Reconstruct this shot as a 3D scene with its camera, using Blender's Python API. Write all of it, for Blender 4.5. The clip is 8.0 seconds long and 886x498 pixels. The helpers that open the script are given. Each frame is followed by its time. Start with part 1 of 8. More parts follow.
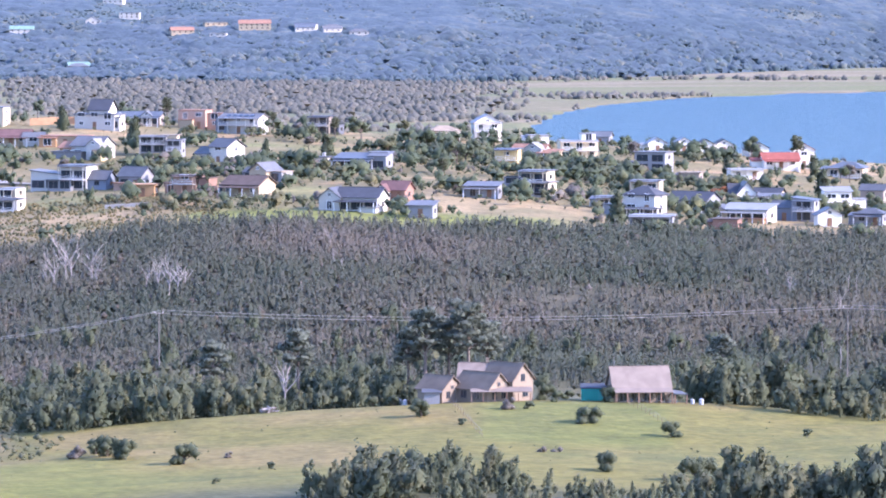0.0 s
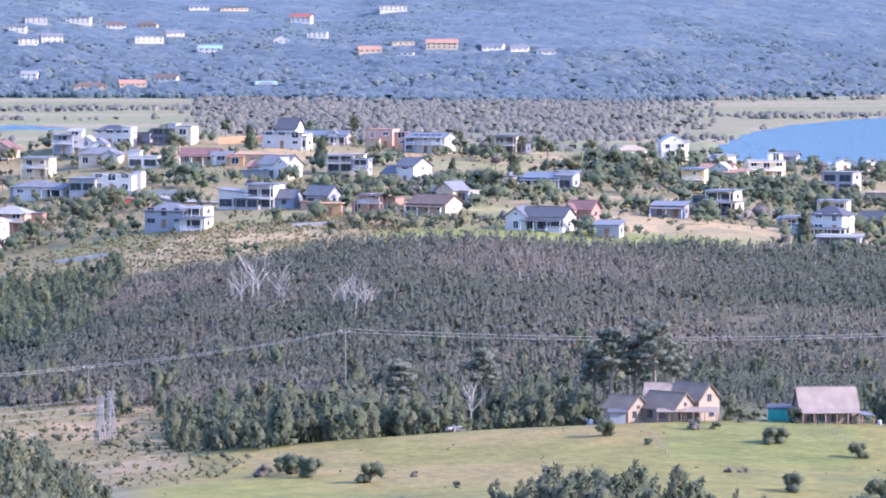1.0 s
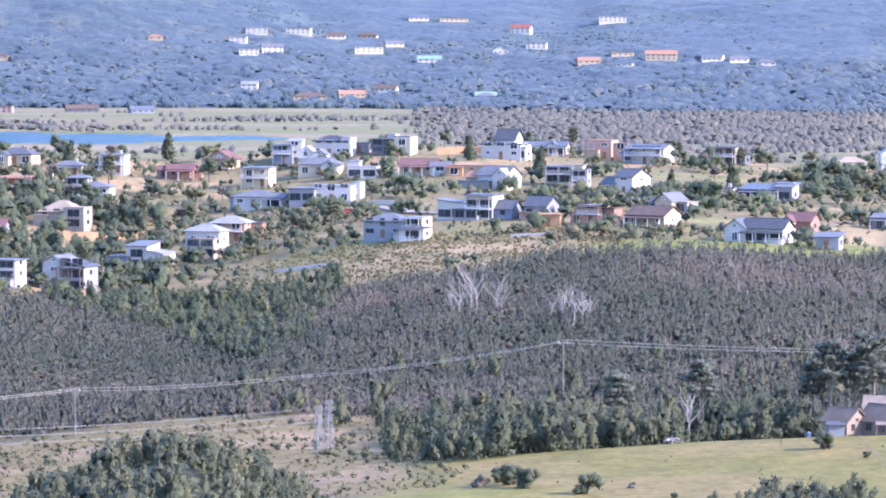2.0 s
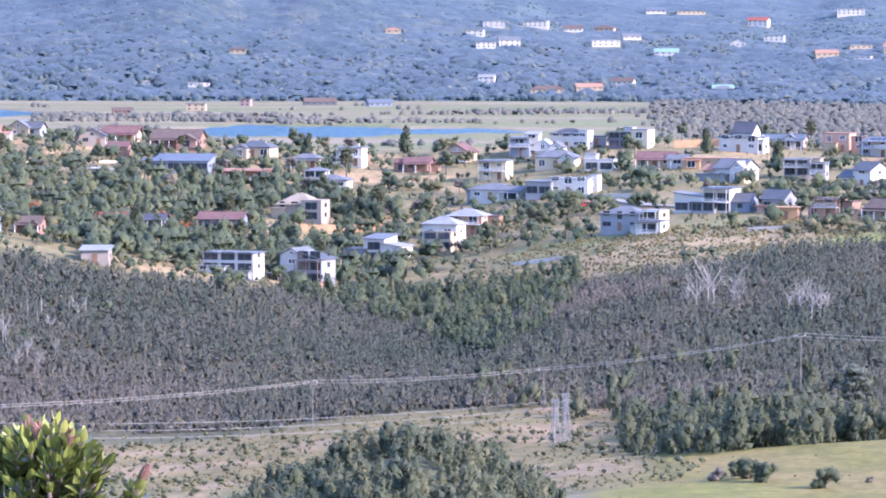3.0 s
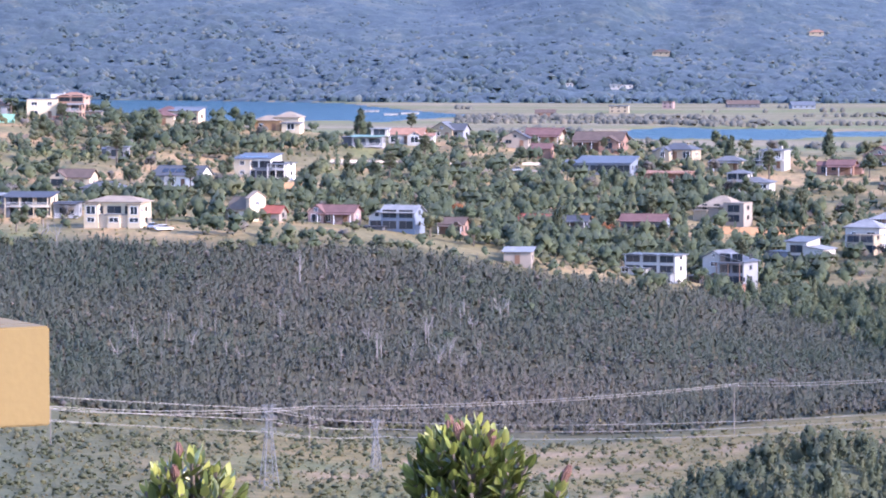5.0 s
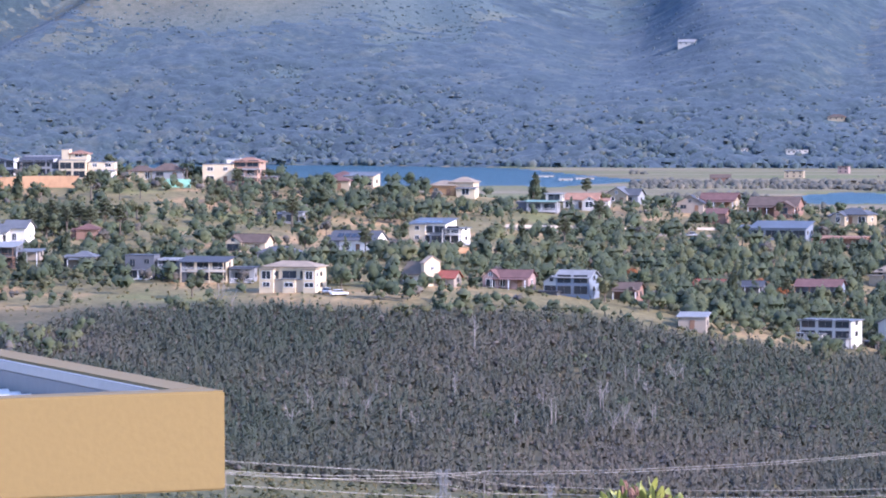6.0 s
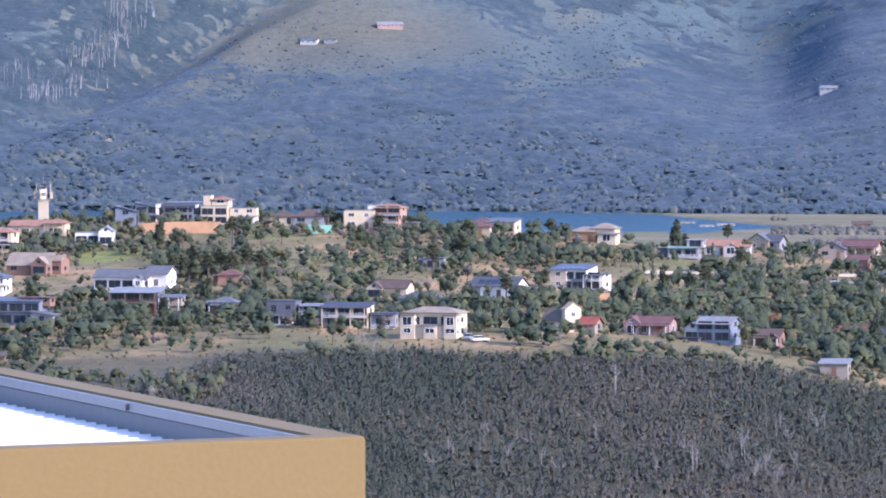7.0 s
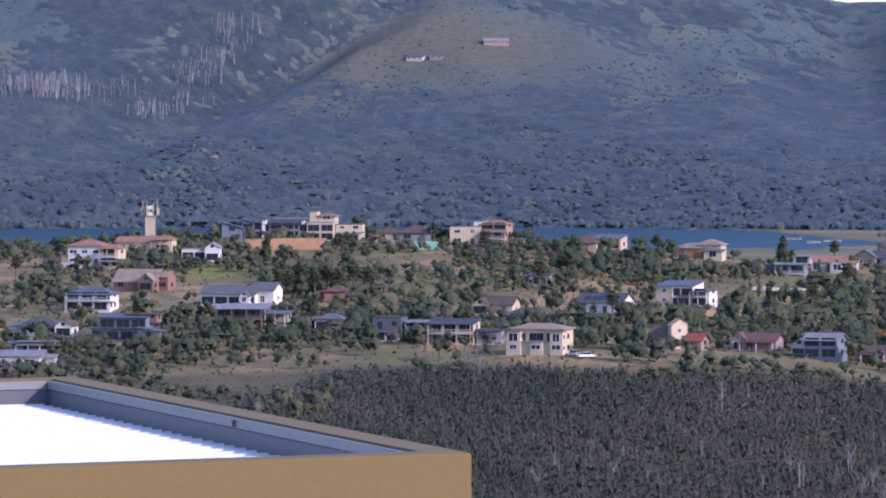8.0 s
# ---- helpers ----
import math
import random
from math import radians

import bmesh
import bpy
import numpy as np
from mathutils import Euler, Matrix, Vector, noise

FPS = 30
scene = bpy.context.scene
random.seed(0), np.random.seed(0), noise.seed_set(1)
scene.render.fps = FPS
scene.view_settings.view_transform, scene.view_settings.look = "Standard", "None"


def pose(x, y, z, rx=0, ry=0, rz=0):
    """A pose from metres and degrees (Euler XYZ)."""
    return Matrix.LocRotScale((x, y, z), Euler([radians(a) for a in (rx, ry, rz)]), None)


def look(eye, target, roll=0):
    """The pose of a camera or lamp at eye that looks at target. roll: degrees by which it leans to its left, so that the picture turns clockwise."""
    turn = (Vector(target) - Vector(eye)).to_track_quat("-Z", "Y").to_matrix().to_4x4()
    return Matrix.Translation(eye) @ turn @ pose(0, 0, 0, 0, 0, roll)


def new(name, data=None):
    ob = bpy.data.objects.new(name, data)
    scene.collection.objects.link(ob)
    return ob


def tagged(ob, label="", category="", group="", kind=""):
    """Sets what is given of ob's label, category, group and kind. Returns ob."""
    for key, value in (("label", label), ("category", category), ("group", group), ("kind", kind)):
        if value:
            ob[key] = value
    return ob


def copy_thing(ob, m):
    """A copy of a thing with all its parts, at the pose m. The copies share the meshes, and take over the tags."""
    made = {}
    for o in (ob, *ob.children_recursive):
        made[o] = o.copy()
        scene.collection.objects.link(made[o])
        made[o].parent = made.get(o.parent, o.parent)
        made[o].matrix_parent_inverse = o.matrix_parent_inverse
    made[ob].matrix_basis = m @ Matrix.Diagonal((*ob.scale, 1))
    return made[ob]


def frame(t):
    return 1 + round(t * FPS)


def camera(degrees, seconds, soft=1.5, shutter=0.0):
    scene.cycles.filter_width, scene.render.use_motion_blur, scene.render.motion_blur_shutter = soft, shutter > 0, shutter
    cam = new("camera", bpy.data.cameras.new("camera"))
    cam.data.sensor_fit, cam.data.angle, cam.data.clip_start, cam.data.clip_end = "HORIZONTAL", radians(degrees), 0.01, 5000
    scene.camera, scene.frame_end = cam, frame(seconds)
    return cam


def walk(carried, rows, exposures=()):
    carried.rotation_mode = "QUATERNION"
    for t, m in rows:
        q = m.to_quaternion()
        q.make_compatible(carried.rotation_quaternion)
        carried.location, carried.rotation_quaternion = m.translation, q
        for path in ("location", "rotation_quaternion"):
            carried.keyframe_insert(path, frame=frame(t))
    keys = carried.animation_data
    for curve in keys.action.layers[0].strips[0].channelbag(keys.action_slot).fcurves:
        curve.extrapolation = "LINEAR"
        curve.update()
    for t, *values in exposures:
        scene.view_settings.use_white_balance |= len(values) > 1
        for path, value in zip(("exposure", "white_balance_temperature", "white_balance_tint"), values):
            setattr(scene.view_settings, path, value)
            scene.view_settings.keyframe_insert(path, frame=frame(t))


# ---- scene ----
cam = camera(11.935, 8.0, soft=1.9)
# seconds, turn to the left, tilt, roll: the camera stands on one spot and pans
VIEW = [(0.0, -7.219, -3.690, -0.035), (0.5, -6.076, -3.558, 0.0), (1.0, -4.694, -3.427, -0.022),
        (1.2, -4.156, -3.372, 0.0), (2.3, -0.715, -3.276, 0.03), (2.5, 0.0, -3.300, 0.0), (2.7, 0.703, -3.338, -0.03),
        (3.0, 1.470, -3.375, -0.064), (3.5, 3.005, -3.402, -0.091), (4.0, 4.361, -3.371, -0.15), (4.5, 5.730, -3.395, -0.128),
        (5.0, 7.181, -3.334, -0.135), (5.2, 7.749, -3.225, -0.10), (6.3, 10.095, -2.20, -0.30), (6.5, 10.462, -2.085, -0.335),
        (7.0, 11.446, -1.818, -0.215), (7.5, 12.261, -1.657, -0.30), (8.0, 12.879, -1.5905, -0.264)]
PATH = [(t, pose(0, 0, 88.0, 90 + tilt, 0, turn) @ pose(0, 0, 0, 0, 0, roll)) for t, turn, tilt, roll in VIEW]
walk(cam, PATH, exposures=[(0.0, 2.38, 5580, 34), (2.5, 2.46, 5560, 33), (4.0, 2.24, 5560, 33), (5.0, 2.16, 5560, 33), (6.5, 1.74, 5450, 31), (7.5, 1.36, 5450, 33), (8.0, 0.9, 5480, 36)])

# ---- daylight: a low winter sun from the right, slightly behind ----
SUN_EL, SUN_AZ = 27.0, 112.0
world = bpy.data.worlds.new("sky")
scene.world = world
world.use_nodes = True
wn = world.node_tree
sky = wn.nodes.new("ShaderNodeTexSky")
sky.sky_type, sky.sun_disc = "NISHITA", False
sky.sun_elevation, sky.sun_rotation = math.radians(SUN_EL), math.radians(SUN_AZ)
sky.air_density, sky.dust_density, sky.ozone_density = 1.0, 0.6, 2.5
wn.links.new(sky.outputs[0], wn.nodes["Background"].inputs[0])
wn.nodes["Background"].inputs[1].default_value = 0.15
sun = new("sun", bpy.data.lights.new("sun", "SUN"))
sun.data.energy, sun.data.angle, sun.data.color = 2.5, math.radians(0.53), (1.0, 0.86, 0.66)
toward = Vector((math.cos(math.radians(SUN_EL)) * math.sin(math.radians(SUN_AZ)),
                 math.cos(math.radians(SUN_EL)) * math.cos(math.radians(SUN_AZ)), math.sin(math.radians(SUN_EL))))
sun.matrix_world = look(toward * 300, (0, 0, 0))


# ---- materials ----
def nodes_of(name):
    m = bpy.data.materials.new(name)
    m.use_nodes = True
    nt = m.node_tree
    return m, nt, nt.nodes["Principled BSDF"]


def ramp(nt, fac, stops):
    r = nt.nodes.new("ShaderNodeValToRGB")
    while len(r.color_ramp.elements) < len(stops):
        r.color_ramp.elements.new(0.5)
    for e, (p, c) in zip(r.color_ramp.elements, stops):
        e.position, e.color = p, (*c, 1)
    nt.links.new(fac, r.inputs[0])
    return r.outputs[0]


def noise_out(nt, scale, detail=4, coord="Object", stretch=(1, 1, 1)):
    tc, mp, n = nt.nodes.new("ShaderNodeTexCoord"), nt.nodes.new("ShaderNodeMapping"), nt.nodes.new("ShaderNodeTexNoise")
    mp.inputs["Scale"].default_value = stretch
    n.inputs["Scale"].default_value, n.inputs["Detail"].default_value = scale, detail
    nt.links.new(tc.outputs[coord], mp.inputs[0])
    nt.links.new(mp.outputs[0], n.inputs["Vector"])
    return n.outputs[0]


def mix(nt, fac, a, b, mode="MIX"):
    n = nt.nodes.new("ShaderNodeMix")
    n.data_type, n.blend_type = "RGBA", mode
    for sock, v in ((n.inputs[0], fac), (n.inputs[6], a), (n.inputs[7], b)):
        if isinstance(v, (int, float)):
            sock.default_value = v
        elif isinstance(v, tuple):
            sock.default_value = (*v, 1)
        else:
            nt.links.new(v, sock)
    return n.outputs[2]


def bump(nt, bsdf, height_out, strength, distance):
    bn = nt.nodes.new("ShaderNodeBump")
    bn.inputs["Strength"].default_value, bn.inputs["Distance"].default_value = strength, distance
    nt.links.new(height_out, bn.inputs["Height"])
    nt.links.new(bn.outputs[0], bsdf.inputs["Normal"])


def shade(c, k):
    return tuple(min(1.0, v * k) for v in c)


PLAIN = {}


def plain(name, c, rough=0.7, metal=0.0, spread=0.12, scale=0.6, grain=9.0, relief=0.02):
    """A painted, rendered or sheet surface: large stains, fine grain and slight relief."""
    key = (name, c, rough, metal)
    if key in PLAIN:
        return PLAIN[key]
    m, nt, bsdf = nodes_of(name)
    big = noise_out(nt, scale, 5)
    fine = noise_out(nt, grain, 3)
    col = ramp(nt, big, [(0.3, shade(c, 1 - spread)), (0.55, c), (0.8, shade(c, 1 + spread * 0.5))])
    col = mix(nt, 0.35, col, ramp(nt, fine, [(0.3, shade(c, 0.86)), (0.7, shade(c, 1.06))]))
    nt.links.new(col, bsdf.inputs["Base Color"])
    bsdf.inputs["Roughness"].default_value, bsdf.inputs["Metallic"].default_value = rough, metal
    bump(nt, bsdf, fine, 0.3, relief)
    PLAIN[key] = m
    return m


def foliage(name, dark, light, yellow, rough=0.8, sheen=0.06, through_light=0.5, bloom=(0.8, 0.86, 1.0), lumps=False):
    """Leaves: tone by tree and by clump, a little light through them, a bluish sheen as haze."""
    m, nt, bsdf = nodes_of(name)
    at = nt.nodes.new("ShaderNodeAttribute")
    at.attribute_name = "tone"
    geo = nt.nodes.new("ShaderNodeNewGeometry")
    a = ramp(nt, at.outputs["Fac"], [(0.0, dark), (0.55, light), (1.0, yellow)])
    b = ramp(nt, geo.outputs["Random Per Island"], [(0.0, shade(dark, 0.8)), (0.6, light), (1.0, shade(light, 1.35))])
    col = mix(nt, 0.16, a, b)
    if lumps:     # twigs and lesser crowns on a closed canopy
        small, fine = noise_out(nt, 0.16, 5), noise_out(nt, 0.5, 4)
        col = mix(nt, 0.45, col, ramp(nt, small, [(0.3, (0.45, 0.5, 0.55)), (0.5, (0.95, 0.95, 0.95)), (0.7, (1.5, 1.42, 1.25))]), "MULTIPLY")
        col = mix(nt, 0.45, col, ramp(nt, fine, [(0.35, (0.55, 0.6, 0.62)), (0.65, (1.3, 1.28, 1.2))]), "MULTIPLY")
        bump(nt, bsdf, small, 0.6, 1.6)
    nt.links.new(col, bsdf.inputs["Base Color"])
    bsdf.inputs["Roughness"].default_value = rough
    bsdf.inputs["Specular IOR Level"].default_value = 0.12
    bsdf.inputs["Sheen Weight"].default_value = sheen
    bsdf.inputs["Sheen Roughness"].default_value = 0.7
    bsdf.inputs["Sheen Tint"].default_value = (*bloom, 1)
    tr, ms = nt.nodes.new("ShaderNodeBsdfTranslucent"), nt.nodes.new("ShaderNodeMixShader")
    nt.links.new(col, tr.inputs[0])
    ms.inputs[0].default_value = through_light
    nt.links.new(bsdf.outputs[0], ms.inputs[1])
    nt.links.new(tr.outputs[0], ms.inputs[2])
    nt.links.new(ms.outputs[0], nt.nodes["Material Output"].inputs[0])
    return m


M_PINE = foliage("dark_pine_needles", (0.082, 0.108, 0.070), (0.128, 0.134, 0.096), (0.200, 0.172, 0.134), sheen=0.06, through_light=0.5)
M_SCRUB = foliage("fynbos_scrub_leaves", (0.090, 0.102, 0.054), (0.138, 0.146, 0.078), (0.215, 0.190, 0.098))
M_BROAD = foliage("broad_green_leaves", (0.068, 0.092, 0.056), (0.110, 0.138, 0.076), (0.175, 0.182, 0.092))
# far hill: haze is painted in as bluer leaves and a blue sheen
M_HILL = foliage("haze_tinted_hillside_leaves", (0.040, 0.069, 0.075), (0.080, 0.117, 0.116), (0.170, 0.180, 0.136), sheen=0.22, bloom=(0.6, 0.75, 1.0), lumps=True)
M_CANOPY = foliage("haze_tinted_canopy_leaves", (0.040, 0.069, 0.078), (0.072, 0.107, 0.112), (0.142, 0.157, 0.126), sheen=0.2, bloom=(0.6, 0.75, 1.0), lumps=True)
M_SWAMP = foliage("swamp_scrub_twigs", (0.125, 0.130, 0.108), (0.175, 0.172, 0.140), (0.25, 0.222, 0.165))
M_GRASS = foliage("dry_grass_blades", (0.115, 0.105, 0.045), (0.175, 0.145, 0.062), (0.26, 0.20, 0.095))
M_OLD_PINE = foliage("old_pine_needles", (0.110, 0.135, 0.105), (0.160, 0.180, 0.135), (0.22, 0.225, 0.16))
M_HEATH = foliage("low_heath_twigs", (0.100, 0.096, 0.072), (0.140, 0.128, 0.096), (0.205, 0.178, 0.112))
M_RUSSET = foliage("russet_leaves", (0.22, 0.07, 0.03), (0.32, 0.12, 0.05), (0.40, 0.20, 0.08))
M_BROWN = foliage("bare_twigs_brown", (0.132, 0.122, 0.104), (0.178, 0.160, 0.134), (0.25, 0.218, 0.18))
M_BARK = plain("grey_brown_bark", (0.12, 0.095, 0.075), 0.9, spread=0.3, scale=3, grain=20)
M_DEAD = plain("bleached_dead_wood", (0.25, 0.228, 0.212), 0.85, spread=0.25, scale=2, grain=12)


def ground_material():
    m, nt, bsdf = nodes_of("ground_cover")
    at = nt.nodes.new("ShaderNodeVertexColor")
    at.layer_name = "cover"
    fine = noise_out(nt, 0.55, 6)
    tuft = noise_out(nt, 0.13, 5)
    col = mix(nt, 0.45, at.outputs[0], ramp(nt, fine, [(0.3, (0.45, 0.45, 0.45)), (0.5, (0.95, 0.95, 0.95)), (0.72, (1.5, 1.45, 1.35))]), "MULTIPLY")
    col = mix(nt, 0.5, col, ramp(nt, tuft, [(0.35, (0.62, 0.68, 0.6)), (0.6, (1.12, 1.08, 1.0))]), "MULTIPLY")
    nt.links.new(col, bsdf.inputs["Base Color"])
    bsdf.inputs["Roughness"].default_value = 0.95
    bsdf.inputs["Specular IOR Level"].default_value = 0.15
    bump(nt, bsdf, fine, 0.6, 0.5)
    return m


def water_material():
    m, nt, bsdf = nodes_of("lagoon_water")
    bsdf.inputs["Base Color"].default_value = (0.028, 0.068, 0.088, 1)
    bsdf.inputs["Specular IOR Level"].default_value = 0.07
    bsdf.inputs["Roughness"].default_value = 0.38
    bsdf.inputs["IOR"].default_value = 1.33
    ripple = noise_out(nt, 0.35, 4, stretch=(1, 1, 1))
    bump(nt, bsdf, ripple, 1.0, 2.2)
    return m



# ---- lie of the land: bearing b in degrees (right positive) and distance d from the viewpoint ----
BEARINGS = np.array([-19.36, -17.07, -14.0, -10.96, -7.9, -4.84, -1.79, 1.27, 4.32, 7.23, 10.28, 13.1])
NEAR_D = np.array([0, 12, 30, 120, 300, 480, 560, 620, 690, 760, 820, 900, 1000, 1100, 1230, 1350, 1480, 1700, 1900])
Z_560 = [18, 16, 14, 12, 10, 14, 12, 16, 19, 19, 19, 19]
Z_620 = [17, 15, 13, 11, 9, 9, 9, 15, 15.4, 17.6, 17, 18]
Z_690 = [16, 14, 11, 8.7, 7.7, 7.7, 8.7, 13.6, 17.6, 19.7, 18.8, 15.6]
Z_760 = [15, 14, 12, 8, 5, 5, 9, 10, 10, 12, 13, 10]
Z_820 = [27, 26.8, 18, 8.2, 3.2, 3.2, 8.2, 11.5, 14.7, 13.6, 12.5, 12.5]
Z_900 = [29, 29, 25.6, 18.4, 14.8, 11.2, 10, 19.6, 23.2, 22, 20.8, 19.6]
Z_1000 = [32, 32, 33.3, 32.7, 29.7, 20.7, 13, 26, 31, 29.7, 25, 25]
Z_1100 = [37, 37.4, 37.4, 36.7, 33.7, 25, 19, 30, 33.7, 31.5, 27, 25.7]
Z_1230 = [43, 43.7, 44.5, 42.0, 38.3, 33, 27.3, 36.3, 36.3, 33.9, 29.8, 25.7]
Z_1350 = [49, 52.6, 55.4, 51.0, 43.0, 41.5, 39.5, 46.4, 41.7, 38, 33.6, 26.4]
HILL_FOOT = np.array([3930, 3930, 3930, 3850, 3700, 3650, 3640, 3600, 3450, 3430, 3700, 4050.0])
HILL_TOP = np.array([290, 290, 300, 280, 234, 215, 190, 150, 140, 140, 140, 146.0])


def lattice_noise(x, y, seed=0):
    """Smooth value noise between -1 and 1 on arrays."""
    xi, yi = np.floor(x).astype(np.int64), np.floor(y).astype(np.int64)
    fx, fy = x - xi, y - yi
    fx, fy = fx * fx * (3 - 2 * fx), fy * fy * (3 - 2 * fy)

    def corner(i, j):
        h = (i * 374761393 + j * 668265263 + seed * 974711) & 0x7FFFFFFF
        h = ((h ^ (h >> 13)) * 1274126177) & 0x7FFFFFFF
        return ((h ^ (h >> 16)) & 0xFFFF) / 32767.5 - 1

    a, b_ = corner(xi, yi), corner(xi + 1, yi)
    c, e = corner(xi, yi + 1), corner(xi + 1, yi + 1)
    return (a * (1 - fx) + b_ * fx) * (1 - fy) + (c * (1 - fx) + e * fx) * fy


def fractal(x, y, size, octaves=4, seed=0):
    total, weight, k = 0.0, 0.0, 1.0
    for o in range(octaves):
        total = total + k * lattice_noise(x / size * 2 ** o + 17.3 * o, y / size * 2 ** o - 9.1 * o, seed + o)
        weight, k = weight + k, k * 0.5
    return total / weight


def smooth(lo, hi, v):
    s = np.clip((v - lo) / (hi - lo), 0, 1)
    return s * s * (3 - 2 * s)


def near_table():
    """Heights from the viewpoint to the lagoon on a fine grid of bearing and distance, softened."""
    ones = np.ones(12)
    rows = [85.2 * ones, 85.0 * ones, 82.0 * ones, 62.0 * ones, 36.0 * ones, 21.0 * ones, Z_560, Z_620, Z_690, Z_760, Z_820,
            Z_900, Z_1000, Z_1100, Z_1230, Z_1350]
    rows.append(np.array(Z_1350) - 6.5)
    rows.append(np.array(Z_1350) * 0.35)
    rows.append(1.4 * ones)
    knots = np.array(rows)
    bs, ds = np.linspace(-22, 16, 153), np.linspace(0, 1900, 381)
    along = np.array([np.interp(bs, BEARINGS, r) for r in knots])
    table = np.array([np.interp(ds, NEAR_D, along[:, i]) for i in range(len(bs))])
    for axis, n in ((0, 9), (0, 7), (1, 5), (1, 5)):
        pad = np.pad(table, [(n // 2, n // 2) if k == axis else (0, 0) for k in (0, 1)], mode="edge")
        table = sum(np.take(pad, range(k, k + table.shape[axis]), axis=axis) for k in range(n)) / n
    return table


NEAR = near_table()


def polar(x, y):
    return np.degrees(np.arctan2(x, y)), np.hypot(x, y)


def place(b, d):
    """Plan position at a bearing and a distance."""
    return d * math.sin(math.radians(b)), d * math.cos(math.radians(b))


def inside(px, py, ring):
    hit = np.zeros(np.shape(px), bool)
    for (x0, y0), (x1, y1) in zip(ring, ring[1:] + ring[:1]):
        cross = ((y0 > py) != (y1 > py)) & (px < (x1 - x0) * (py - y0) / (y1 - y0 + 1e-9) + x0)
        hit ^= cross
    return hit


# the lagoon's arms, as rings of bearing and distance
LAGOON = [[(8.4, 2430), (8.9, 2730), (9.6, 2930), (10.8, 3085), (13.2, 3220), (19, 3300), (19, 1900), (9.3, 1900)],
          [(-5.2, 2830), (-4.2, 2960), (-2.0, 2900), (-0.5, 2850), (-0.2, 2790), (-1.5, 2740), (-3.2, 2690), (-4.8, 2700)],
          [(-6.6, 3260), (-7.8, 3480), (-8.6, 3700), (-12, 3960), (-21, 4000), (-30, 4000), (-30, 3150), (-11, 3150), (-8, 3120)]]


def water_mask(b, d):
    wob = d + 45 * fractal(b * 1.0, d / 260, 0.5, 3, 5)
    wet = np.zeros(np.shape(b), bool)
    for ring in LAGOON:
        wet |= inside(b, wob, ring)
    return wet


def terrain(x, y):
    x, y = np.asarray(x, float), np.asarray(y, float)
    b, d = polar(x, y)
    bc = np.clip(b, -21.9, 15.9)
    u, v = (bc + 22) / 0.25, np.clip(d, 0, 1899) / 5
    i, j = u.astype(int), v.astype(int)
    fu, fv = u - i, v - j
    near = ((NEAR[i, j] * (1 - fv) + NEAR[i, j + 1] * fv) * (1 - fu) + (NEAR[i + 1, j] * (1 - fv) + NEAR[i + 1, j + 1] * fv) * fu)
    # the wooded knoll below the viewpoint
    near = near + 14.5 * np.exp(-((b + 2.0) / 2.0) ** 2 - ((d - 560) / 55) ** 2)
    near = near + (1.3 * fractal(x, y, 60, 3, 2) + 2.2 * fractal(x, y, 170, 2, 8)) * smooth(250, 500, d) * smooth(1900, 1600, d)
    foot, top = np.interp(b, BEARINGS, HILL_FOOT), np.interp(b, BEARINGS, HILL_TOP)
    s = np.clip((d - foot) / (4800 - foot), 0, 1.05)
    spur = np.abs(fractal(b * 60 + d * 0.02, d * 0.25, 260, 2, 3))
    hill = (top - 1.4) * s ** 1.15 + s * (1.0 - 0.3 * s) * (38 * fractal(x, y, 700, 2, 11) - 45 * (0.35 - spur) * (spur < 0.35))
    # ravines: a gentle bank towards the sun and a steeper one in shade
    for line, wide_l, wide_r, deep, fade in ((-7.0 - 0.6 * (s - 0.5), 3.0, 1.2, 0.14, smooth(0.25, 0.6, s) * smooth(1.04, 0.85, s)),
                                             (-15.6 + 7.3 * (s - 0.58), 2.4, 1.35, 0.28, smooth(0.12, 0.35, s) * smooth(0.98, 0.6, s)),
                                             (-3.9 + 1.5 * (s - 0.5), 0.9, 0.9, 0.12, smooth(0.15, 0.4, s) * smooth(1.0, 0.7, s)),
                                             (-9.6 - 1.2 * (s - 0.5), 1.1, 0.9, 0.07, smooth(0.2, 0.5, s) * smooth(0.95, 0.7, s)),
                                             (3.2 + 1.0 * (s - 0.5), 1.0, 0.9, 0.12, smooth(0.15, 0.4, s) * smooth(1.0, 0.7, s))):
        u_ = b - line
        hill = hill * (1 - deep * fade * np.where(u_ < 0, smooth(-wide_l, 0.15, u_), smooth(wide_r, -0.15, u_)))
    # a spur standing forward of the ravine
    hill = hill * (1 + 0.36 * smooth(-7.2, -4.9, b) * smooth(-0.3, -4.2, b) * smooth(0.15, 0.45, s) * smooth(1.06, 0.9, s))
    hill = hill * smooth(-0.02, 0.1, s) + 3 * fractal(x, y, 60, 2, 4) * smooth(0.03, 0.2, s)
    wet = water_mask(b, d)
    flat = np.where(wet & (d < foot - 5), -1.6, 0.9 + 0.4 * fractal(x, y, 120, 3, 6))
    z = np.where(d < 1900, near, flat + hill)
    z = np.where((d >= 1800) & (d < 1900) & wet, near * 0.4 - 1.2, z)
    return z


def height(x, y):
    return float(terrain(np.array([x]), np.array([y]))[0])



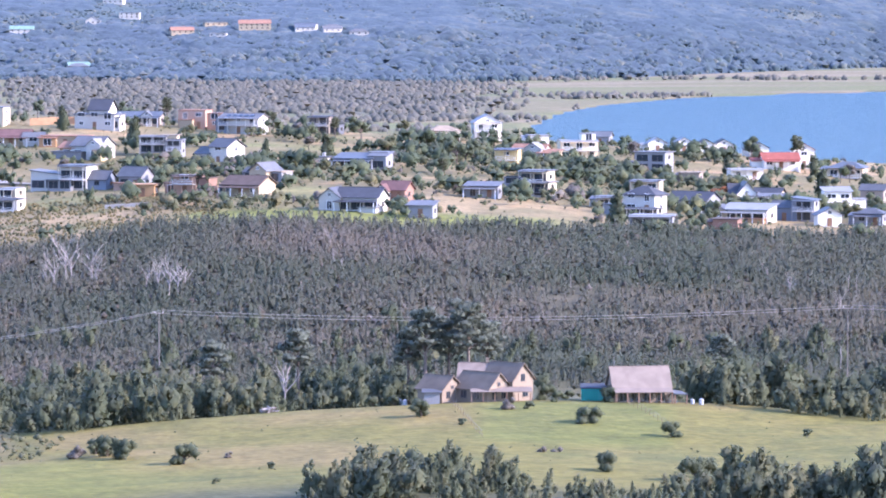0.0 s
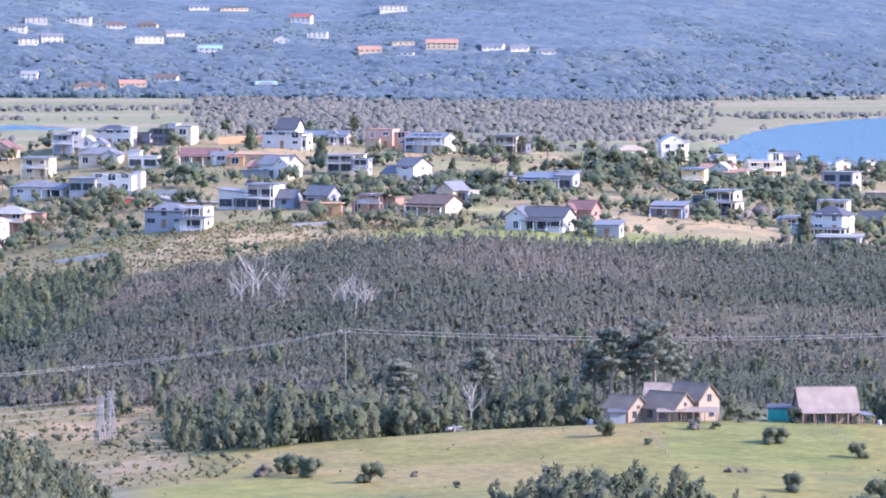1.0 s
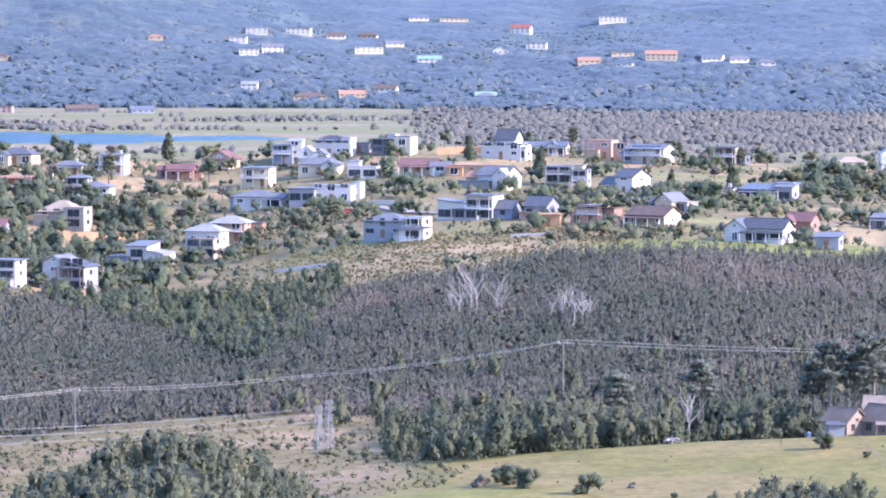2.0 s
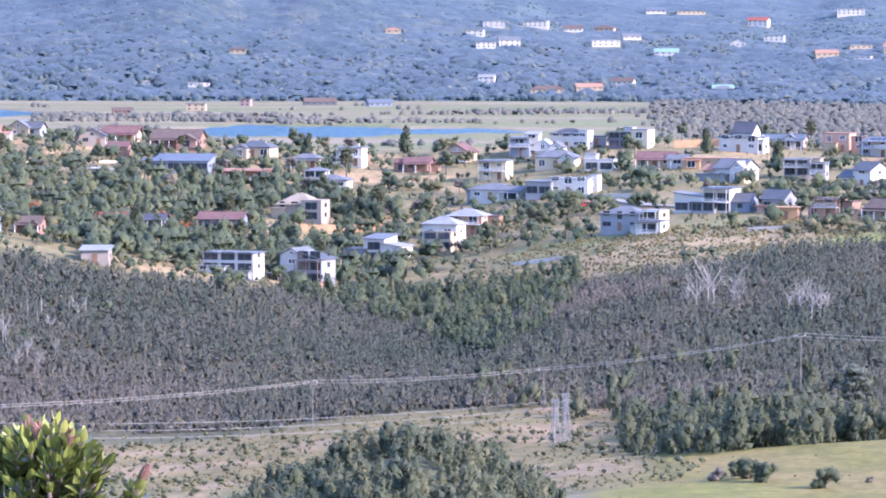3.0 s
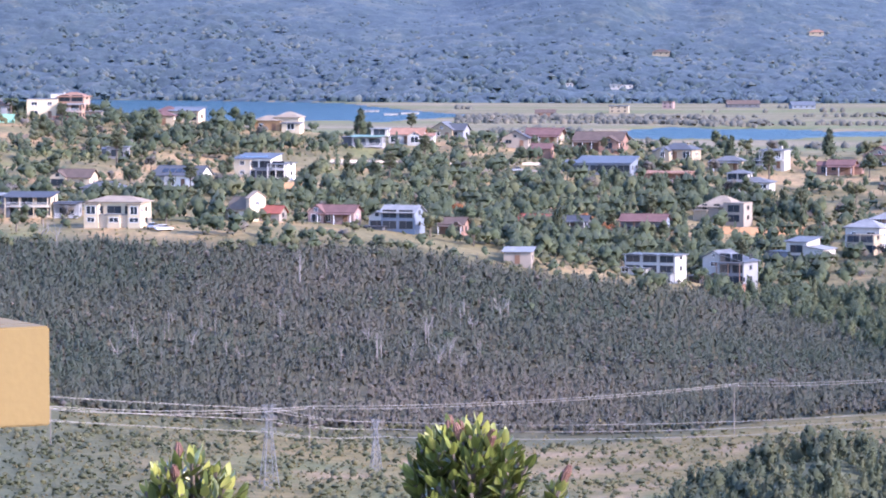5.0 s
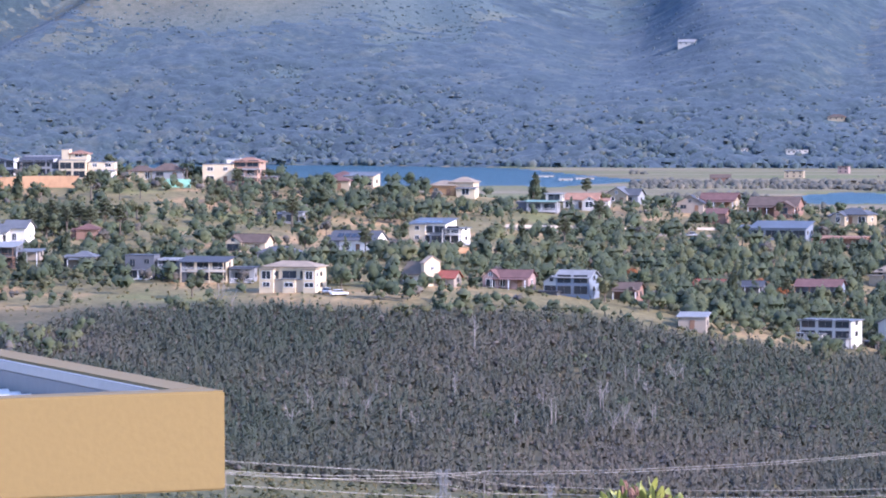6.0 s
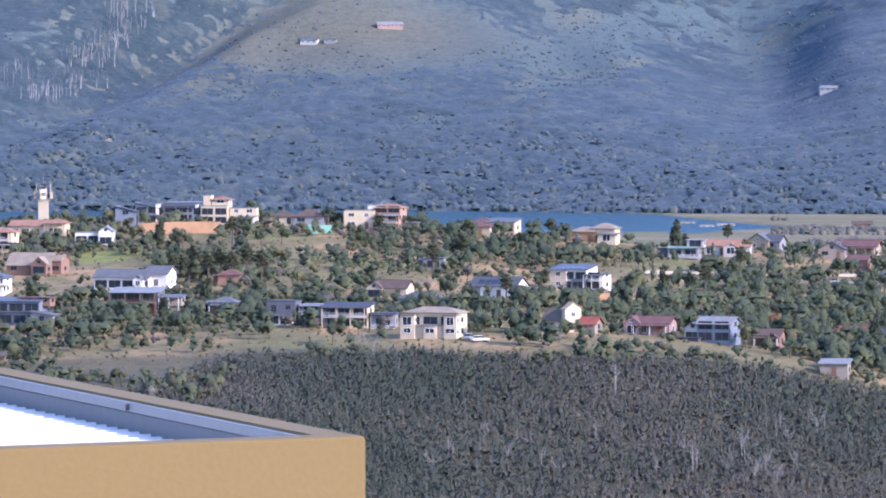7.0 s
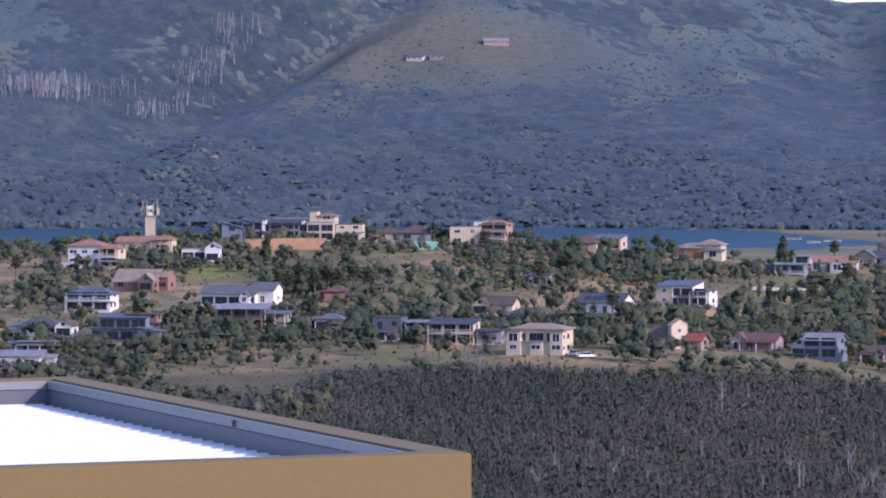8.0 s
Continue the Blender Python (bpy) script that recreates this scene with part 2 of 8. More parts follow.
# ---- the ground, one sheet ----
def mesh_from(name, verts, faces_flat, per_face, material, attributes=()):
    """A mesh out of numpy arrays: faces all have per_face corners."""
    me = bpy.data.meshes.new(name)
    me.vertices.add(len(verts))
    me.vertices.foreach_set("co", np.asarray(verts, np.float32).ravel())
    flat = np.asarray(faces_flat, np.int32).ravel()
    me.loops.add(len(flat))
    me.loops.foreach_set("vertex_index", flat)
    count = len(flat) // per_face
    me.polygons.add(count)
    me.polygons.foreach_set("loop_start", np.arange(count, dtype=np.int32) * per_face)
    me.polygons.foreach_set("loop_total", np.full(count, per_face, np.int32))
    me.update(calc_edges=True)
    me.materials.append(material)
    for key, kind, data in attributes:
        layer = me.attributes.new(key, kind, "POINT")
        layer.data.foreach_set("value" if kind == "FLOAT" else "color", np.asarray(data, np.float32).ravel())
    return me


def cover_colour(x, y):
    """What grows or lies on the ground at each place: albedo of grass, litter, earth, reeds and bush, the far hill's
    blued for haze.
    """
    b, d = polar(x, y)
    n1, n2, n3 = fractal(x, y, 45, 4, 21), fractal(x, y, 14, 3, 22), fractal(x, y, 110, 3, 23)

    def paint(base, colour, w):
        w = np.clip(w, 0, 1)[..., None]
        return base * (1 - w) + np.array(colour) * w

    c = np.ones((*np.shape(x), 3)) * np.array((0.085, 0.088, 0.050))
    c = paint(c, (0.15, 0.135, 0.08), smooth(0.1, 0.6, n1))
    # pasture
    field = smooth(0.3, 1.0, b) * smooth(560, 585, d) * smooth(712 + 8 * n1, 700 + 8 * n1, d)
    c = paint(c, (0.148, 0.132, 0.038), field)
    c = paint(c, (0.188, 0.146, 0.056), field * smooth(0.0, 0.45, n1 + 0.4 * n2))
    c = paint(c, (0.105, 0.110, 0.035), field * smooth(0.25, 0.5, n2 - 0.5 * n1) * 0.7)
    c = paint(c, (0.138, 0.142, 0.032), field * smooth(4.5, 2.0, b) * smooth(648, 636, d) * 0.8)
    lawn = smooth(7.4, 7.9, b) * smooth(10.6, 10.1, b) * smooth(636, 646, d) * smooth(704, 698, d)
    c = paint(c, (0.118, 0.128, 0.034), lawn * 0.8)
    # dry clearing along the power line
    clear = smooth(-13.0, -8.5, b) * smooth(1.6, 0.6, b) * smooth(640, 660, d + 10 * n1) * smooth(822, 800, d + 12 * n1 + 14 * smooth(-2, -6, b))
    c = paint(c, (0.162, 0.130, 0.058), clear)
    c = paint(c, (0.115, 0.118, 0.055), clear * smooth(0.05, 0.4, n1))
    c = paint(c, (0.225, 0.165, 0.098), clear * smooth(0.2, 0.5, n2 + 0.3 * n3))
    # litter under the pines
    wood = smooth(800, 830, d) * smooth(1015, 995, d)
    c = paint(c, (0.088, 0.082, 0.056), wood * 0.95)
    c = paint(c, (0.115, 0.098, 0.058), wood * smooth(0.15, 0.5, n1))
    # the built-up ridge
    ridge = smooth(995, 1015, d) * smooth(1800, 1700, d)
    c = paint(c, (0.172, 0.146, 0.076), ridge)
    c = paint(c, (0.265, 0.202, 0.110), ridge * smooth(0.0, 0.35, n1 + 0.3 * n2))
    c = paint(c, (0.32, 0.215, 0.12), ridge * smooth(0.28, 0.5, n2 + 0.35 * n3) * 0.8)
    c = paint(c, (0.16, 0.18, 0.06), ridge * smooth(0.3, 0.6, -n1) * 0.6)
    c = paint(c, (0.34, 0.225, 0.120), ridge * smooth(-8.0, -10.0, b) * smooth(0.12, 0.4, n2 + 0.45 * n1) * 0.85)
    c = paint(c, (0.19, 0.20, 0.062), smooth(-16.5, -16.3, b) * smooth(-15.6, -15.8, b) * smooth(1242, 1248, d) * smooth(1276, 1270, d))
    strip = smooth(3.4, 3.9, b) * smooth(9.2, 8.4, b) * smooth(996, 1003, d) * smooth(1036, 1024, d)
    c = paint(c, (0.165, 0.175, 0.052), strip)
    slope = smooth(-1.2, -0.2, b) * smooth(3.8, 2.8, b) * smooth(985, 1000, d) * smooth(1075, 1050, d)
    c = paint(c, (0.275, 0.205, 0.110), slope * smooth(-0.3, 0.2, n1))
    c = paint(c, (0.135, 0.130, 0.055), slope * smooth(0.05, 0.3, n2 + 0.5 * n3))
    # salt marsh and sand flats
    flat = smooth(1800, 1880, d)
    foot = np.interp(b, BEARINGS, HILL_FOOT)
    band = fractal(x * 0.25, y, 60, 4, 31)
    c = paint(c, (0.165, 0.148, 0.085), flat)
    c = paint(c, (0.14, 0.15, 0.07), flat * smooth(-0.1, 0.35, band))
    c = paint(c, (0.215, 0.178, 0.120), flat * smooth(0.15, 0.45, -band))
    swamp = flat * smooth(1.0, 2.4, b) * smooth(8.6, 6.4, b) * smooth(2550, 2800, d)
    c = paint(c, (0.105, 0.108, 0.088), swamp)
    # the far hill, its bush colour shifted to blue in place of haze
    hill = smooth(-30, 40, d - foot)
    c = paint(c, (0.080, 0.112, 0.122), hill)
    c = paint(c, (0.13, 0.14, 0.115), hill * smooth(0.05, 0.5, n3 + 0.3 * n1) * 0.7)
    bald = np.exp(-((b + 12.6) / 1.9) ** 2 - ((d - 4500) / 140) ** 2) + 0.8 * np.exp(-((b + 15.2) / 1.4) ** 2 - ((d - 4430) / 120) ** 2)
    c = paint(c, (0.130, 0.118, 0.082), np.clip(bald, 0, 1) * 0.75)
    scar = np.exp(-((b + 3.1) / 0.30) ** 2 - ((d - 4230) / 45) ** 2) + np.exp(-((b + 0.05) / 0.35) ** 2 - ((d - 4060) / 40) ** 2)
    c = paint(c, (0.46, 0.33, 0.24), scar)
    path_ = np.exp(-((b + 16.0 - (4190 - d) / 300.0) / 0.05) ** 2) * smooth(4040, 4060, d) * smooth(4230, 4210, d)
    c = paint(c, (0.34, 0.28, 0.20), path_)
    return c


def build_ground():
    bs = np.concatenate([np.arange(-180, -24, 6.0), np.arange(-24, -20, 0.4), np.arange(-20, 14.5, 0.15), np.arange(14.5, 20, 0.4), np.arange(20, 180, 6.0)])
    ds = np.concatenate([[0.0], np.geomspace(4, 520, 60), np.arange(526, 1500, 6.0), np.arange(1500, 2000, 12), np.arange(2000, 3400, 12), np.arange(3400, 4860, 14), [4900, 4960]])
    bg, dg = np.meshgrid(np.radians(bs), ds, indexing="ij")
    x, y = dg * np.sin(bg), dg * np.cos(bg)
    z = terrain(x, y)
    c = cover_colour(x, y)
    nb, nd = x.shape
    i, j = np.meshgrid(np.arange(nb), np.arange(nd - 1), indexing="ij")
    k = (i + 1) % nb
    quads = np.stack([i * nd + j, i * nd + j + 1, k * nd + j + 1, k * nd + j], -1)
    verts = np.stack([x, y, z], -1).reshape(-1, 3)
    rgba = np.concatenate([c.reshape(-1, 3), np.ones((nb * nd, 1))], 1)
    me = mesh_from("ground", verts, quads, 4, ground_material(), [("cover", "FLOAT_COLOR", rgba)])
    me.polygons.foreach_set("use_smooth", np.ones(len(me.polygons), bool))
    ob = new("ground", me)
    tagged(ob, "rolling land of dry pasture, scrub, marsh flats and bushy hills", "ground", kind="structure")
    bm = bmesh.new()
    ring = [bm.verts.new((4900 * math.sin(math.radians(a)), 4900 * math.cos(math.radians(a)), 0)) for a in range(-40, 41, 2)]
    inner = [bm.verts.new((1780 * math.sin(math.radians(a)), 1780 * math.cos(math.radians(a)), 0)) for a in range(-40, 41, 2)]
    for q in range(40):
        bm.faces.new((inner[q], inner[q + 1], ring[q + 1], ring[q]))
    me = bpy.data.meshes.new("water")
    bm.normal_update()
    for f in bm.faces:
        if f.normal.z < 0:
            f.normal_flip()
    bm.to_mesh(me)
    me.materials.append(water_material())
    tagged(new("water", me), "calm blue lagoon water reflecting the sky", "water", kind="structure")


build_ground()


# ---- foliage templates: clumps of small leaf facets, each with the normal of the clump it belongs to ----
def unit(v):
    return v / (np.linalg.norm(v, axis=-1, keepdims=True) + 1e-9)


def outward(tris):
    """Winds each facet so that it faces the way of its normals."""
    face = np.cross(tris[:, 1, :3] - tris[:, 0, :3], tris[:, 2, :3] - tris[:, 0, :3])
    wrong = np.einsum("ij,ij->i", face, tris[:, :, 3:].mean(1)) < 0
    out = tris.copy()
    out[wrong] = tris[wrong][:, ::-1]
    return out


def clump(rng, count, centre, radii, size, upright=0.0):
    """Leaf facets on and in an ellipsoid; upright stretches them into needles."""
    v = unit(rng.normal(size=(count, 3)))
    p = v * rng.uniform(0.55, 1.08, (count, 1)) * radii
    n = unit(v + 0.45 * rng.normal(size=(count, 3)) + np.array((0, 0, 0.15)))
    a = unit(np.cross(n, rng.normal(size=(count, 3))))
    if upright:
        a = unit(a * (1 - upright) + np.array((0, 0, upright)) + 0.25 * rng.normal(size=(count, 3)))
    c = unit(np.cross(n, a))
    s = size * rng.uniform(0.6, 1.5, (count, 1))
    thin = 0.8 - 0.35 * upright
    tri = np.stack([p + a * s * (1 + upright), p - a * s * 0.6 + c * s * thin, p - a * s * 0.6 - c * s * thin], 1)
    soft = np.repeat(unit(v / radii * np.mean(radii) + 0.25 * rng.normal(size=(count, 3)))[:, None], 3, 1)
    return outward(np.concatenate([tri + np.asarray(centre), soft], -1))


def core(rng, centre, radii):
    """The dense inside of a clump: a lumpy closed form of eight faces."""
    ax = np.array(((1, 0, 0), (0, 1, 0), (-1, 0, 0), (0, -1, 0), (0, 0, 1), (0, 0, -1)), float) * rng.uniform(0.8, 1.15, (6, 1))
    faces = [ax[[k, (k + 1) % 4, 4]] for k in range(4)] + [ax[[(k + 1) % 4, k, 5]] for k in range(4)]
    v = np.array(faces)
    return outward(np.concatenate([v * radii + np.asarray(centre), unit(v)], -1))


def rounded(tris, mid, squash=1.0, lift=0.5):
    """Turns the facets' normals towards those of the whole crown."""
    whole = unit((tris[..., :3] - np.array(mid)) * np.array((1, 1, squash)))
    out = tris.copy()
    out[..., 3:] = unit(0.6 * tris[..., 3:] + 0.7 * whole + np.array((0, 0, lift)))
    return outward(out)


def conifer(rng, tall, wide, count, leaf=0.30, lift=0.9):
    """A slender dark pine or wattle: tiers of narrowing clumps, ragged."""
    tris = []
    tiers = 6
    for k in range(tiers):
        f = (k + 0.35) / tiers
        w = wide * (1.05 - f) ** 0.75 * rng.uniform(0.7, 1.2)
        tris.append(clump(rng, count // tiers, (rng.normal() * wide * 0.18, rng.normal() * wide * 0.18, tall * (0.12 + 0.86 * f)),
                          np.array((w, w, tall * 0.13)), wide * leaf, 0.55))
    tris.append(core(rng, (0, 0, tall * 0.42), np.array((wide * 0.5, wide * 0.5, tall * 0.36))))
    return rounded(np.concatenate(tris), (0, 0, tall * 0.35), 0.5, lift)


def bushy(rng, tall, wide, count, lobes=6, leaf=0.17, dense=0.85):
    """A rounded, uneven crown of several lobes."""
    tris = []
    for k in range(lobes):
        a, r = rng.uniform(0, 6.28), wide * rng.uniform(0.1, 0.62)
        q = rng.uniform(0.38, 0.62)
        mid, size = (r * math.cos(a), r * math.sin(a), tall * rng.uniform(0.38, 0.78)), np.array((wide * q, wide * q, tall * q * 0.55))
        tris.append(clump(rng, count // lobes, mid, size, wide * leaf))
        tris.append(core(rng, mid, size * dense))
    return rounded(np.concatenate(tris), (0, 0, tall * 0.4))


def leaf_mesh_from(name, verts, normals, material, tones):
    me = mesh_from(name, verts, np.arange(len(verts)), 3, material, [("tone", "FLOAT", tones)])
    layer = me.attributes.new("custom_normal", "FLOAT_VECTOR", "POINT")
    layer.data.foreach_set("vector", np.asarray(normals, np.float32).ravel())
    return me


def scatter(name, templates, xy, scales, material, label, category, rng, sink=0.0, spread=0.24, patch=0.35, paler=0.0):
    """Many plants as one mesh, with a tone for each plant."""
    z = terrain(xy[:, 0], xy[:, 1]) - sink
    pick = rng.integers(0, len(templates), len(xy))
    turn = rng.uniform(0, 6.28, len(xy))
    tone = np.clip(rng.normal(0.42, spread, len(xy)) + paler + patch * fractal(xy[:, 0], xy[:, 1], 50, 3, 77), 0, 1)
    out, tones, norms = [], [], []
    for k, tpl in enumerate(templates):
        sel = np.nonzero(pick == k)[0]
        flat = tpl.reshape(-1, 6)
        v = flat[None, :, :3] * scales[sel].reshape(-1, 1, 1)
        c, s = np.cos(turn[sel])[:, None], np.sin(turn[sel])[:, None]
        out.append(np.stack([v[..., 0] * c - v[..., 1] * s + xy[sel, 0:1], v[..., 0] * s + v[..., 1] * c + xy[sel, 1:2], v[..., 2] + z[sel][:, None]], -1).reshape(-1, 3))
        n = np.broadcast_to(flat[None, :, 3:], v.shape)
        norms.append(np.stack([n[..., 0] * c - n[..., 1] * s, n[..., 0] * s + n[..., 1] * c, n[..., 2]], -1).reshape(-1, 3))
        tones.append(np.repeat(tone[sel], v.shape[1]))
    ob = new(name, leaf_mesh_from(name, np.concatenate(out), np.concatenate(norms), material, np.concatenate(tones)))
    tagged(ob, label, category, kind="stuff")
    return ob


def strew(rng, n, b0, b1, d0, d1):
    """Random plan positions in a sector, even by area."""
    b = np.radians(rng.uniform(b0, b1, n))
    d = np.sqrt(rng.uniform(d0 * d0, d1 * d1, n))
    return np.stack([d * np.sin(b), d * np.cos(b)], -1)


def dome(rng):
    """One round, uneven crown down to the ground: two rings narrowing to a top."""
    rings = []
    for z, rad in ((0.0, 0.48), (0.5, 0.5)):
        a = np.arange(4) * 6.283 / 4 + rng.uniform(0, 1.5)
        rr = rad * rng.uniform(0.75, 1.2, 4)
        rings.append(np.stack([rr * np.cos(a), rr * np.sin(a), z + rng.uniform(-0.08, 0.08, 4)], -1))
    tip = np.array((rng.normal() * 0.08, rng.normal() * 0.08, rng.uniform(0.8, 1.0)))
    tris = []
    for k in range(4):
        tris += [(rings[0][k], rings[0][(k + 1) % 4], rings[1][k]), (rings[0][(k + 1) % 4], rings[1][(k + 1) % 4], rings[1][k])]
    tris += [(rings[1][k], rings[1][(k + 1) % 4], tip) for k in range(4)]
    v = np.array(tris)
    n = unit(unit(v - np.array((0, 0, 0.25))) + np.array((0, 0, 0.5)) + 0.08 * rng.normal(size=v.shape))
    return outward(np.concatenate([v, n], -1))


RNG = np.random.default_rng(7)
DOMES = [dome(RNG) for _ in range(10)]
PINES = [conifer(RNG, 1.2, 0.24, 12, 0.42, 2.2) for _ in range(6)] + [conifer(RNG, 1.1, 0.31, 12, 0.38, 2.2) for _ in range(6)]
BUSHES = [bushy(RNG, 1.0, 0.62, 36, 4, 0.14) for _ in range(6)]
CROWNS = [bushy(RNG, 0.72, 0.66, 8, 2, 0.2) for _ in range(6)]



# ---- building kit ----
def box(bm, x0, x1, y0, y1, z0, z1):
    v = [bm.verts.new(p) for p in ((x0, y0, z0), (x1, y0, z0), (x1, y1, z0), (x0, y1, z0), (x0, y0, z1), (x1, y0, z1), (x1, y1, z1), (x0, y1, z1))]
    for f in ((0, 3, 2, 1), (4, 5, 6, 7), (0, 1, 5, 4), (1, 2, 6, 5), (2, 3, 7, 6), (3, 0, 4, 7)):
        bm.faces.new([v[k] for k in f])
    return v


def slab(bm, top, thick):
    """A sheet of that outline with a thickness downwards."""
    a = [bm.verts.new(p) for p in top]
    b = [bm.verts.new((p[0], p[1], p[2] - thick)) for p in top]
    n = len(a)
    bm.faces.new(a)
    bm.faces.new(b[::-1])
    for k in range(n):
        bm.faces.new((a[k], b[k], b[(k + 1) % n], a[(k + 1) % n]))


def part(name, bm, material, parent=None, label=""):
    me = bpy.data.meshes.new(name)
    bmesh.ops.recalc_face_normals(bm, faces=bm.faces)
    bm.to_mesh(me)
    bm.free()
    me.materials.append(material)
    ob = new(name, me)
    ob.parent = parent
    if label:
        ob["label"] = label
    return ob


def shared(name, me, parent, m):
    ob = new(name, me)
    ob.parent = parent
    ob.matrix_basis = m
    return ob


WALLS = {"white": (0.385, 0.365, 0.33), "cream": (0.40, 0.34, 0.24), "tan": (0.31, 0.25, 0.17), "grey": (0.20, 0.205, 0.215),
         "salmon": (0.33, 0.21, 0.15), "brick": (0.22, 0.125, 0.09), "yellow": (0.45, 0.35, 0.17), "dark": (0.085, 0.09, 0.105),
         "blue": (0.15, 0.175, 0.215), "orange": (0.33, 0.19, 0.09), "stone": (0.25, 0.21, 0.17), "pink": (0.27, 0.185, 0.165), "teal": (0.02, 0.24, 0.19),
         # last three are white, cream and tan, brightened for walls in sun
         "clay": (0.20, 0.158, 0.115), "chalk": (0.62, 0.585, 0.52), "butter": (0.52, 0.42, 0.28), "sand": (0.45, 0.36, 0.25)}
ROOFS = {"white": (0.215, 0.215, 0.212), "grey": (0.080, 0.084, 0.092), "pale": (0.118, 0.122, 0.128), "blue": (0.092, 0.108, 0.130), "dark": (0.055, 0.059, 0.07),
         "red": (0.25, 0.085, 0.065), "brown": (0.11, 0.083, 0.07), "maroon": (0.145, 0.085, 0.078), "tan": (0.27, 0.22, 0.165), "green": (0.18, 0.28, 0.25),
         "slate": (0.155, 0.122, 0.094), "shingle": (0.21, 0.172, 0.142), "terracotta": (0.29, 0.165, 0.115), "orange": (0.35, 0.21, 0.115)}
WORD = {"chalk": "sunlit white", "pale": "pale grey", "dark": "charcoal", "blue": "blue-grey", "tan": "tan"}


def wall_mat(k):
    return plain("wall_render_" + k, WALLS[k], 0.85, spread=0.14, scale=0.35, grain=5)


def roof_mat(k):
    if k in PLAIN:
        return PLAIN[k]
    m, nt, bsdf = nodes_of("roof_sheet_" + k)
    c = ROOFS[k]
    col = ramp(nt, noise_out(nt, 0.5, 5), [(0.3, shade(c, 0.78)), (0.6, c), (0.85, shade(c, 1.18))])
    nt.links.new(col, bsdf.inputs["Base Color"])
    bsdf.inputs["Roughness"].default_value = 0.6 if k in ("white", "pale", "grey", "blue") else 0.75
    w = nt.nodes.new("ShaderNodeTexWave")
    tc = nt.nodes.new("ShaderNodeTexCoord")
    nt.links.new(tc.outputs["Object"], w.inputs["Vector"])
    w.inputs["Scale"].default_value, w.inputs["Distortion"].default_value = 2.6, 0.3
    bsdf.inputs["Specular IOR Level"].default_value = 0.3 if k in ("white", "pale", "grey", "blue", "dark") else 0.08
    bump(nt, bsdf, w.outputs[1], 0.2, 0.03)
    PLAIN[k] = m
    return m


def glass_mat():
    m, nt, bsdf = nodes_of("window_glass")
    bsdf.inputs["Base Color"].default_value = (0.025, 0.032, 0.042, 1)
    bsdf.inputs["Roughness"].default_value = 0.06
    bsdf.inputs["Specular IOR Level"].default_value = 0.8
    bump(nt, bsdf, noise_out(nt, 0.8, 2), 0.15, 0.05)
    return m


M_GLASS = glass_mat()
M_FRAME = plain("window_frame_white", (0.72, 0.72, 0.72), 0.5)
M_FRAME_DARK = plain("window_frame_bronze", (0.09, 0.085, 0.08), 0.5)
M_TIMBER = plain("weathered_deck_timber", (0.20, 0.12, 0.08), 0.8, spread=0.3, scale=2)
M_STEEL = plain("galvanised_steel", (0.17, 0.175, 0.18), 0.6, metal=0.3)
M_DOOR = plain("door_brown", (0.17, 0.09, 0.05), 0.6)
M_CONCRETE = plain("grey_concrete", (0.46, 0.44, 0.41), 0.9, spread=0.2)
M_EARTH = plain("orange_earth_bank", (0.36, 0.21, 0.115), 0.95, spread=0.3, scale=0.5, grain=3, relief=0.1)
WINDOW_MESHES = {}


def window_meshes(w, h, dark):
    """A frame with a mullion, and one of its two panes, facing -y; shared by alike windows."""
    key = (round(w, 1), round(h, 1), dark)
    if key not in WINDOW_MESHES:
        w, h = key[:2]
        bm = bmesh.new()
        xs, zs = (-w / 2, -w / 2 + 0.08, -0.04, 0.04, w / 2 - 0.08, w / 2), (0, 0.08, h - 0.08, h)
        grid = [[bm.verts.new((x, -0.08, z)) for z in zs] for x in xs]
        for i in range(5):
            for j in range(3):
                if j != 1 or i in (0, 2, 4):
                    bm.faces.new((grid[i][j], grid[i + 1][j], grid[i + 1][j + 1], grid[i][j + 1]))
        ext = bmesh.ops.extrude_face_region(bm, geom=bm.faces[:])
        bmesh.ops.translate(bm, verts=[v for v in ext["geom"] if isinstance(v, bmesh.types.BMVert)], vec=(0, 0.1, 0))
        bmesh.ops.recalc_face_normals(bm, faces=bm.faces)
        fr = bpy.data.meshes.new("window")
        bm.to_mesh(fr)
        bm.free()
        fr.materials.append(M_FRAME_DARK if dark else M_FRAME)
        bm = bmesh.new()
        box(bm, 0.036, w / 2 - 0.076, -0.03, 0.015, 0.076, h - 0.076)
        pn = bpy.data.meshes.new("pane")
        bm.to_mesh(pn)
        bm.free()
        pn.materials.append(M_GLASS)
        WINDOW_MESHES[key] = (fr, pn)
    return WINDOW_MESHES[key]


def add_window(house_, x, y, z, w, h, turn, dark):
    fr, pn = window_meshes(w, h, dark)
    win = shared("window", fr, house_, pose(x, y, z, 0, 0, turn))
    shared("pane", pn, win, Matrix.Identity(4))
    shared("pane", pn, win, pose(-round(w, 1) / 2, 0, 0))


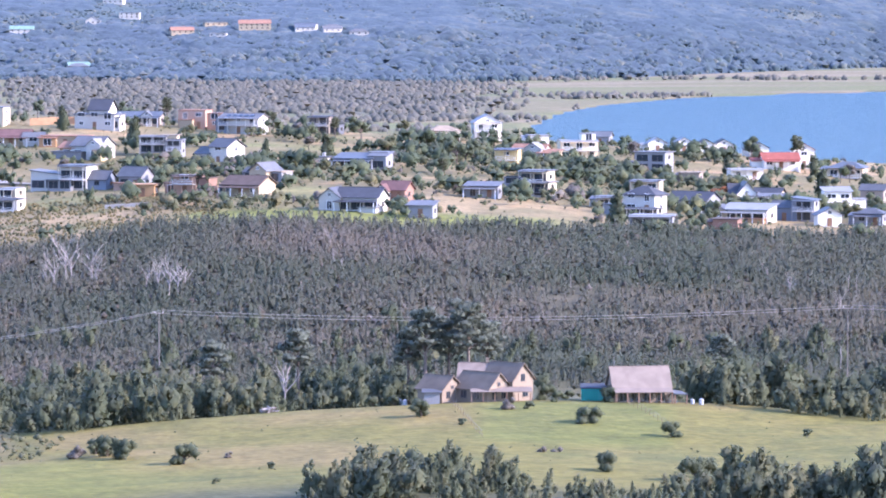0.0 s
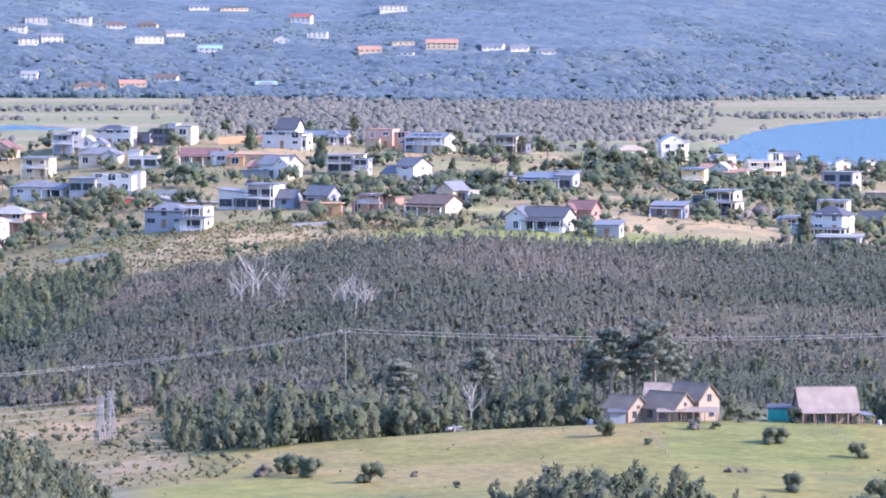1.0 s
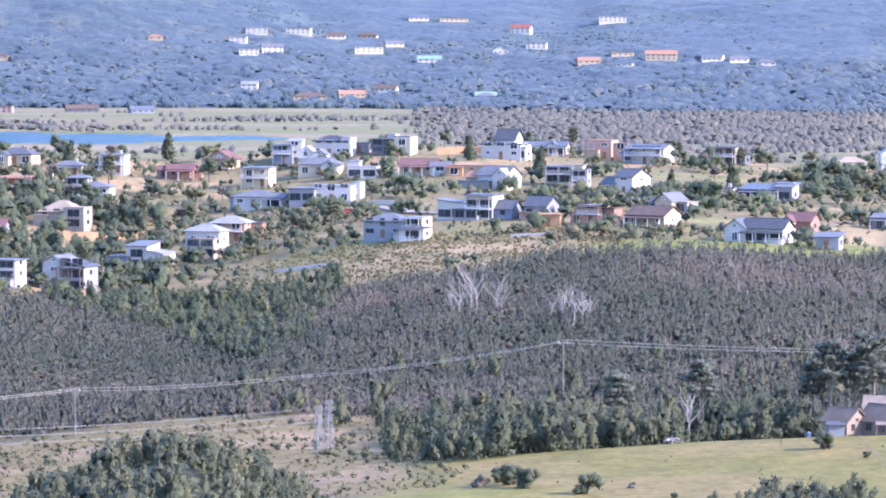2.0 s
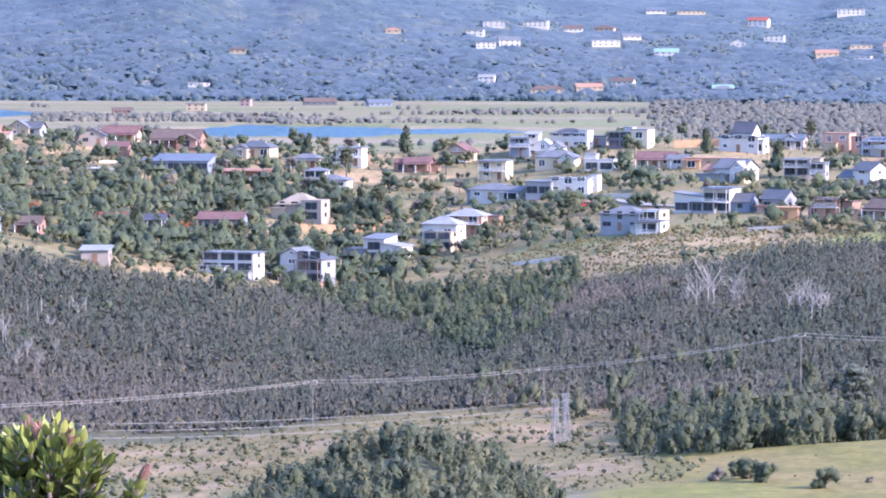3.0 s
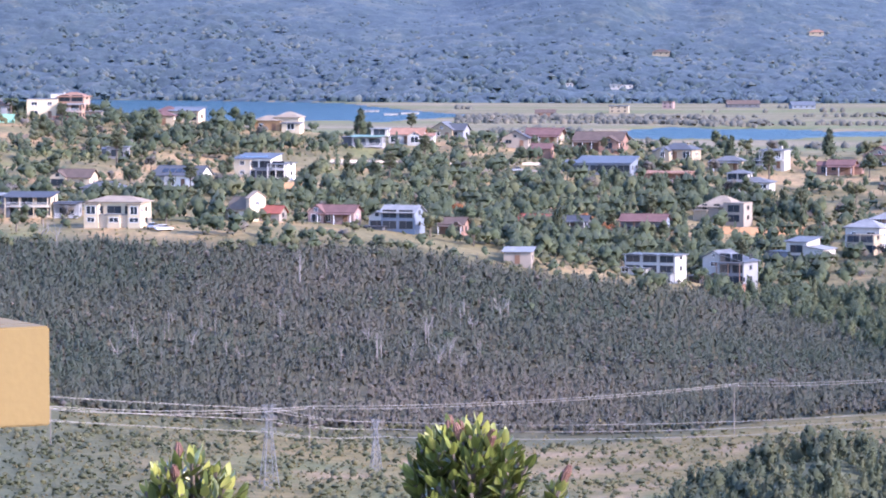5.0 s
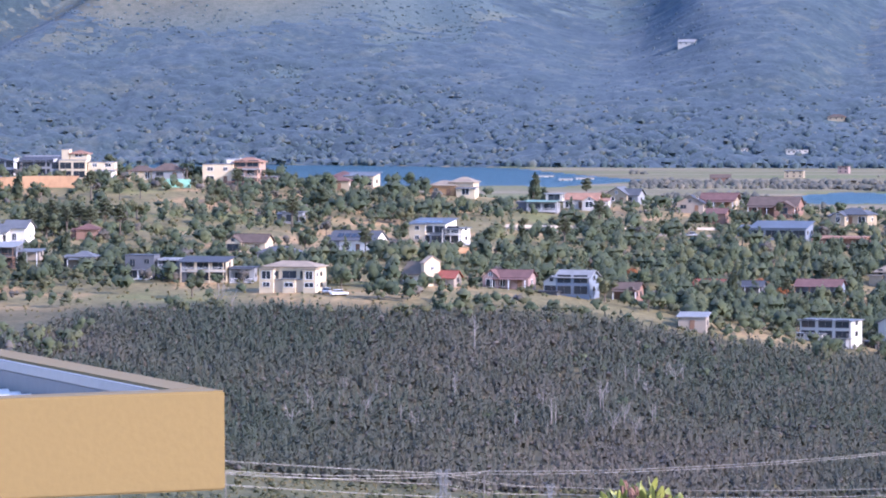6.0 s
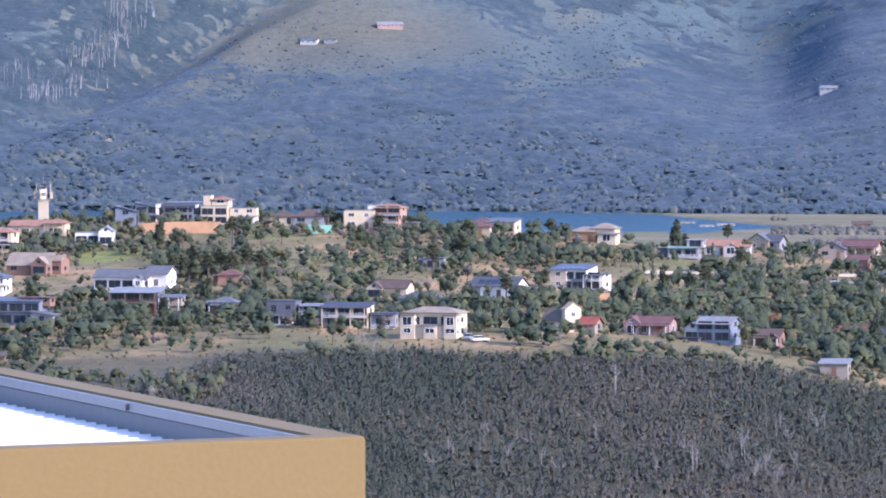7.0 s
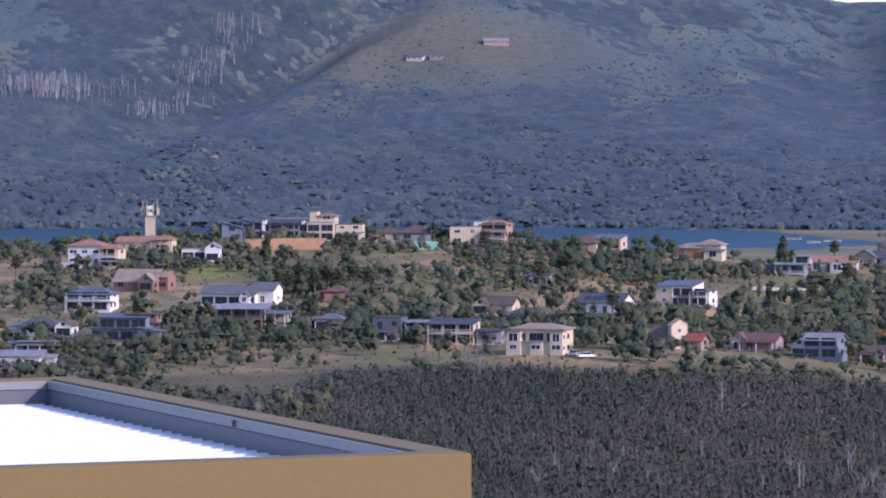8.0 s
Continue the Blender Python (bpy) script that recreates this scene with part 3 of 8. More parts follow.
def roof_mesh(bm, kind, w, d, z, over=0.65, rise=None):
    hw, hd = w / 2 + over, d / 2 + over
    t = 0.16
    if kind == "gable":
        r = rise or d * 0.24
        e = z - r * over / (d / 2)
        slab(bm, [(-hw, -hd, e + t), (hw, -hd, e + t), (hw, 0, z + r + t), (-hw, 0, z + r + t)], t)
        slab(bm, [(-hw, hd, e + t), (-hw, 0.004, z + r + t), (hw, 0.004, z + r + t), (hw, hd, e + t)], t)
        box(bm, -hw, hw, -0.12, 0.12, z + r + t - 0.03, z + r + t + 0.05)
    elif kind == "front":
        r = rise or w * 0.27
        e = z - r * over / (w / 2)
        slab(bm, [(-hw, -hd, e + t), (0, -hd, z + r + t), (0, hd, z + r + t), (-hw, hd, e + t)], t)
        slab(bm, [(hw, -hd, e + t), (hw, hd, e + t), (0.004, hd, z + r + t), (0.004, -hd, z + r + t)], t)
        box(bm, -0.12, 0.12, -hd, hd, z + r + t - 0.03, z + r + t + 0.05)
    elif kind == "hip":
        r = rise or min(w, d) * 0.25
        k = max(0.3, hw - hd)
        base = [(-hw, -hd, z + 0.02), (hw, -hd, z + 0.02), (hw, hd, z + 0.02), (-hw, hd, z + 0.02)]
        a = [bm.verts.new(p) for p in base]
        l, m = bm.verts.new((-k, 0, z + r)), bm.verts.new((k, 0, z + r))
        for f in ((a[0], a[1], m, l), (a[1], a[2], m), (a[2], a[3], l, m), (a[3], a[0], l), (a[3], a[2], a[1], a[0])):
            bm.faces.new(f)
        for x0, x1, y0, y1 in ((-hw, hw, -hd - 0.05, -hd + 0.004), (-hw, hw, hd - 0.004, hd + 0.05)):
            box(bm, x0, x1, y0, y1, z - 0.18, z + 0.06)
        for x0, x1 in ((-hw - 0.05, -hw + 0.004), (hw - 0.004, hw + 0.05)):
            box(bm, x0, x1, -hd, hd, z - 0.18, z + 0.06)
    elif kind == "mono":
        r = rise or d * 0.16
        slab(bm, [(-hw, -hd, z + 0.1), (hw, -hd, z + 0.1), (hw, hd, z + r + 0.1), (-hw, hd, z + r + 0.1)], t)
    elif kind == "skew":
        r = rise or w * 0.14
        slab(bm, [(-hw, -hd, z + r + 0.1), (hw, -hd, z + 0.1), (hw, hd, z + 0.1), (-hw, hd, z + r + 0.1)], t)
    else:
        slab(bm, [(-hw, -hd, z + 0.24), (hw, -hd, z + 0.24), (hw, hd, z + 0.24), (-hw, hd, z + 0.24)], 0.22)


def wall_mesh(bm, kind, w, d, z, base, rise=None):
    """The walls' solid with the gables that the roof asks for."""
    hw, hd = w / 2, d / 2
    if kind in ("gable", "front", "mono", "skew"):
        if kind == "gable":
            r = rise or d * 0.24
            prof = [(-hd, base), (hd, base), (hd, z), (0, z + r), (-hd, z)]
        elif kind == "front":
            r = rise or w * 0.27
            prof = [(-hw, base), (hw, base), (hw, z), (0, z + r), (-hw, z)]
        elif kind == "mono":
            r = rise or d * 0.16
            prof = [(-hd, base), (hd, base), (hd, z + r), (-hd, z)]
        else:
            r = rise or w * 0.14
            prof = [(-hw, base), (hw, base), (hw, z), (-hw, z + r)]
        across = kind in ("gable", "mono")
        ends = (-hw, hw) if across else (-hd, hd)
        rings = [[bm.verts.new((e, p, q) if across else (p, e, q)) for p, q in prof] for e in ends]
        n = len(prof)
        bm.faces.new(rings[0])
        bm.faces.new(rings[1][::-1])
        for k in range(n):
            bm.faces.new((rings[0][k], rings[0][(k + 1) % n], rings[1][(k + 1) % n], rings[1][k]))
    else:
        box(bm, -hw, hw, -hd, hd, base, z)


FOOT = []          # plan circles taken up by buildings


def moved(bm, x, y, z=0.0):
    bmesh.ops.translate(bm, verts=bm.verts, vec=(x, y, z))


def cottage(x, y, w, d, floors, roof, wall, tin, turn=0.0):
    """A dwelling far off on the hillside: walls, roof and a few windows."""
    b = math.degrees(math.atan2(x, y))
    z0 = height(x, y) + 0.3
    h = new("hillside_house")
    h.matrix_basis = pose(x, y, z0, 0, 0, -b + turn)
    tagged(h, f"distant {wall} house with {WORD.get(tin, tin)} roof among hillside bush", "house", group="houses on the far hill")
    FOOT.append((x, y, 0.6 * max(w, d)))
    top = floors * 2.7
    bm = bmesh.new()
    wall_mesh(bm, roof, w, d, top, -5.0)
    part("wall", bm, wall_mat(wall), h)
    bm = bmesh.new()
    roof_mesh(bm, roof, w, d, top, 0.6)
    part("roof", bm, roof_mat(tin), h)
    n = max(2, int(w / 4.5))
    for f in range(floors):
        for k in range(n):
            add_window(h, -w / 2 + w * (k + 0.5) / n, -d / 2, f * 2.7 + 0.7, 1.6, 1.2, 0, True)
    return h



def limb(bm, a, b, r0, r1, sides=5):
    """A tapered limb between two points."""
    a, b = Vector(a), Vector(b)
    q = (b - a).to_track_quat("Z", "Y")
    lo = [bm.verts.new(a + q @ Vector((r0 * math.cos(k * 6.283 / sides), r0 * math.sin(k * 6.283 / sides), 0))) for k in range(sides)]
    hi = [bm.verts.new(b + q @ Vector((r1 * math.cos(k * 6.283 / sides), r1 * math.sin(k * 6.283 / sides), 0))) for k in range(sides)]
    for k in range(sides):
        bm.faces.new((lo[k], lo[(k + 1) % sides], hi[(k + 1) % sides], hi[k]))
    bm.faces.new(hi)


# ---- houses on the ridge ----
def villa(seed, x, y, turn, masses, label):
    """A dwelling of several masses. Each mass: centre x and y, width, depth, foot height, wall height,
    roof, wall colour, roof colour, additions (w windows, g wide glazing, b balcony, v veranda, c chimney,
    t timber, p parapet, k open stilts) and, where given, the roof's rise."""
    rng = random.Random(seed * 7919 + 13)
    b = math.degrees(math.atan2(x, y))
    m0 = pose(x, y, 0, 0, 0, -b + turn)
    x0, x1 = min(q[0] - q[2] / 2 for q in masses), max(q[0] + q[2] / 2 for q in masses)
    y0, y1 = min(q[1] - q[3] / 2 for q in masses), max(q[1] + q[3] / 2 for q in masses)
    spots = [m0 @ Vector((x0 + (x1 - x0) * i / 2, y0 + (y1 - y0) * j / 2, 0)) for i in range(3) for j in range(3)]
    zs = [height(p.x, p.y) for p in spots]
    z0 = 0.3 * max(zs) + 0.7 * (sum(zs) / 9)
    base = min(zs) - z0 - 1.2
    h = new("house")
    h.matrix_basis = pose(x, y, z0, 0, 0, -b + turn)
    tagged(h, label, "house", group="houses on the ridge")
    mid = m0 @ Vector(((x0 + x1) / 2, (y0 + y1) / 2, 0))
    FOOT.append((mid.x, mid.y, 0.46 * math.hypot(x1 - x0, y1 - y0)))
    for i, (cx, cy, w, d, foot, tall, roof, wall, tin, code, *rest) in enumerate(masses):
        rise = rest[0] if rest else None
        top = foot + tall
        low = base if foot < 0.5 else foot - 0.02
        cx, cy = cx + 0.004 * i, cy - 0.006 * i
        bm = bmesh.new()
        wall_mesh(bm, roof, w, d, top, low, rise)
        moved(bm, cx, cy)
        part("wall", bm, wall_mat(wall), h)
        bm = bmesh.new()
        roof_mesh(bm, roof, w, d, top, 0.12 if "p" in code else 0.3 if w < 5 else 0.55, rise)
        moved(bm, cx, cy)
        rf = part("roof", bm, roof_mat(tin), h)
        dark = wall in ("dark", "grey", "stone", "blue", "brick") or "g" in code
        floors = max(1, round(tall / 2.75))
        fy = cy - d / 2
        z_low = max(foot, 0.0)
        for f in range(floors):
            z = z_low + f * 2.7
            if "g" in code:
                n = max(1, round(w / 4.2))
                for k in range(n):
                    add_window(h, cx - w / 2 + w * (k + 0.5) / n, fy, z + 0.3, min(3.6, w / n - 0.5), 2.0, 0, dark)
            elif "w" in code:
                n = max(1, int(w / 3.4))
                for k in range(n):
                    px_ = cx - w / 2 + w * (k + 0.5) / n
                    if i == 0 and f == 0 and k == n // 2:
                        bm = bmesh.new()
                        box(bm, -0.5, 0.5, -0.06, 0.01, 0.0, 2.05)
                        for s0, s1, t0, t1 in ((-0.6, -0.5, 0, 2.15), (0.5, 0.6, 0, 2.15), (-0.5, 0.5, 2.05, 2.15)):
                            box(bm, s0, s1, -0.1, 0.01, t0, t1)
                        moved(bm, px_, fy, z)
                        part("door", bm, M_DOOR, h)
                        continue
                    ww = min(w / n - 0.6, rng.choice([1.4, 1.9, 2.4]))
                    hh = rng.choice([1.2, 1.2, 2.0])
                    add_window(h, px_, fy, z + 2.3 - hh, max(0.7, ww), hh, 0, dark)
            if cx + w / 2 > x1 - 0.6 or "g" in code or "w" in code:
                n = max(1, int(d / 5.0))
                for k in range(n):
                    add_window(h, cx + w / 2, cy - d / 2 + d * (k + 0.5) / n, z + 0.9, 1.4, 1.2, 90, dark)
        if roof == "front":
            add_window(h, cx, fy, top + 0.1, 1.0, 0.9, 0, dark)
        wood = M_TIMBER if "t" in code else None
        if "b" in code:
            z = foot + (2.66 if tall > 4 else -0.06)
            bm = bmesh.new()
            box(bm, cx - w * 0.48, cx + w * 0.48, fy - 2.0, fy - 0.004, z - 0.18, z)
            deck = part("balcony", bm, wood or M_CONCRETE, h)
            bm = bmesh.new()
            for k in range(3):
                box(bm, cx - w * 0.48, cx + w * 0.48, fy - 2.0, fy - 1.95, z + 0.3 + 0.32 * k, z + 0.36 + 0.32 * k)
            part("rail", bm, wood or M_FRAME, deck)
            cols = max(2, int(w / 3.2))
            for k in range(cols + 1):
                qx = cx - w * 0.47 + w * 0.94 * k / cols
                bm = bmesh.new()
                box(bm, qx - 0.1, qx + 0.1, fy - 1.97, fy - 1.77, base - 0.6, top - 0.15)
                part("post", bm, wood or wall_mat(wall), h)
            bm = bmesh.new()
            slab(bm, [(cx - w * 0.5, fy - 2.2, top - 0.05), (cx + w * 0.5, fy - 2.2, top - 0.05), (cx + w * 0.5, fy - 0.56, top + 0.1), (cx - w * 0.5, fy - 0.56, top + 0.1)], 0.1)
            part("balcony_roof", bm, roof_mat(tin), h)
        if "v" in code:
            bm = bmesh.new()
            slab(bm, [(cx - w * 0.5, fy - 2.4, foot + 2.25), (cx + w * 0.5, fy - 2.4, foot + 2.25), (cx + w * 0.5, fy - 0.004, foot + 2.6), (cx - w * 0.5, fy - 0.004, foot + 2.6)], 0.1)
            part("veranda_roof", bm, roof_mat(tin), h)
            cols = max(2, int(w / 3))
            for k in range(cols + 1):
                qx = cx - w * 0.48 + w * 0.96 * k / cols
                bm = bmesh.new()
                box(bm, qx - 0.08, qx + 0.08, fy - 2.3, fy - 2.14, base - 0.6, foot + 2.18)
                part("post", bm, wood or M_FRAME, h)
        if "k" in code:
            for k in range(5):
                qx = cx - w * 0.46 + w * 0.92 * k / 4
                bm = bmesh.new()
                limb(bm, (qx, fy + 0.3, base - 0.5), (qx, fy + 0.3, foot), 0.11, 0.11, 6)
                limb(bm, (qx, fy + 0.3, base + 0.6), (qx + w * 0.2 * (1 if k < 4 else -1), fy + 0.3, foot - 0.05), 0.06, 0.06, 4)
                part("stilt", bm, M_TIMBER, h)
        if "c" in code:
            hi = top + (1.9 if roof in ("gable", "hip", "front") else 1.1)
            bm = bmesh.new()
            box(bm, cx + w * 0.24 - 0.4, cx + w * 0.24 + 0.4, cy - 0.35, cy + 0.35, top - 0.4, hi)
            box(bm, cx + w * 0.24 - 0.5, cx + w * 0.24 + 0.5, cy - 0.45, cy + 0.45, hi + 0.004, hi + 0.16)
            part("chimney", bm, wall_mat(wall), h)
        if "s" in code and roof in ("gable", "mono"):
            k_ = (rise or d * 0.24) / (d / 2) if roof == "gable" else (rise or d * 0.16) / d
            for q in range(5):
                bm = bmesh.new()
                px_, ya, yb = cx - w * 0.36 + q * w * 0.15, -d * 0.40, -d * 0.2
                za, zb = top + 0.26 + k_ * (ya + d / 2), top + 0.26 + k_ * (yb + d / 2)
                slab(bm, [(px_, cy + ya, za), (px_ + w * 0.12, cy + ya, za), (px_ + w * 0.12, cy + yb, zb), (px_, cy + yb, zb)], 0.05)
                part("solar_panel", bm, M_GLASS, rf)
    return h


def house(x, y, turn, w, d, floors, roof, wall, tin, extras="", seed=0):
    """A smaller dwelling: a main block with the additions that the letters name."""
    rng = random.Random(seed * 31 + 5)
    w, d, top = max(6.0, w * 1.15), max(5.5, d * 1.08), floors * 2.7 + 0.2
    side = -1 if "l" in extras else 1
    code = ("g" if "m" in extras else "w") + "".join(c for c in extras if c in "btvcs")
    masses = [(0, 0, w, d, 0, top, roof, wall, tin, code)]
    if "w" in extras:
        k = max(1, floors - 1) * 2.6
        masses.append((side * w * 0.68, 0.5, w * 0.5, d * 0.78, 0, k, "hip" if roof == "hip" else "gable" if roof != "flat" else "flat", wall, tin, "w"))
    if "a" in extras:
        masses.append((-side * w * 0.28, -d * 0.62, w * 0.4, d * 0.5, 0, 2.5, "front" if roof in ("gable", "front", "hip") else "flat", wall, tin, "w"))
    if "u" in extras:
        masses.append((-side * w * 0.16, d * 0.1, w * 0.5, d * 0.6, top + 0.25, 2.4, roof if roof in ("hip", "gable") else "flat", wall, tin, "g"))
    if floors == 1 and rng.random() < 0.5:
        masses.append((-side * w * 0.6, 1.0, w * 0.36, d * 0.7, 0, 2.2, "mono", wall, tin, ""))
    text = {1: "single-storey", 2: "two-storey", 3: "three-storey"}[floors]
    shape = {"gable": "gabled", "front": "gabled", "hip": "hipped", "mono": "sloping", "skew": "sloping", "flat": "flat"}[roof]
    return villa(seed, x, y, turn, masses, f"{text} {WORD.get(wall, wall)} rendered house with {WORD.get(tin, tin)} {shape} roof")


# plan position and turn of each
villa(1, 58.7, 1306.8, -22, [(0.5, 0, 13, 9, 0, 4.3, "flat", "white", "blue", "w"), (1.2, 0.6, 6.4, 7, 4.55, 1.4, "gable", "white", "dark", "", 2.9), (6.2, -1.5, 4.5, 5, 0, 3.4, "flat", "white", "blue", "g")], "white house with a steep charcoal gable above a broad base")
villa(2, 91.3, 1330.7, -17, [(-1.2, 0, 8.8, 7.6, 0, 5.6, "flat", "salmon", "terracotta", "wp"), (5.6, 1.2, 4.6, 6, 0, 4.6, "flat", "salmon", "terracotta", "wp"), (-2.6, -4.6, 4.2, 2.6, 0, 2.7, "flat", "tan", "terracotta", "")], "salmon two-storey flat-roofed house with a lower wing")
villa(3, 104.1, 1314.1, -24, [(0, 0, 13, 8, 0, 4.8, "gable", "white", "pale", "wbs", 1.3), (-5.5, -1.5, 4, 6, 0, 3.6, "gable", "blue", "blue", "w")], "white two-storey house with a long pale blue roof")
villa(4, 129.9, 1328.2, -20, [(0, 0, 6.8, 6, 0, 5.4, "flat", "stone", "dark", "gb"), (4.6, 0.6, 3.4, 5, 0, 2.8, "flat", "dark", "dark", "w")], "dark flat-roofed two-storey house with a glazed front")
villa(5, 47.1, 1253.0, -12, [(0, 0, 13.5, 6.5, 0, 2.9, "flat", "tan", "terracotta", "w"), (-5, -2.6, 5, 4, 0, 2.4, "mono", "orange", "terracotta", "w"), (5.4, -1.2, 4.4, 5.2, 0, 2.6, "flat", "cream", "pale", "g")], "long low tan house with flat terracotta roof and garages")
villa(6, 53.1, 1220.3, -32, [(0.2, 0, 9.4, 8.6, 0, 3.6, "gable", "white", "pale", "w", 2.4), (3.6, -3.4, 4.6, 4.4, 0, 3.8, "front", "white", "white", "w", 1.7), (-6.2, -0.6, 5, 6.6, 0, 2.9, "gable", "orange", "terracotta", "w"), (-4.4, -5.2, 9.4, 3.2, 0, 1.7, "flat", "grey", "pale", ""), (5.6, -5.5, 2.6, 2.4, 0, 2.2, "flat", "yellow", "orange", "")], "white gabled house with a pale roof and terracotta side wing")
villa(7, 73.7, 1224.9, -12, [(-2.6, 1, 7.6, 6, 0.8, 4.8, "flat", "grey", "pale", "gb"), (3.8, -0.6, 4.4, 5.4, -1, 5.6, "flat", "grey", "pale", "gb"), (1.4, 2.4, 5, 4, 2.4, 3.4, "flat", "cream", "tan", "w")], "grey split-level house with flat roofs and wide glazing")
villa(8, 88.6, 1196.2, -40, [(1.8, 0, 6.4, 8, 0, 4.9, "gable", "white", "grey", "w", 2.1), (-3.8, -0.8, 5.2, 6.6, 0, 2.9, "gable", "white", "grey", "w", 1.7)], "white two-storey house with blue-grey roofs and low wing")
villa(9, 43.7, 1123.5, -22, [(1.6, 0, 7.4, 8, 0, 6.2, "flat", "white", "grey", "gb"), (-6.2, -0.8, 8.2, 7, 0, 3.9, "skew", "white", "pale", "g", 1.1), (7.8, 0.6, 5.4, 7, 0, 2.8, "gable", "blue", "grey", "w", 2.0), (-1.6, -4.9, 6.4, 2.2, 0, 2.4, "flat", "grey", "grey", "g")], "tall white house with columned balconies and lower wings")
villa(10, 59.9, 1114.9, -32, [(0, 0, 6.8, 6.4, 0, 3.2, "gable", "grey", "grey", "w", 2.2), (0.6, -4.2, 8.4, 2.6, 0, 1.2, "flat", "salmon", "terracotta", "")], "grey gabled cottage with timber deck")
house(60.3, 1081.8, -12, 4.6, 5.0, 1, "flat", "orange", "orange", "", 11)
villa(12, 72.2, 1081.4, -24, [(-0.6, 0, 6.4, 6, 0, 4.6, "flat", "salmon", "brown", "wb"), (4.4, 0.4, 2.8, 5.4, 0, 4.0, "flat", "brick", "brown", "w"), (-4.8, 0.4, 3.4, 5, 0, 2.6, "flat", "salmon", "terracotta", "w")], "brick house with flat brown roof and balcony")
villa(13, 85.7, 1066.1, -30, [(0, 0, 10.6, 8.6, 0, 3.0, "gable", "tan", "brown", "wv", 2.0), (-4.9, -1.6, 3, 5, 0, 2.6, "flat", "grey", "brown", "w")], "broad single-storey house under a low brown roof")
villa(14, 93.4, 1111.6, -36, [(0.4, 0, 5.4, 7, 0, 3.2, "front", "tan", "pale", "w", 1.9), (-3.7, 0.6, 4, 5, 0, 2.5, "gable", "grey", "grey", "w"), (4.2, 1.4, 4.4, 5, 0, 2.7, "flat", "grey", "tan", "w")], "tan gabled cottage with grey roof and side wing")
villa(15, 126.7, 1181.9, -17, [(-1.4, 0, 11, 8, 0, 2.9, "mono", "blue", "blue", "gv"), (5.4, 0.8, 5, 7, 0, 3.6, "mono", "grey", "pale", "g"), (4.2, 4, 5, 4, 0, 4.4, "flat", "white", "white", "")], "long low blue-grey house with sloping metal roofs")
house(114.9, 1183.9, -12, 5.2, 5.0, 1, "flat", "white", "grey", "c", 16)
villa(17, 107.7, 1023.2, -20, [(2.2, 0, 10.6, 7.6, 0, 3.4, "gable", "white", "dark", "gv", 2.0), (-4.6, -0.6, 5.4, 8, 0, 3.3, "front", "white", "grey", "w", 2.1), (5.6, -4.6, 4.4, 2.8, -1.4, 2.2, "flat", "white", "white", "")], "white house with dark roof, gabled wing and columned veranda")
villa(18, 122.1, 1056.5, -22, [(0, 0, 6.8, 6, 0, 2.8, "gable", "brick", "maroon", "w", 1.9), (-2.2, -3.2, 3.4, 3.4, 0, 2.6, "front", "cream", "maroon", "w", 1.4)], "small brick house under maroon gables")
house(25.7, 1075.2, -20, 4.6, 5.0, 1, "flat", "white", "grey", "bm", 19)
house(122.9, 1009.0, -12, 4.6, 5.0, 1, "mono", "grey", "pale", "", 20)
house(167.7, 1322.2, 10, 7.9, 5.5, 1, "hip", "chalk", "tan", "b", 21)
house(183.9, 1342.1, 10, 7.7, 5.4, 2, "front", "chalk", "white", "b", 22)
villa(23, 184.5, 1242.9, -22, [(-0.6, 0, 10, 7, 0, 2.8, "gable", "white", "terracotta", "w", 1.7), (1.8, -3.4, 5.4, 4, 0, 3.4, "front", "white", "white", "w", 1.7), (6.2, -2.6, 6, 5, 0, 2.3, "mono", "tan", "terracotta", "v")], "white gabled house with terracotta roofs")
villa(24, 199.2, 1252.0, 8, [(0, 0, 11.4, 7.6, 0, 5.4, "flat", "butter", "white", "wbp"), (-4.6, -4.4, 6.4, 3, 0, 2.6, "flat", "yellow", "white", "w"), (3.2, 1.4, 4.2, 5, 5.2, 2.2, "flat", "chalk", "white", "w")], "cream two-storey house with white parapets and arches")
house(170.0, 1193.5, -12, 5.5, 5.0, 2, "flat", "yellow", "blue", "b", 25)
villa(26, 162.6, 1091.6, -24, [(2.0, -4.2, 8.8, 4, -1.6, 2.4, "flat", "white", "pale", "g"), (1.0, -0.4, 8.0, 5.4, 0.8, 2.6, "flat", "cream", "pale", "gb"), (-0.8, 3.2, 7.4, 5.4, 3.2, 3.0, "flat", "cream", "pale", "gb"), (-6, 1.4, 4.6, 6, 0, 4.4, "flat", "grey", "pale", "g")], "stepped three-tier modern house with broad terraces")
house(146.8, 1076.6, -12, 7.5, 5.2, 1, "mono", "grey", "pale", "v", 27)
house(217.6, 1224.9, -22, 8.3, 6.2, 2, "flat", "grey", "pale", "mlw", 28)
house(244.4, 1324.1, 10, 4.6, 5.0, 1, "front", "chalk", "white", "", 29)
house(251.6, 1324.8, 10, 4.6, 5.0, 1, "front", "chalk", "dark", "", 30)
house(260.1, 1338.5, 10, 4.6, 5.0, 1, "front", "chalk", "dark", "", 31)
house(223.7, 1198.8, -12, 4.7, 5.0, 1, "flat", "stone", "tan", "", 32)
house(264.2, 1269.1, 10, 9.5, 6.6, 1, "gable", "chalk", "red", "v", 33)
house(276.4, 1292.3, 10, 5.6, 5.0, 2, "front", "chalk", "red", "", 34)
house(270.4, 1332.3, 10, 4.6, 5.0, 1, "front", "chalk", "dark", "", 35)
house(244.8, 1225.7, 10, 8.3, 5.8, 1, "flat", "chalk", "white", "b", 36)
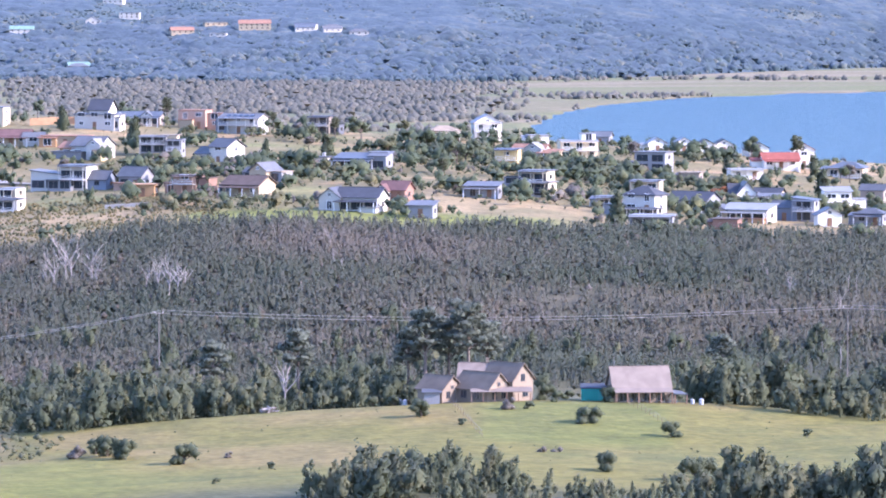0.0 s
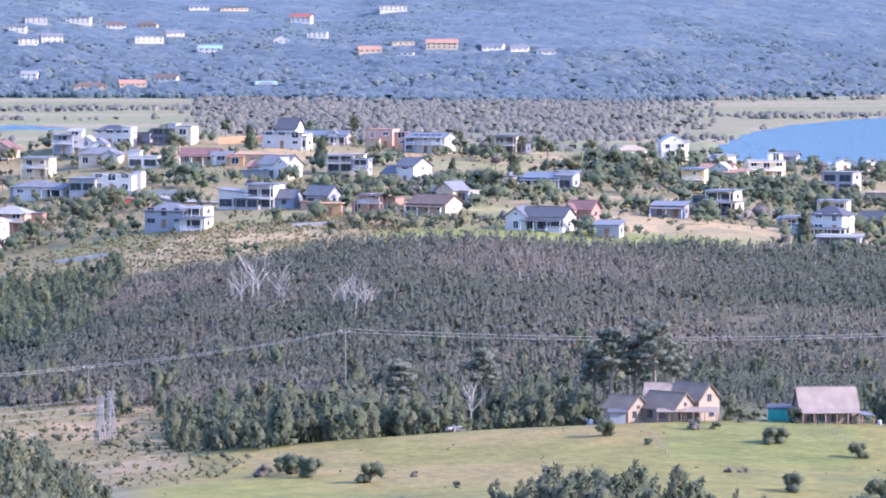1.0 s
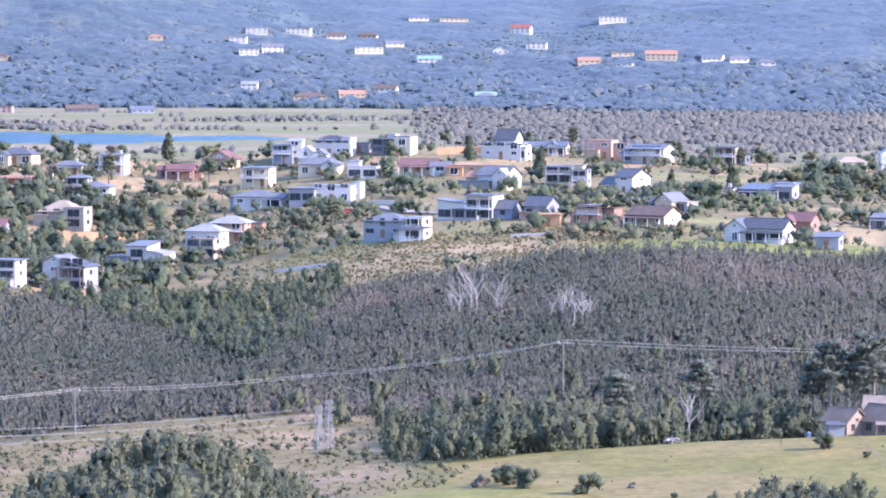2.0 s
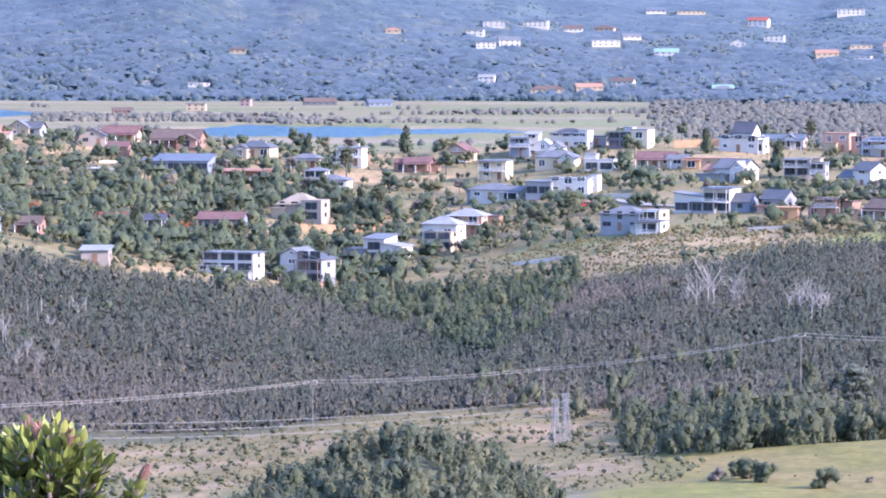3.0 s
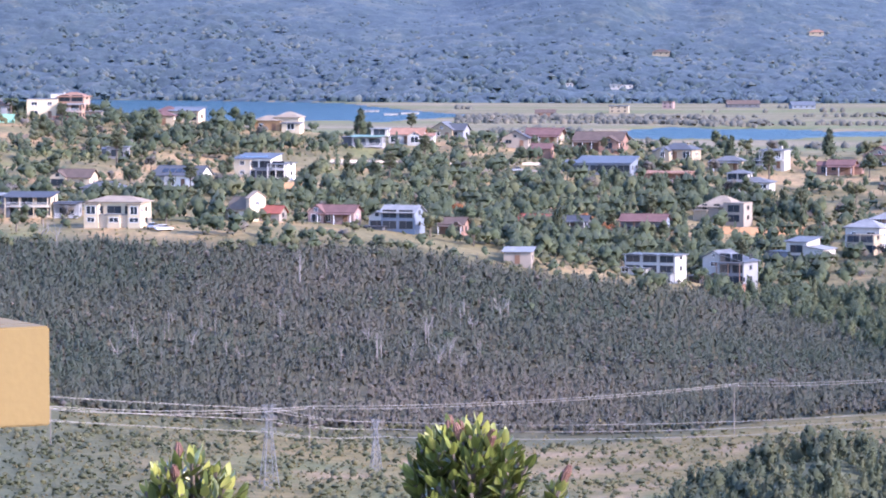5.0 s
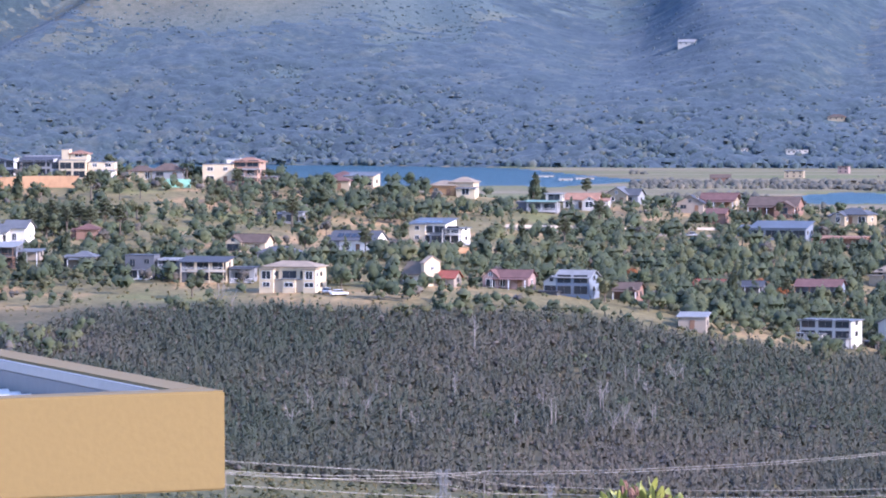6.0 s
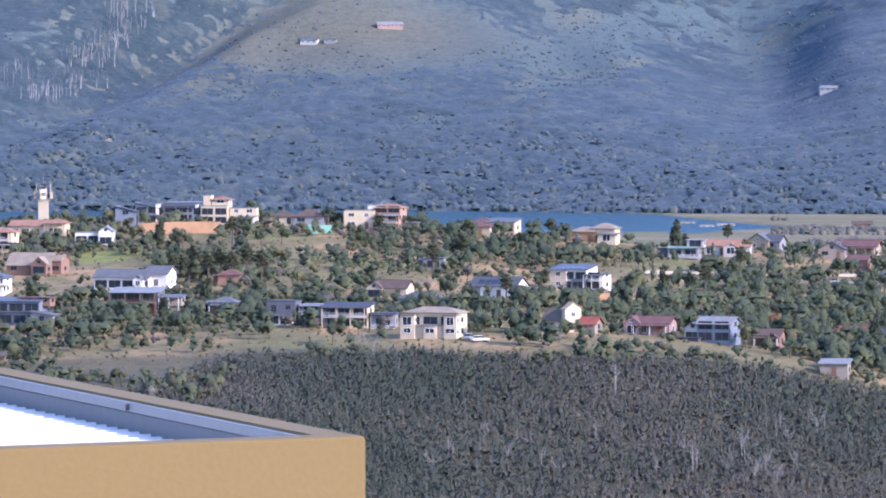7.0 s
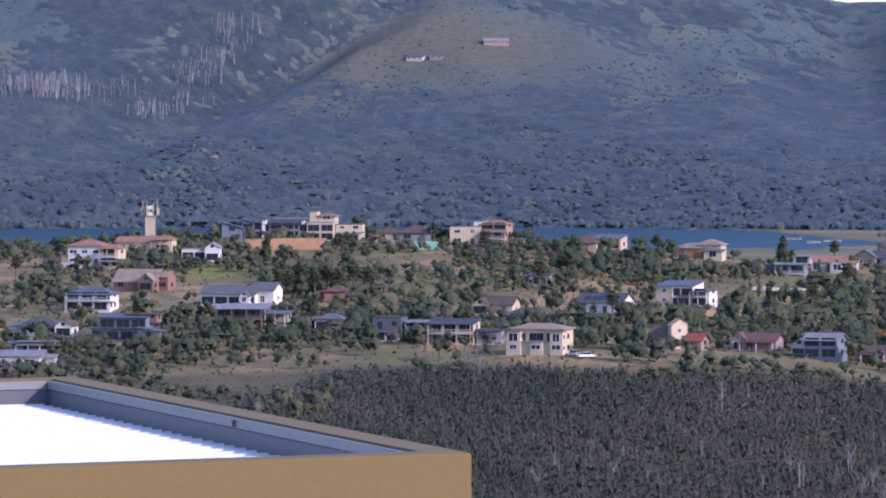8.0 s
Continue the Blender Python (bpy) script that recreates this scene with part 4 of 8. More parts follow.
villa(37, 222.9, 1115.5, 8, [(0, 0, 5.2, 7.4, 0, 3.0, "front", "chalk", "grey", "", 3.2), (-2.9, 1.6, 3, 6, 0, 3.0, "gable", "blue", "dark", "", 2.6), (5.6, -2.4, 10, 4, 0, 2.4, "mono", "chalk", "pale", "w")], "white house with a steep charcoal gable")
house(230.6, 1121.0, -17, 6.4, 5.0, 1, "gable", "tan", "dark", "va", 38)
house(201.4, 1075.1, -27, 9.8, 7.6, 1, "gable", "grey", "dark", "mv", 39)
villa(40, 182.2, 1042.7, -26, [(0.6, 0.6, 8.6, 7, 0.6, 4.6, "hip", "white", "dark", "w", 2.2), (1.4, -4.4, 11.4, 3, -0.6, 2.6, "flat", "white", "pale", "gb"), (-6, -1, 5, 6, 0, 2.6, "flat", "grey", "grey", "w")], "white house with dark hipped roof above stepped terraces")
house(178.8, 1064.6, -12, 6.9, 5.0, 1, "flat", "white", "pale", "b", 41)
house(194.0, 1102.6, -12, 6.6, 5.0, 2, "flat", "cream", "pale", "b", 42)
villa(43, 207.3, 1036.2, -18, [(0.8, 0, 12, 8, 0, 3.0, "mono", "white", "white", "gv", 1.2), (-6, -1.6, 5, 5, 0, 2.6, "front", "cream", "grey", "w"), (4.4, -4.8, 4, 2.4, -1.4, 2.2, "flat", "orange", "terracotta", "")], "single-storey white house under a broad pale roof")
house(178.8, 1006.4, -12, 9.1, 6.3, 1, "flat", "grey", "white", "bm", 44)
villa(45, 222.0, 1045.2, -12, [(-2.4, 0, 6.4, 6.4, 0, 3.4, "gable", "blue", "grey", "w"), (2.4, 0.4, 5.4, 6.4, 0, 5.2, "skew", "grey", "blue", "gb")], "grey two-storey house with sloping blue roof")
villa(46, 243.1, 1093.8, 8, [(0, 0, 7, 7, 0, 5.6, "mono", "chalk", "white", "w", 0.9), (5.4, 0.8, 4.4, 5, 0, 3.4, "flat", "chalk", "white", "w")], "white box-shaped two-storey house with blue-grey flank")
house(255.0, 1101.4, -12, 5.4, 5.0, 2, "gable", "stone", "grey", "al", 47)
house(226.1, 1026.9, 10, 4.6, 5.0, 1, "front", "chalk", "pale", "", 48)
house(238.0, 1031.4, -12, 6.1, 5.0, 1, "hip", "grey", "grey", "v", 49)
house(283.2, 1258.7, -12, 9.2, 6.4, 1, "hip", "cream", "blue", "b", 50)
house(195.3, 998.6, -12, 4.6, 5.0, 1, "flat", "brick", "brown", "", 51)
house(225.0, 1364.1, -12, 4.6, 5.0, 1, "gable", "grey", "pale", "", 52)
house(197.0, 1317.9, 10, 4.6, 5.0, 1, "flat", "chalk", "white", "", 53)
house(233.7, 1311.9, 10, 4.6, 5.0, 1, "front", "chalk", "white", "", 54)
villa(55, -59.4, 1035.2, -26, [(-3.2, 1.2, 6.2, 8.5, 0.6, 6.0, "front", "white", "pale", "w", 1.5), (1.9, 0.2, 6.6, 8, -1.6, 7.2, "skew", "grey", "grey", "gbt", 1.9), (-5.2, -4.6, 6.8, 3.6, -1.0, 3.0, "flat", "white", "pale", "g"), (3.4, -4.8, 4.6, 2.6, -3.0, 3.2, "flat", "brick", "maroon", "g")], "split-level white house with maroon balconies and steep roofs")
villa(56, -44.7, 1098.4, -28, [(0.1, 0.4, 6.0, 7.4, 0, 5.8, "mono", "white", "pale", "g", 1.0), (5.2, 0, 5.4, 7, 0, 4.0, "skew", "white", "white", "w", 0.9), (-5.0, -1.0, 5.6, 6, 0, 3.0, "flat", "blue", "pale", "w")], "white house with a tall sloping centre and lower wings")
villa(57, -77.5, 1026.6, -22, [(0, 0.6, 13.2, 7.4, 0.4, 4.6, "flat", "white", "pale", "g"), (-3.6, -4.2, 7.4, 2.8, -0.4, 2.3, "flat", "white", "pale", "w"), (3.4, -4.2, 5.6, 2.4, -0.6, 1.4, "flat", "grey", "pale", "")], "long low white house with a glazed upper floor")
villa(58, -88.1, 1130.4, -12, [(0.2, 0, 12, 7, 0, 3.8, "gable", "blue", "maroon", "gbt", 1.6), (-4.2, -4.4, 4, 2, -1, 2.2, "flat", "white", "pale", "")], "blue-grey house beneath a long maroon roof with a balcony")
villa(59, -110.8, 1112.0, -12, [(-3.6, 0, 10, 6.4, 0, 2.4, "gable", "brick", "red", "w", 1.5), (5.4, 0.8, 8, 6, 0, 2.3, "gable", "dark", "dark", "v", 1.3)], "low house with a long red roof and dark side wing")
villa(60, -29.5, 1114.9, -22, [(0.9, -1, 7.6, 6, 0, 4.6, "flat", "tan", "tan", "gp"), (-0.9, 5.4, 9.6, 7, 0.4, 6.2, "hip", "white", "white", "w", 1.9)], "tan house with flat front rooms below a white hipped roof")
villa(61, -22.8, 1145.4, -18, [(0.4, 0, 9.6, 7.6, 0, 4.9, "hip", "salmon", "white", "wb", 1.8), (-4.6, 0.4, 3, 6, 0, 4.4, "flat", "white", "white", "")], "white and brick two-storey house with columned balcony")
villa(62, -16.3, 1148.4, -12, [(0, 0, 5.4, 5.4, 0, 3.5, "flat", "brick", "brown", "p")], "small square brick outbuilding with flat roof")
villa(63, 22.2, 1084.4, -26, [(-3.2, 0, 11, 8.6, 0, 4.3, "hip", "grey", "pale", "w", 1.9), (5.2, -0.6, 4.8, 6, 0, 5.2, "flat", "cream", "white", "gbp"), (3.2, -5, 5, 2.6, -1.2, 2.6, "flat", "white", "white", "")], "hip-roofed stone house with a cream columned corner block")
villa(64, -66.4, 1251.5, -12, [(0.6, 0, 12.4, 8.4, 0, 2.8, "hip", "white", "pale", "w", 1.5), (-3.2, 0.8, 6.4, 6, 3.2, 2.2, "hip", "white", "pale", "g", 1.0)], "white house with two tiers of pale hipped roof")
villa(65, -68.6, 1175.9, -24, [(-1.6, 1, 11, 9, 0, 4.2, "hip", "stone", "tan", "w", 3.0), (4.6, -3, 6, 6, -0.4, 5.8, "flat", "stone", "tan", "gp"), (-6.4, -1.2, 4, 6, 0, 3.2, "hip", "tan", "tan", "")], "rough stone house with faceted tan roof, partly unfinished")
house(-74.9, 1299.4, -12, 7.4, 5.2, 1, "hip", "cream", "pale", "cv", 66)
house(-61.5, 1310.1, -20, 6.6, 5.0, 2, "flat", "white", "pale", "cwlb", 67)
house(-91.6, 1317.4, -22, 9.6, 7.2, 1, "hip", "tan", "grey", "ca", 68)
house(-135.9, 1344.0, -12, 8.3, 5.8, 1, "gable", "tan", "maroon", "v", 69)
house(-133.0, 1301.7, -12, 5.3, 5.0, 1, "gable", "brick", "maroon", "", 70)
house(-117.4, 1330.5, -12, 13.4, 9.4, 1, "gable", "brick", "brown", "val", 71)
house(-110.3, 1270.3, -12, 14.6, 10.2, 1, "mono", "blue", "blue", "m", 72)
house(-40.8, 1301.9, -12, 7.0, 5.0, 1, "gable", "brick", "maroon", "wlv", 73)
house(-28.4, 1322.6, -26, 7.7, 5.9, 1, "front", "tan", "maroon", "b", 74)
house(-90.0, 1257.7, -12, 11.2, 7.8, 1, "flat", "brick", "terracotta", "b", 75)
house(-16.6, 1272.6, -22, 7.3, 5.5, 2, "flat", "cream", "pale", "b", 76)
villa(77, -16.1, 1209.3, -20, [(0, 0, 12, 8.4, 0, 2.9, "hip", "white", "pale", "w", 1.8), (6.2, -1.2, 6, 7, 0, 2.7, "gable", "white", "pale", "gv", 1.2), (-5.6, 1.6, 5, 6, 0, 2.6, "hip", "grey", "grey", "w", 1.4)], "white house under broad pale hipped roofs")
villa(78, 3.4, 1200.2, -18, [(2.8, 0, 11.6, 9, 0, 4.3, "flat", "white", "white", "wp"), (-5.4, -1.4, 7.6, 10, 0, 3.5, "flat", "grey", "pale", "g"), (8.6, 2.4, 2.6, 4, 0, 5.2, "flat", "white", "white", "p")], "long flat-roofed white house with a parapet front")
villa(79, -8.5, 1325.6, -12, [(-0.8, 0, 6, 6.4, 0, 5.4, "flat", "blue", "pale", "wb"), (2.6, 1.2, 4.4, 5, 1.4, 5, "mono", "white", "white", "w")], "blue-white two-storey house stepped down the slope")
villa(80, -0.7, 1310.5, -12, [(-1.4, 0, 4.4, 7, 0, 4.4, "front", "white", "white", "w", 1.6), (2.8, -0.6, 4.4, 6.4, 0, 3.6, "front", "white", "pale", "w", 1.5), (0.6, -4.2, 6, 2.6, 0, 2.2, "flat", "white", "white", "")], "white house with paired gables")
villa(81, 5.9, 1330.6, -22, [(0, 0, 10.4, 7, 0, 4.6, "hip", "white", "dark", "w", 1.7), (5.6, -1.2, 3.2, 5, 0, 5.6, "flat", "white", "white", "wp")], "white two-storey house with dark hipped roof")
villa(82, 2.0, 1284.3, -12, [(0, 0, 12.6, 8, 0, 3.1, "hip", "cream", "pale", "w", 2.0), (3.6, -3.4, 5, 4, 0, 2.9, "front", "white", "pale", "w", 1.4)], "cream house under a large pale hipped roof")
villa(83, 14.7, 1264.5, -12, [(0, 0, 8.8, 6, 0, 3.0, "flat", "white", "white", "gp"), (-3.2, 2, 3.6, 4, 0, 4.6, "flat", "white", "white", "")], "low white house with flat white roof")
house(14.6, 1333.4, -12, 4.7, 5.0, 1, "flat", "grey", "dark", "", 84)
# the side wing's shade is put into its charcoal wall colour
villa(85, 28.0, 1322.7, -22, [(0.4, 0, 5.6, 6, 0, 5.6, "flat", "cream", "blue", "wp"), (-6.2, 0.4, 7.4, 6, 0, 4.6, "flat", "dark", "grey", "g"), (-4.2, 1.2, 2.6, 4, 4.8, 1.4, "flat", "white", "white", "")], "cream two-storey block beside a shaded grey wing")
villa(86, 33.0, 1261.7, -12, [(-1.6, 0, 11, 7, 0, 2.8, "gable", "tan", "maroon", "wv", 1.6), (5.4, -2.4, 6, 5, 0, 2.5, "gable", "white", "pale", "w", 1.2)], "long tan house with maroon gables and white porch")
villa(87, 73.0, 1331.4, -12, [(0, 0, 13.6, 7, 0, 2.8, "gable", "stone", "blue", "gv", 1.3), (2.6, -2.6, 3.4, 3, 0, 3.0, "front", "white", "pale", "w", 1.2)], "low stone house with long blue-grey roofs")
villa(88, -201.3, 1193.1, -22, [(-2.2, 0, 11, 8.4, 0, 5.6, "mono", "chalk", "blue", "gs", 1.3), (-5.2, -4.4, 5.0, 0.8, 0, 5.3, "flat", "butter", "white", "w"), (5.4, -0.6, 5.4, 6.4, 0, 4.2, "flat", "chalk", "pale", "gb"), (1.2, -4.6, 4.6, 1.4, 0, 2.9, "flat", "grey", "pale", "g")], "large white house under a sloping blue-grey roof on an earth terrace")
villa(89, -214.5, 1139.5, -24, [(-0.6, 0, 13.6, 8.4, 0, 3.2, "gable", "chalk", "grey", "ws", 2.3), (-6.6, -1.4, 4.4, 6, 0, 2.8, "gable", "grey", "grey", "w"), (4.6, -4.4, 4, 2.4, 0, 2.6, "flat", "chalk", "white", "")], "white house with a long pale roof carrying solar panels")
villa(90, -205.5, 1004.6, -20, [(0, 0.6, 13.6, 7.4, 0, 6.0, "hip", "butter", "tan", "g", 1.3), (-5.4, -3.6, 3.6, 2.2, -0.6, 5.9, "flat", "butter", "tan", "w"), (0.4, -3.6, 3.2, 2.2, -0.6, 3.6, "flat", "butter", "white", "w"), (5.6, -3.6, 3.2, 2.2, -0.6, 5.9, "flat", "butter", "tan", "w"), (-2.4, -3.3, 2.6, 1.6, -0.6, 3.4, "flat", "sand", "white", ""), (3.0, -3.3, 2.4, 1.6, -0.6, 3.4, "flat", "sand", "white", "")], "cream two-storey house with recessed balconies and low roof")
villa(91, -177.9, 1026.2, -38, [(-0.6, 0, 5.8, 6, 0, 3.0, "gable", "chalk", "slate", "w", 2.6), (2.9, 0, 1.0, 6.4, 0, 5.6, "gable", "sand", "tan", "", 1.5), (-4.4, 0.6, 2.4, 4, 0, 2.4, "flat", "stone", "slate", "c")], "slate-roofed cottage beside a stone gable")
villa(92, -172.6, 1027.1, -20, [(0.8, 0.4, 5.6, 5.4, 0, 2.2, "gable", "stone", "red", "w", 1.5)], "low cottage with a bright red roof")
villa(93, -156.6, 1035.4, -18, [(0.6, 0, 8.8, 6, 0, 2.8, "gable", "pink", "maroon", "wv", 1.5), (-4.4, -1.4, 4.0, 5.6, 0, 2.8, "front", "pink", "maroon", "w", 1.6)], "pink brick house with maroon roof and gabled porch")
villa(94, -141.0, 1033.0, -20, [(1, 0, 8.6, 7.6, 0, 4.4, "gable", "blue", "white", "g", 1.5), (-4.6, -0.6, 4.2, 5.6, 0, 3.2, "front", "white", "white", "g", 1.3), (-4.8, -4.6, 5, 2.4, -0.8, 1.6, "flat", "dark", "dark", "")], "dark blue house beneath a broad white roof")
house(-128.3, 1040.6, -14, 5.1, 5.0, 1, "gable", "brick", "brown", "val", 95)
house(-108.1, 1002.7, -8, 5.7, 5.0, 1, "mono", "stone", "white", "", 96)
villa(97, -219.5, 1325.2, -16, [(-2.6, 0, 8.4, 6.4, 0, 3.2, "hip", "orange", "tan", "w", 1.5), (3.6, 1, 7.6, 6.4, 0.4, 3.8, "hip", "sand", "tan", "g", 1.7), (5.4, -3, 6, 3, 0, 2.2, "mono", "butter", "pale", "w")], "orange brick house with tan hipped roofs")
villa(98, -251.2, 1330.5, -18, [(1.6, 0, 9.6, 7, 0, 3.2, "mono", "sand", "pale", "g"), (-4.8, 0.8, 6.4, 6, 0, 3.0, "hip", "sand", "maroon", "w", 1.7)], "tan house with low pale roofs above an earth bank")
house(-252.6, 1308.3, -8, 4.7, 5.0, 1, "hip", "tan", "maroon", "", 99)
villa(100, -187.3, 1303.1, -8, [(0, 0, 9.4, 7, 0, 3.0, "flat", "grey", "green", "gb"), (3.4, 1.6, 5.2, 5, 2.9, 2.2, "flat", "white", "white", "g"), (-6, 0, 4.4, 5, 0, 2.6, "flat", "dark", "grey", "")], "grey house with green-grey flat roofs and white upper room")
house(-177.7, 1321.3, -8, 9.5, 6.4, 1, "gable", "white", "terracotta", "al", 101)
villa(102, -168.8, 1351.1, -20, [(-0.6, 0, 7.2, 7.2, 0, 3.2, "front", "tan", "pale", "w", 2.2), (3.4, 0.6, 6, 6, 0, 3.0, "gable", "grey", "grey", "w", 1.8), (-4.4, -1.2, 4.6, 5, 0, 2.6, "gable", "white", "tan", "w", 1.4)], "tan house with overlapping pale gables")
house(-143.6, 1324.7, -8, 7.2, 5.0, 1, "front", "stone", "dark", "c", 103)
house(-137.1, 1351.4, -8, 9.8, 6.6, 1, "gable", "tan", "maroon", "a", 104)
house(-248.8, 1216.3, -8, 5.3, 5.0, 1, "flat", "grey", "pale", "m", 105)
villa(106, -387.1, 1225.9, -20, [(-3.2, 0.6, 10.8, 8.4, 0, 6.2, "hip", "chalk", "terracotta", "w", 1.7), (4.6, 0, 5.6, 7.4, 0.2, 5.2, "hip", "butter", "terracotta", "gb", 1.2), (6.2, -4.8, 6.8, 3, -1.2, 2.8, "flat", "butter", "white", "gb"), (-8, -4, 7, 1, -0.6, 2.0, "flat", "chalk", "white", "p")], "three-level white villa with terracotta hipped roof and balconies")
villa(107, -379.4, 1259.5, -16, [(-4.4, 0, 14, 6.6, 0, 3.2, "gable", "sand", "terracotta", "w", 1.5), (3.2, -1, 6.2, 6, 0, 4.0, "hip", "butter", "terracotta", "gb", 1.3)], "long low tan house with terracotta roofs and white corner block")
villa(108, -360.0, 1237.2, -8, [(0, 0, 7.6, 5.6, 0, 3.2, "flat", "chalk", "white", "gp")], "white arcaded single-storey house with flat roof")
villa(109, -353.8, 1234.8, -8, [(0.2, 0, 4.4, 6, 0, 4.0, "front", "chalk", "white", "g", 1.5)], "white gabled chapel-like annexe with a tall arched door")
villa(110, -354.6, 1165.1, -24, [(-0.8, 0, 13, 9, 0, 2.7, "gable", "brick", "tan", "w", 3.2), (3.4, -4.4, 4.6, 3.4, 0, 3.0, "front", "brick", "tan", "g", 1.9), (6.6, 1.2, 3.6, 6, 0, 3.8, "gable", "brick", "tan", "wc", 1.6)], "brick house under a broad thatch-coloured roof with dormer gable")
villa(111, -360.8, 1282.7, -8, [(0, 0, 6.4, 6.4, 0, 4.6, "skew", "blue", "dark", "w", 2.0)], "blue-grey house with a steep one-sided charcoal roof")
villa(112, -359.1, 1304.5, -8, [(-0.6, 0, 7.6, 6.6, 0, 4.4, "skew", "blue", "dark", "g", 2.0), (2.6, -0.4, 1, 6.8, 0, 5.8, "flat", "chalk", "white", "p")], "blue-grey house with charcoal sloping roof and white gable wall")
villa(113, -348.6, 1305.5, -8, [(0, 0, 11.6, 6.6, 0, 4.4, "mono", "grey", "dark", "g", 2.0), (4.8, -0.4, 0.9, 6.8, 0, 5.4, "flat", "chalk", "white", "p")], "grey house with long charcoal roof and white trim")
villa(114, -333.9, 1290.7, -13, [(0, 0, 8.6, 6.6, 0, 5.6, "flat", "butter", "white", "gp"), (1.4, 2, 5.4, 5, 5.5, 2.2, "hip", "butter", "terracotta", "w", 1.0), (-2.8, 1.2, 2.4, 4, 5.5, 3.4, "flat", "butter", "white", "p"), (-5.6, 0.6, 3.6, 6, 0, 4.2, "skew", "grey", "dark", "w")], "cream split-level villa with parapets and terracotta roof")
villa(115, -325.3, 1292.2, -8, [(0, 0, 8.4, 5.6, 0, 5.2, "flat", "butter", "pale", "wp"), (1.6, -3.4, 6, 2.2, 0, 2.7, "flat", "chalk", "white", "b")], "cream two-storey wing with flat parapet")
villa(116, -308.0, 1298.5, -8, [(2.4, 0, 9.4, 7, 0, 2.8, "hip", "grey", "brown", "wc", 2.2), (-6, 0.6, 8, 6, 0, 2.6, "hip", "butter", "brown", "w", 1.7)], "low grey house under brown hipped roofs with chimneys")
villa(117, -289.0, 1301.7, -8, [(-1, 0, 9.6, 6.8, 0, 5.8, "flat", "butter", "pale", "wp"), (3.4, 2, 4, 5, 5.7, 1.6, "flat", "chalk", "white", "p")], "cream two-storey house with flat parapet roof")
villa(118, -281.1, 1302.9, -18, [(0.4, 0.6, 8.4, 6.6, 0, 7.2, "hip", "salmon", "terracotta", "g", 1.4), (1.2, -4, 7.4, 2.6, 0, 4.9, "flat", "salmon", "white", "gb"), (-3.4, -1.2, 4.6, 5, 0, 5, "gable", "pink", "terracotta", "w"), (-1, -7, 5.6, 2, -1.6, 2.6, "flat", "pink", "terracotta", "g")], "salmon three-level villa with arcaded balconies")
house(-274.6, 1303.9, -8, 4.6, 5.0, 1, "flat", "stone", "white", "", 119)
villa(120, -351.3, 1106.6, -18, [(0, 0, 12.6, 7.6, 0, 4.4, "hip", "chalk", "blue", "gb", 1.9), (4.2, -4.2, 5, 3, -0.8, 3.0, "flat", "chalk", "pale", "g"), (-6, 1, 4, 5, 0, 3, "flat", "grey", "grey", "w")], "white two-storey house with blue-grey hipped roof")
villa(121, -314.2, 1119.1, -22, [(-0.8, 0, 16, 7.6, 0, 3.2, "gable", "chalk", "pale", "g", 1.9), (8.6, 1.6, 6.4, 7, 0.4, 3.8, "gable", "chalk", "pale", "w", 1.9), (4.6, -4.2, 3, 2.4, 0, 2.6, "front", "chalk", "pale", "w", 1.2)], "long white house under a pale blue-grey gabled roof")
villa(122, -293.6, 1054.9, -14, [(-0.4, 0, 12.6, 7.6, 3.0, 2.6, "mono", "dark", "white", "gbtk", 0.9), (-0.4, 2.2, 10, 4, 0, 3.0, "flat", "dark", "dark", ""), (8.8, 0.6, 5.4, 5, 2.0, 2.2, "mono", "stone", "pale", "v", 0.5)], "dark timber house on stilts beneath a flat white roof")
villa(123, -316.4, 1025.3, -20, [(-1, 0.6, 15, 7, 0, 2.9, "flat", "blue", "grey", "g"), (-0.6, 1.6, 12.4, 6, 2.9, 2.8, "mono", "blue", "blue", "g", 0.8), (7.4, -2.4, 6, 5, -0.6, 3.0, "skew", "grey", "pale", "w", 1.0), (3.4, 3.4, 8, 4, 4.4, 2.0, "flat", "brick", "maroon", "w")], "large dark blue house with flat roofs and a pale side wing")
villa(124, -340.1, 1031.9, -18, [(-1, 0, 11, 7, 0, 2.8, "hip", "grey", "grey", "w", 1.8), (6, -1.4, 4.4, 6, 0, 2.8, "front", "chalk", "brown", "g", 1.6), (-7.4, 0.8, 4, 5, 0, 2.4, "mono", "chalk", "pale", "")], "grey hip-roofed house with white gabled end")
house(-326.0, 969.8, -8, 9.3, 6.2, 1, "mono", "white", "white", "al", 125)
house(-330.1, 994.3, -8, 8.0, 5.4, 1, "flat", "grey", "pale", "v", 126)
house(-271.1, 1057.3, -16, 5.7, 5.0, 1, "hip", "stone", "pale", "wlv", 127)
villa(128, -250.5, 1035.6, -14, [(0, 0, 7.4, 6.6, 0, 5.8, "flat", "dark", "dark", "wp"), (0, -4, 6.4, 1.6, -0.4, 2.6, "flat", "chalk", "pale", "g")], "charcoal two-storey cube with white-framed windows")
villa(129, -243.3, 1037.4, -14, [(0, 0, 5.4, 6, 0, 4.8, "flat", "grey", "white", "gb"), (3.8, 0.6, 2.4, 5, 0, 3.0, "flat", "stone", "pale", "w")], "grey and white two-storey cube with balcony")
villa(130, -233.5, 1030.4, -14, [(0.6, 0.4, 11.6, 7, 0, 5.0, "mono", "butter", "dark", "gb", 0.9), (-4.2, -3.6, 1.0, 1.6, 0, 4.6, "flat", "dark", "dark", "")], "cream modern house with dark sloping roof and wide openings")
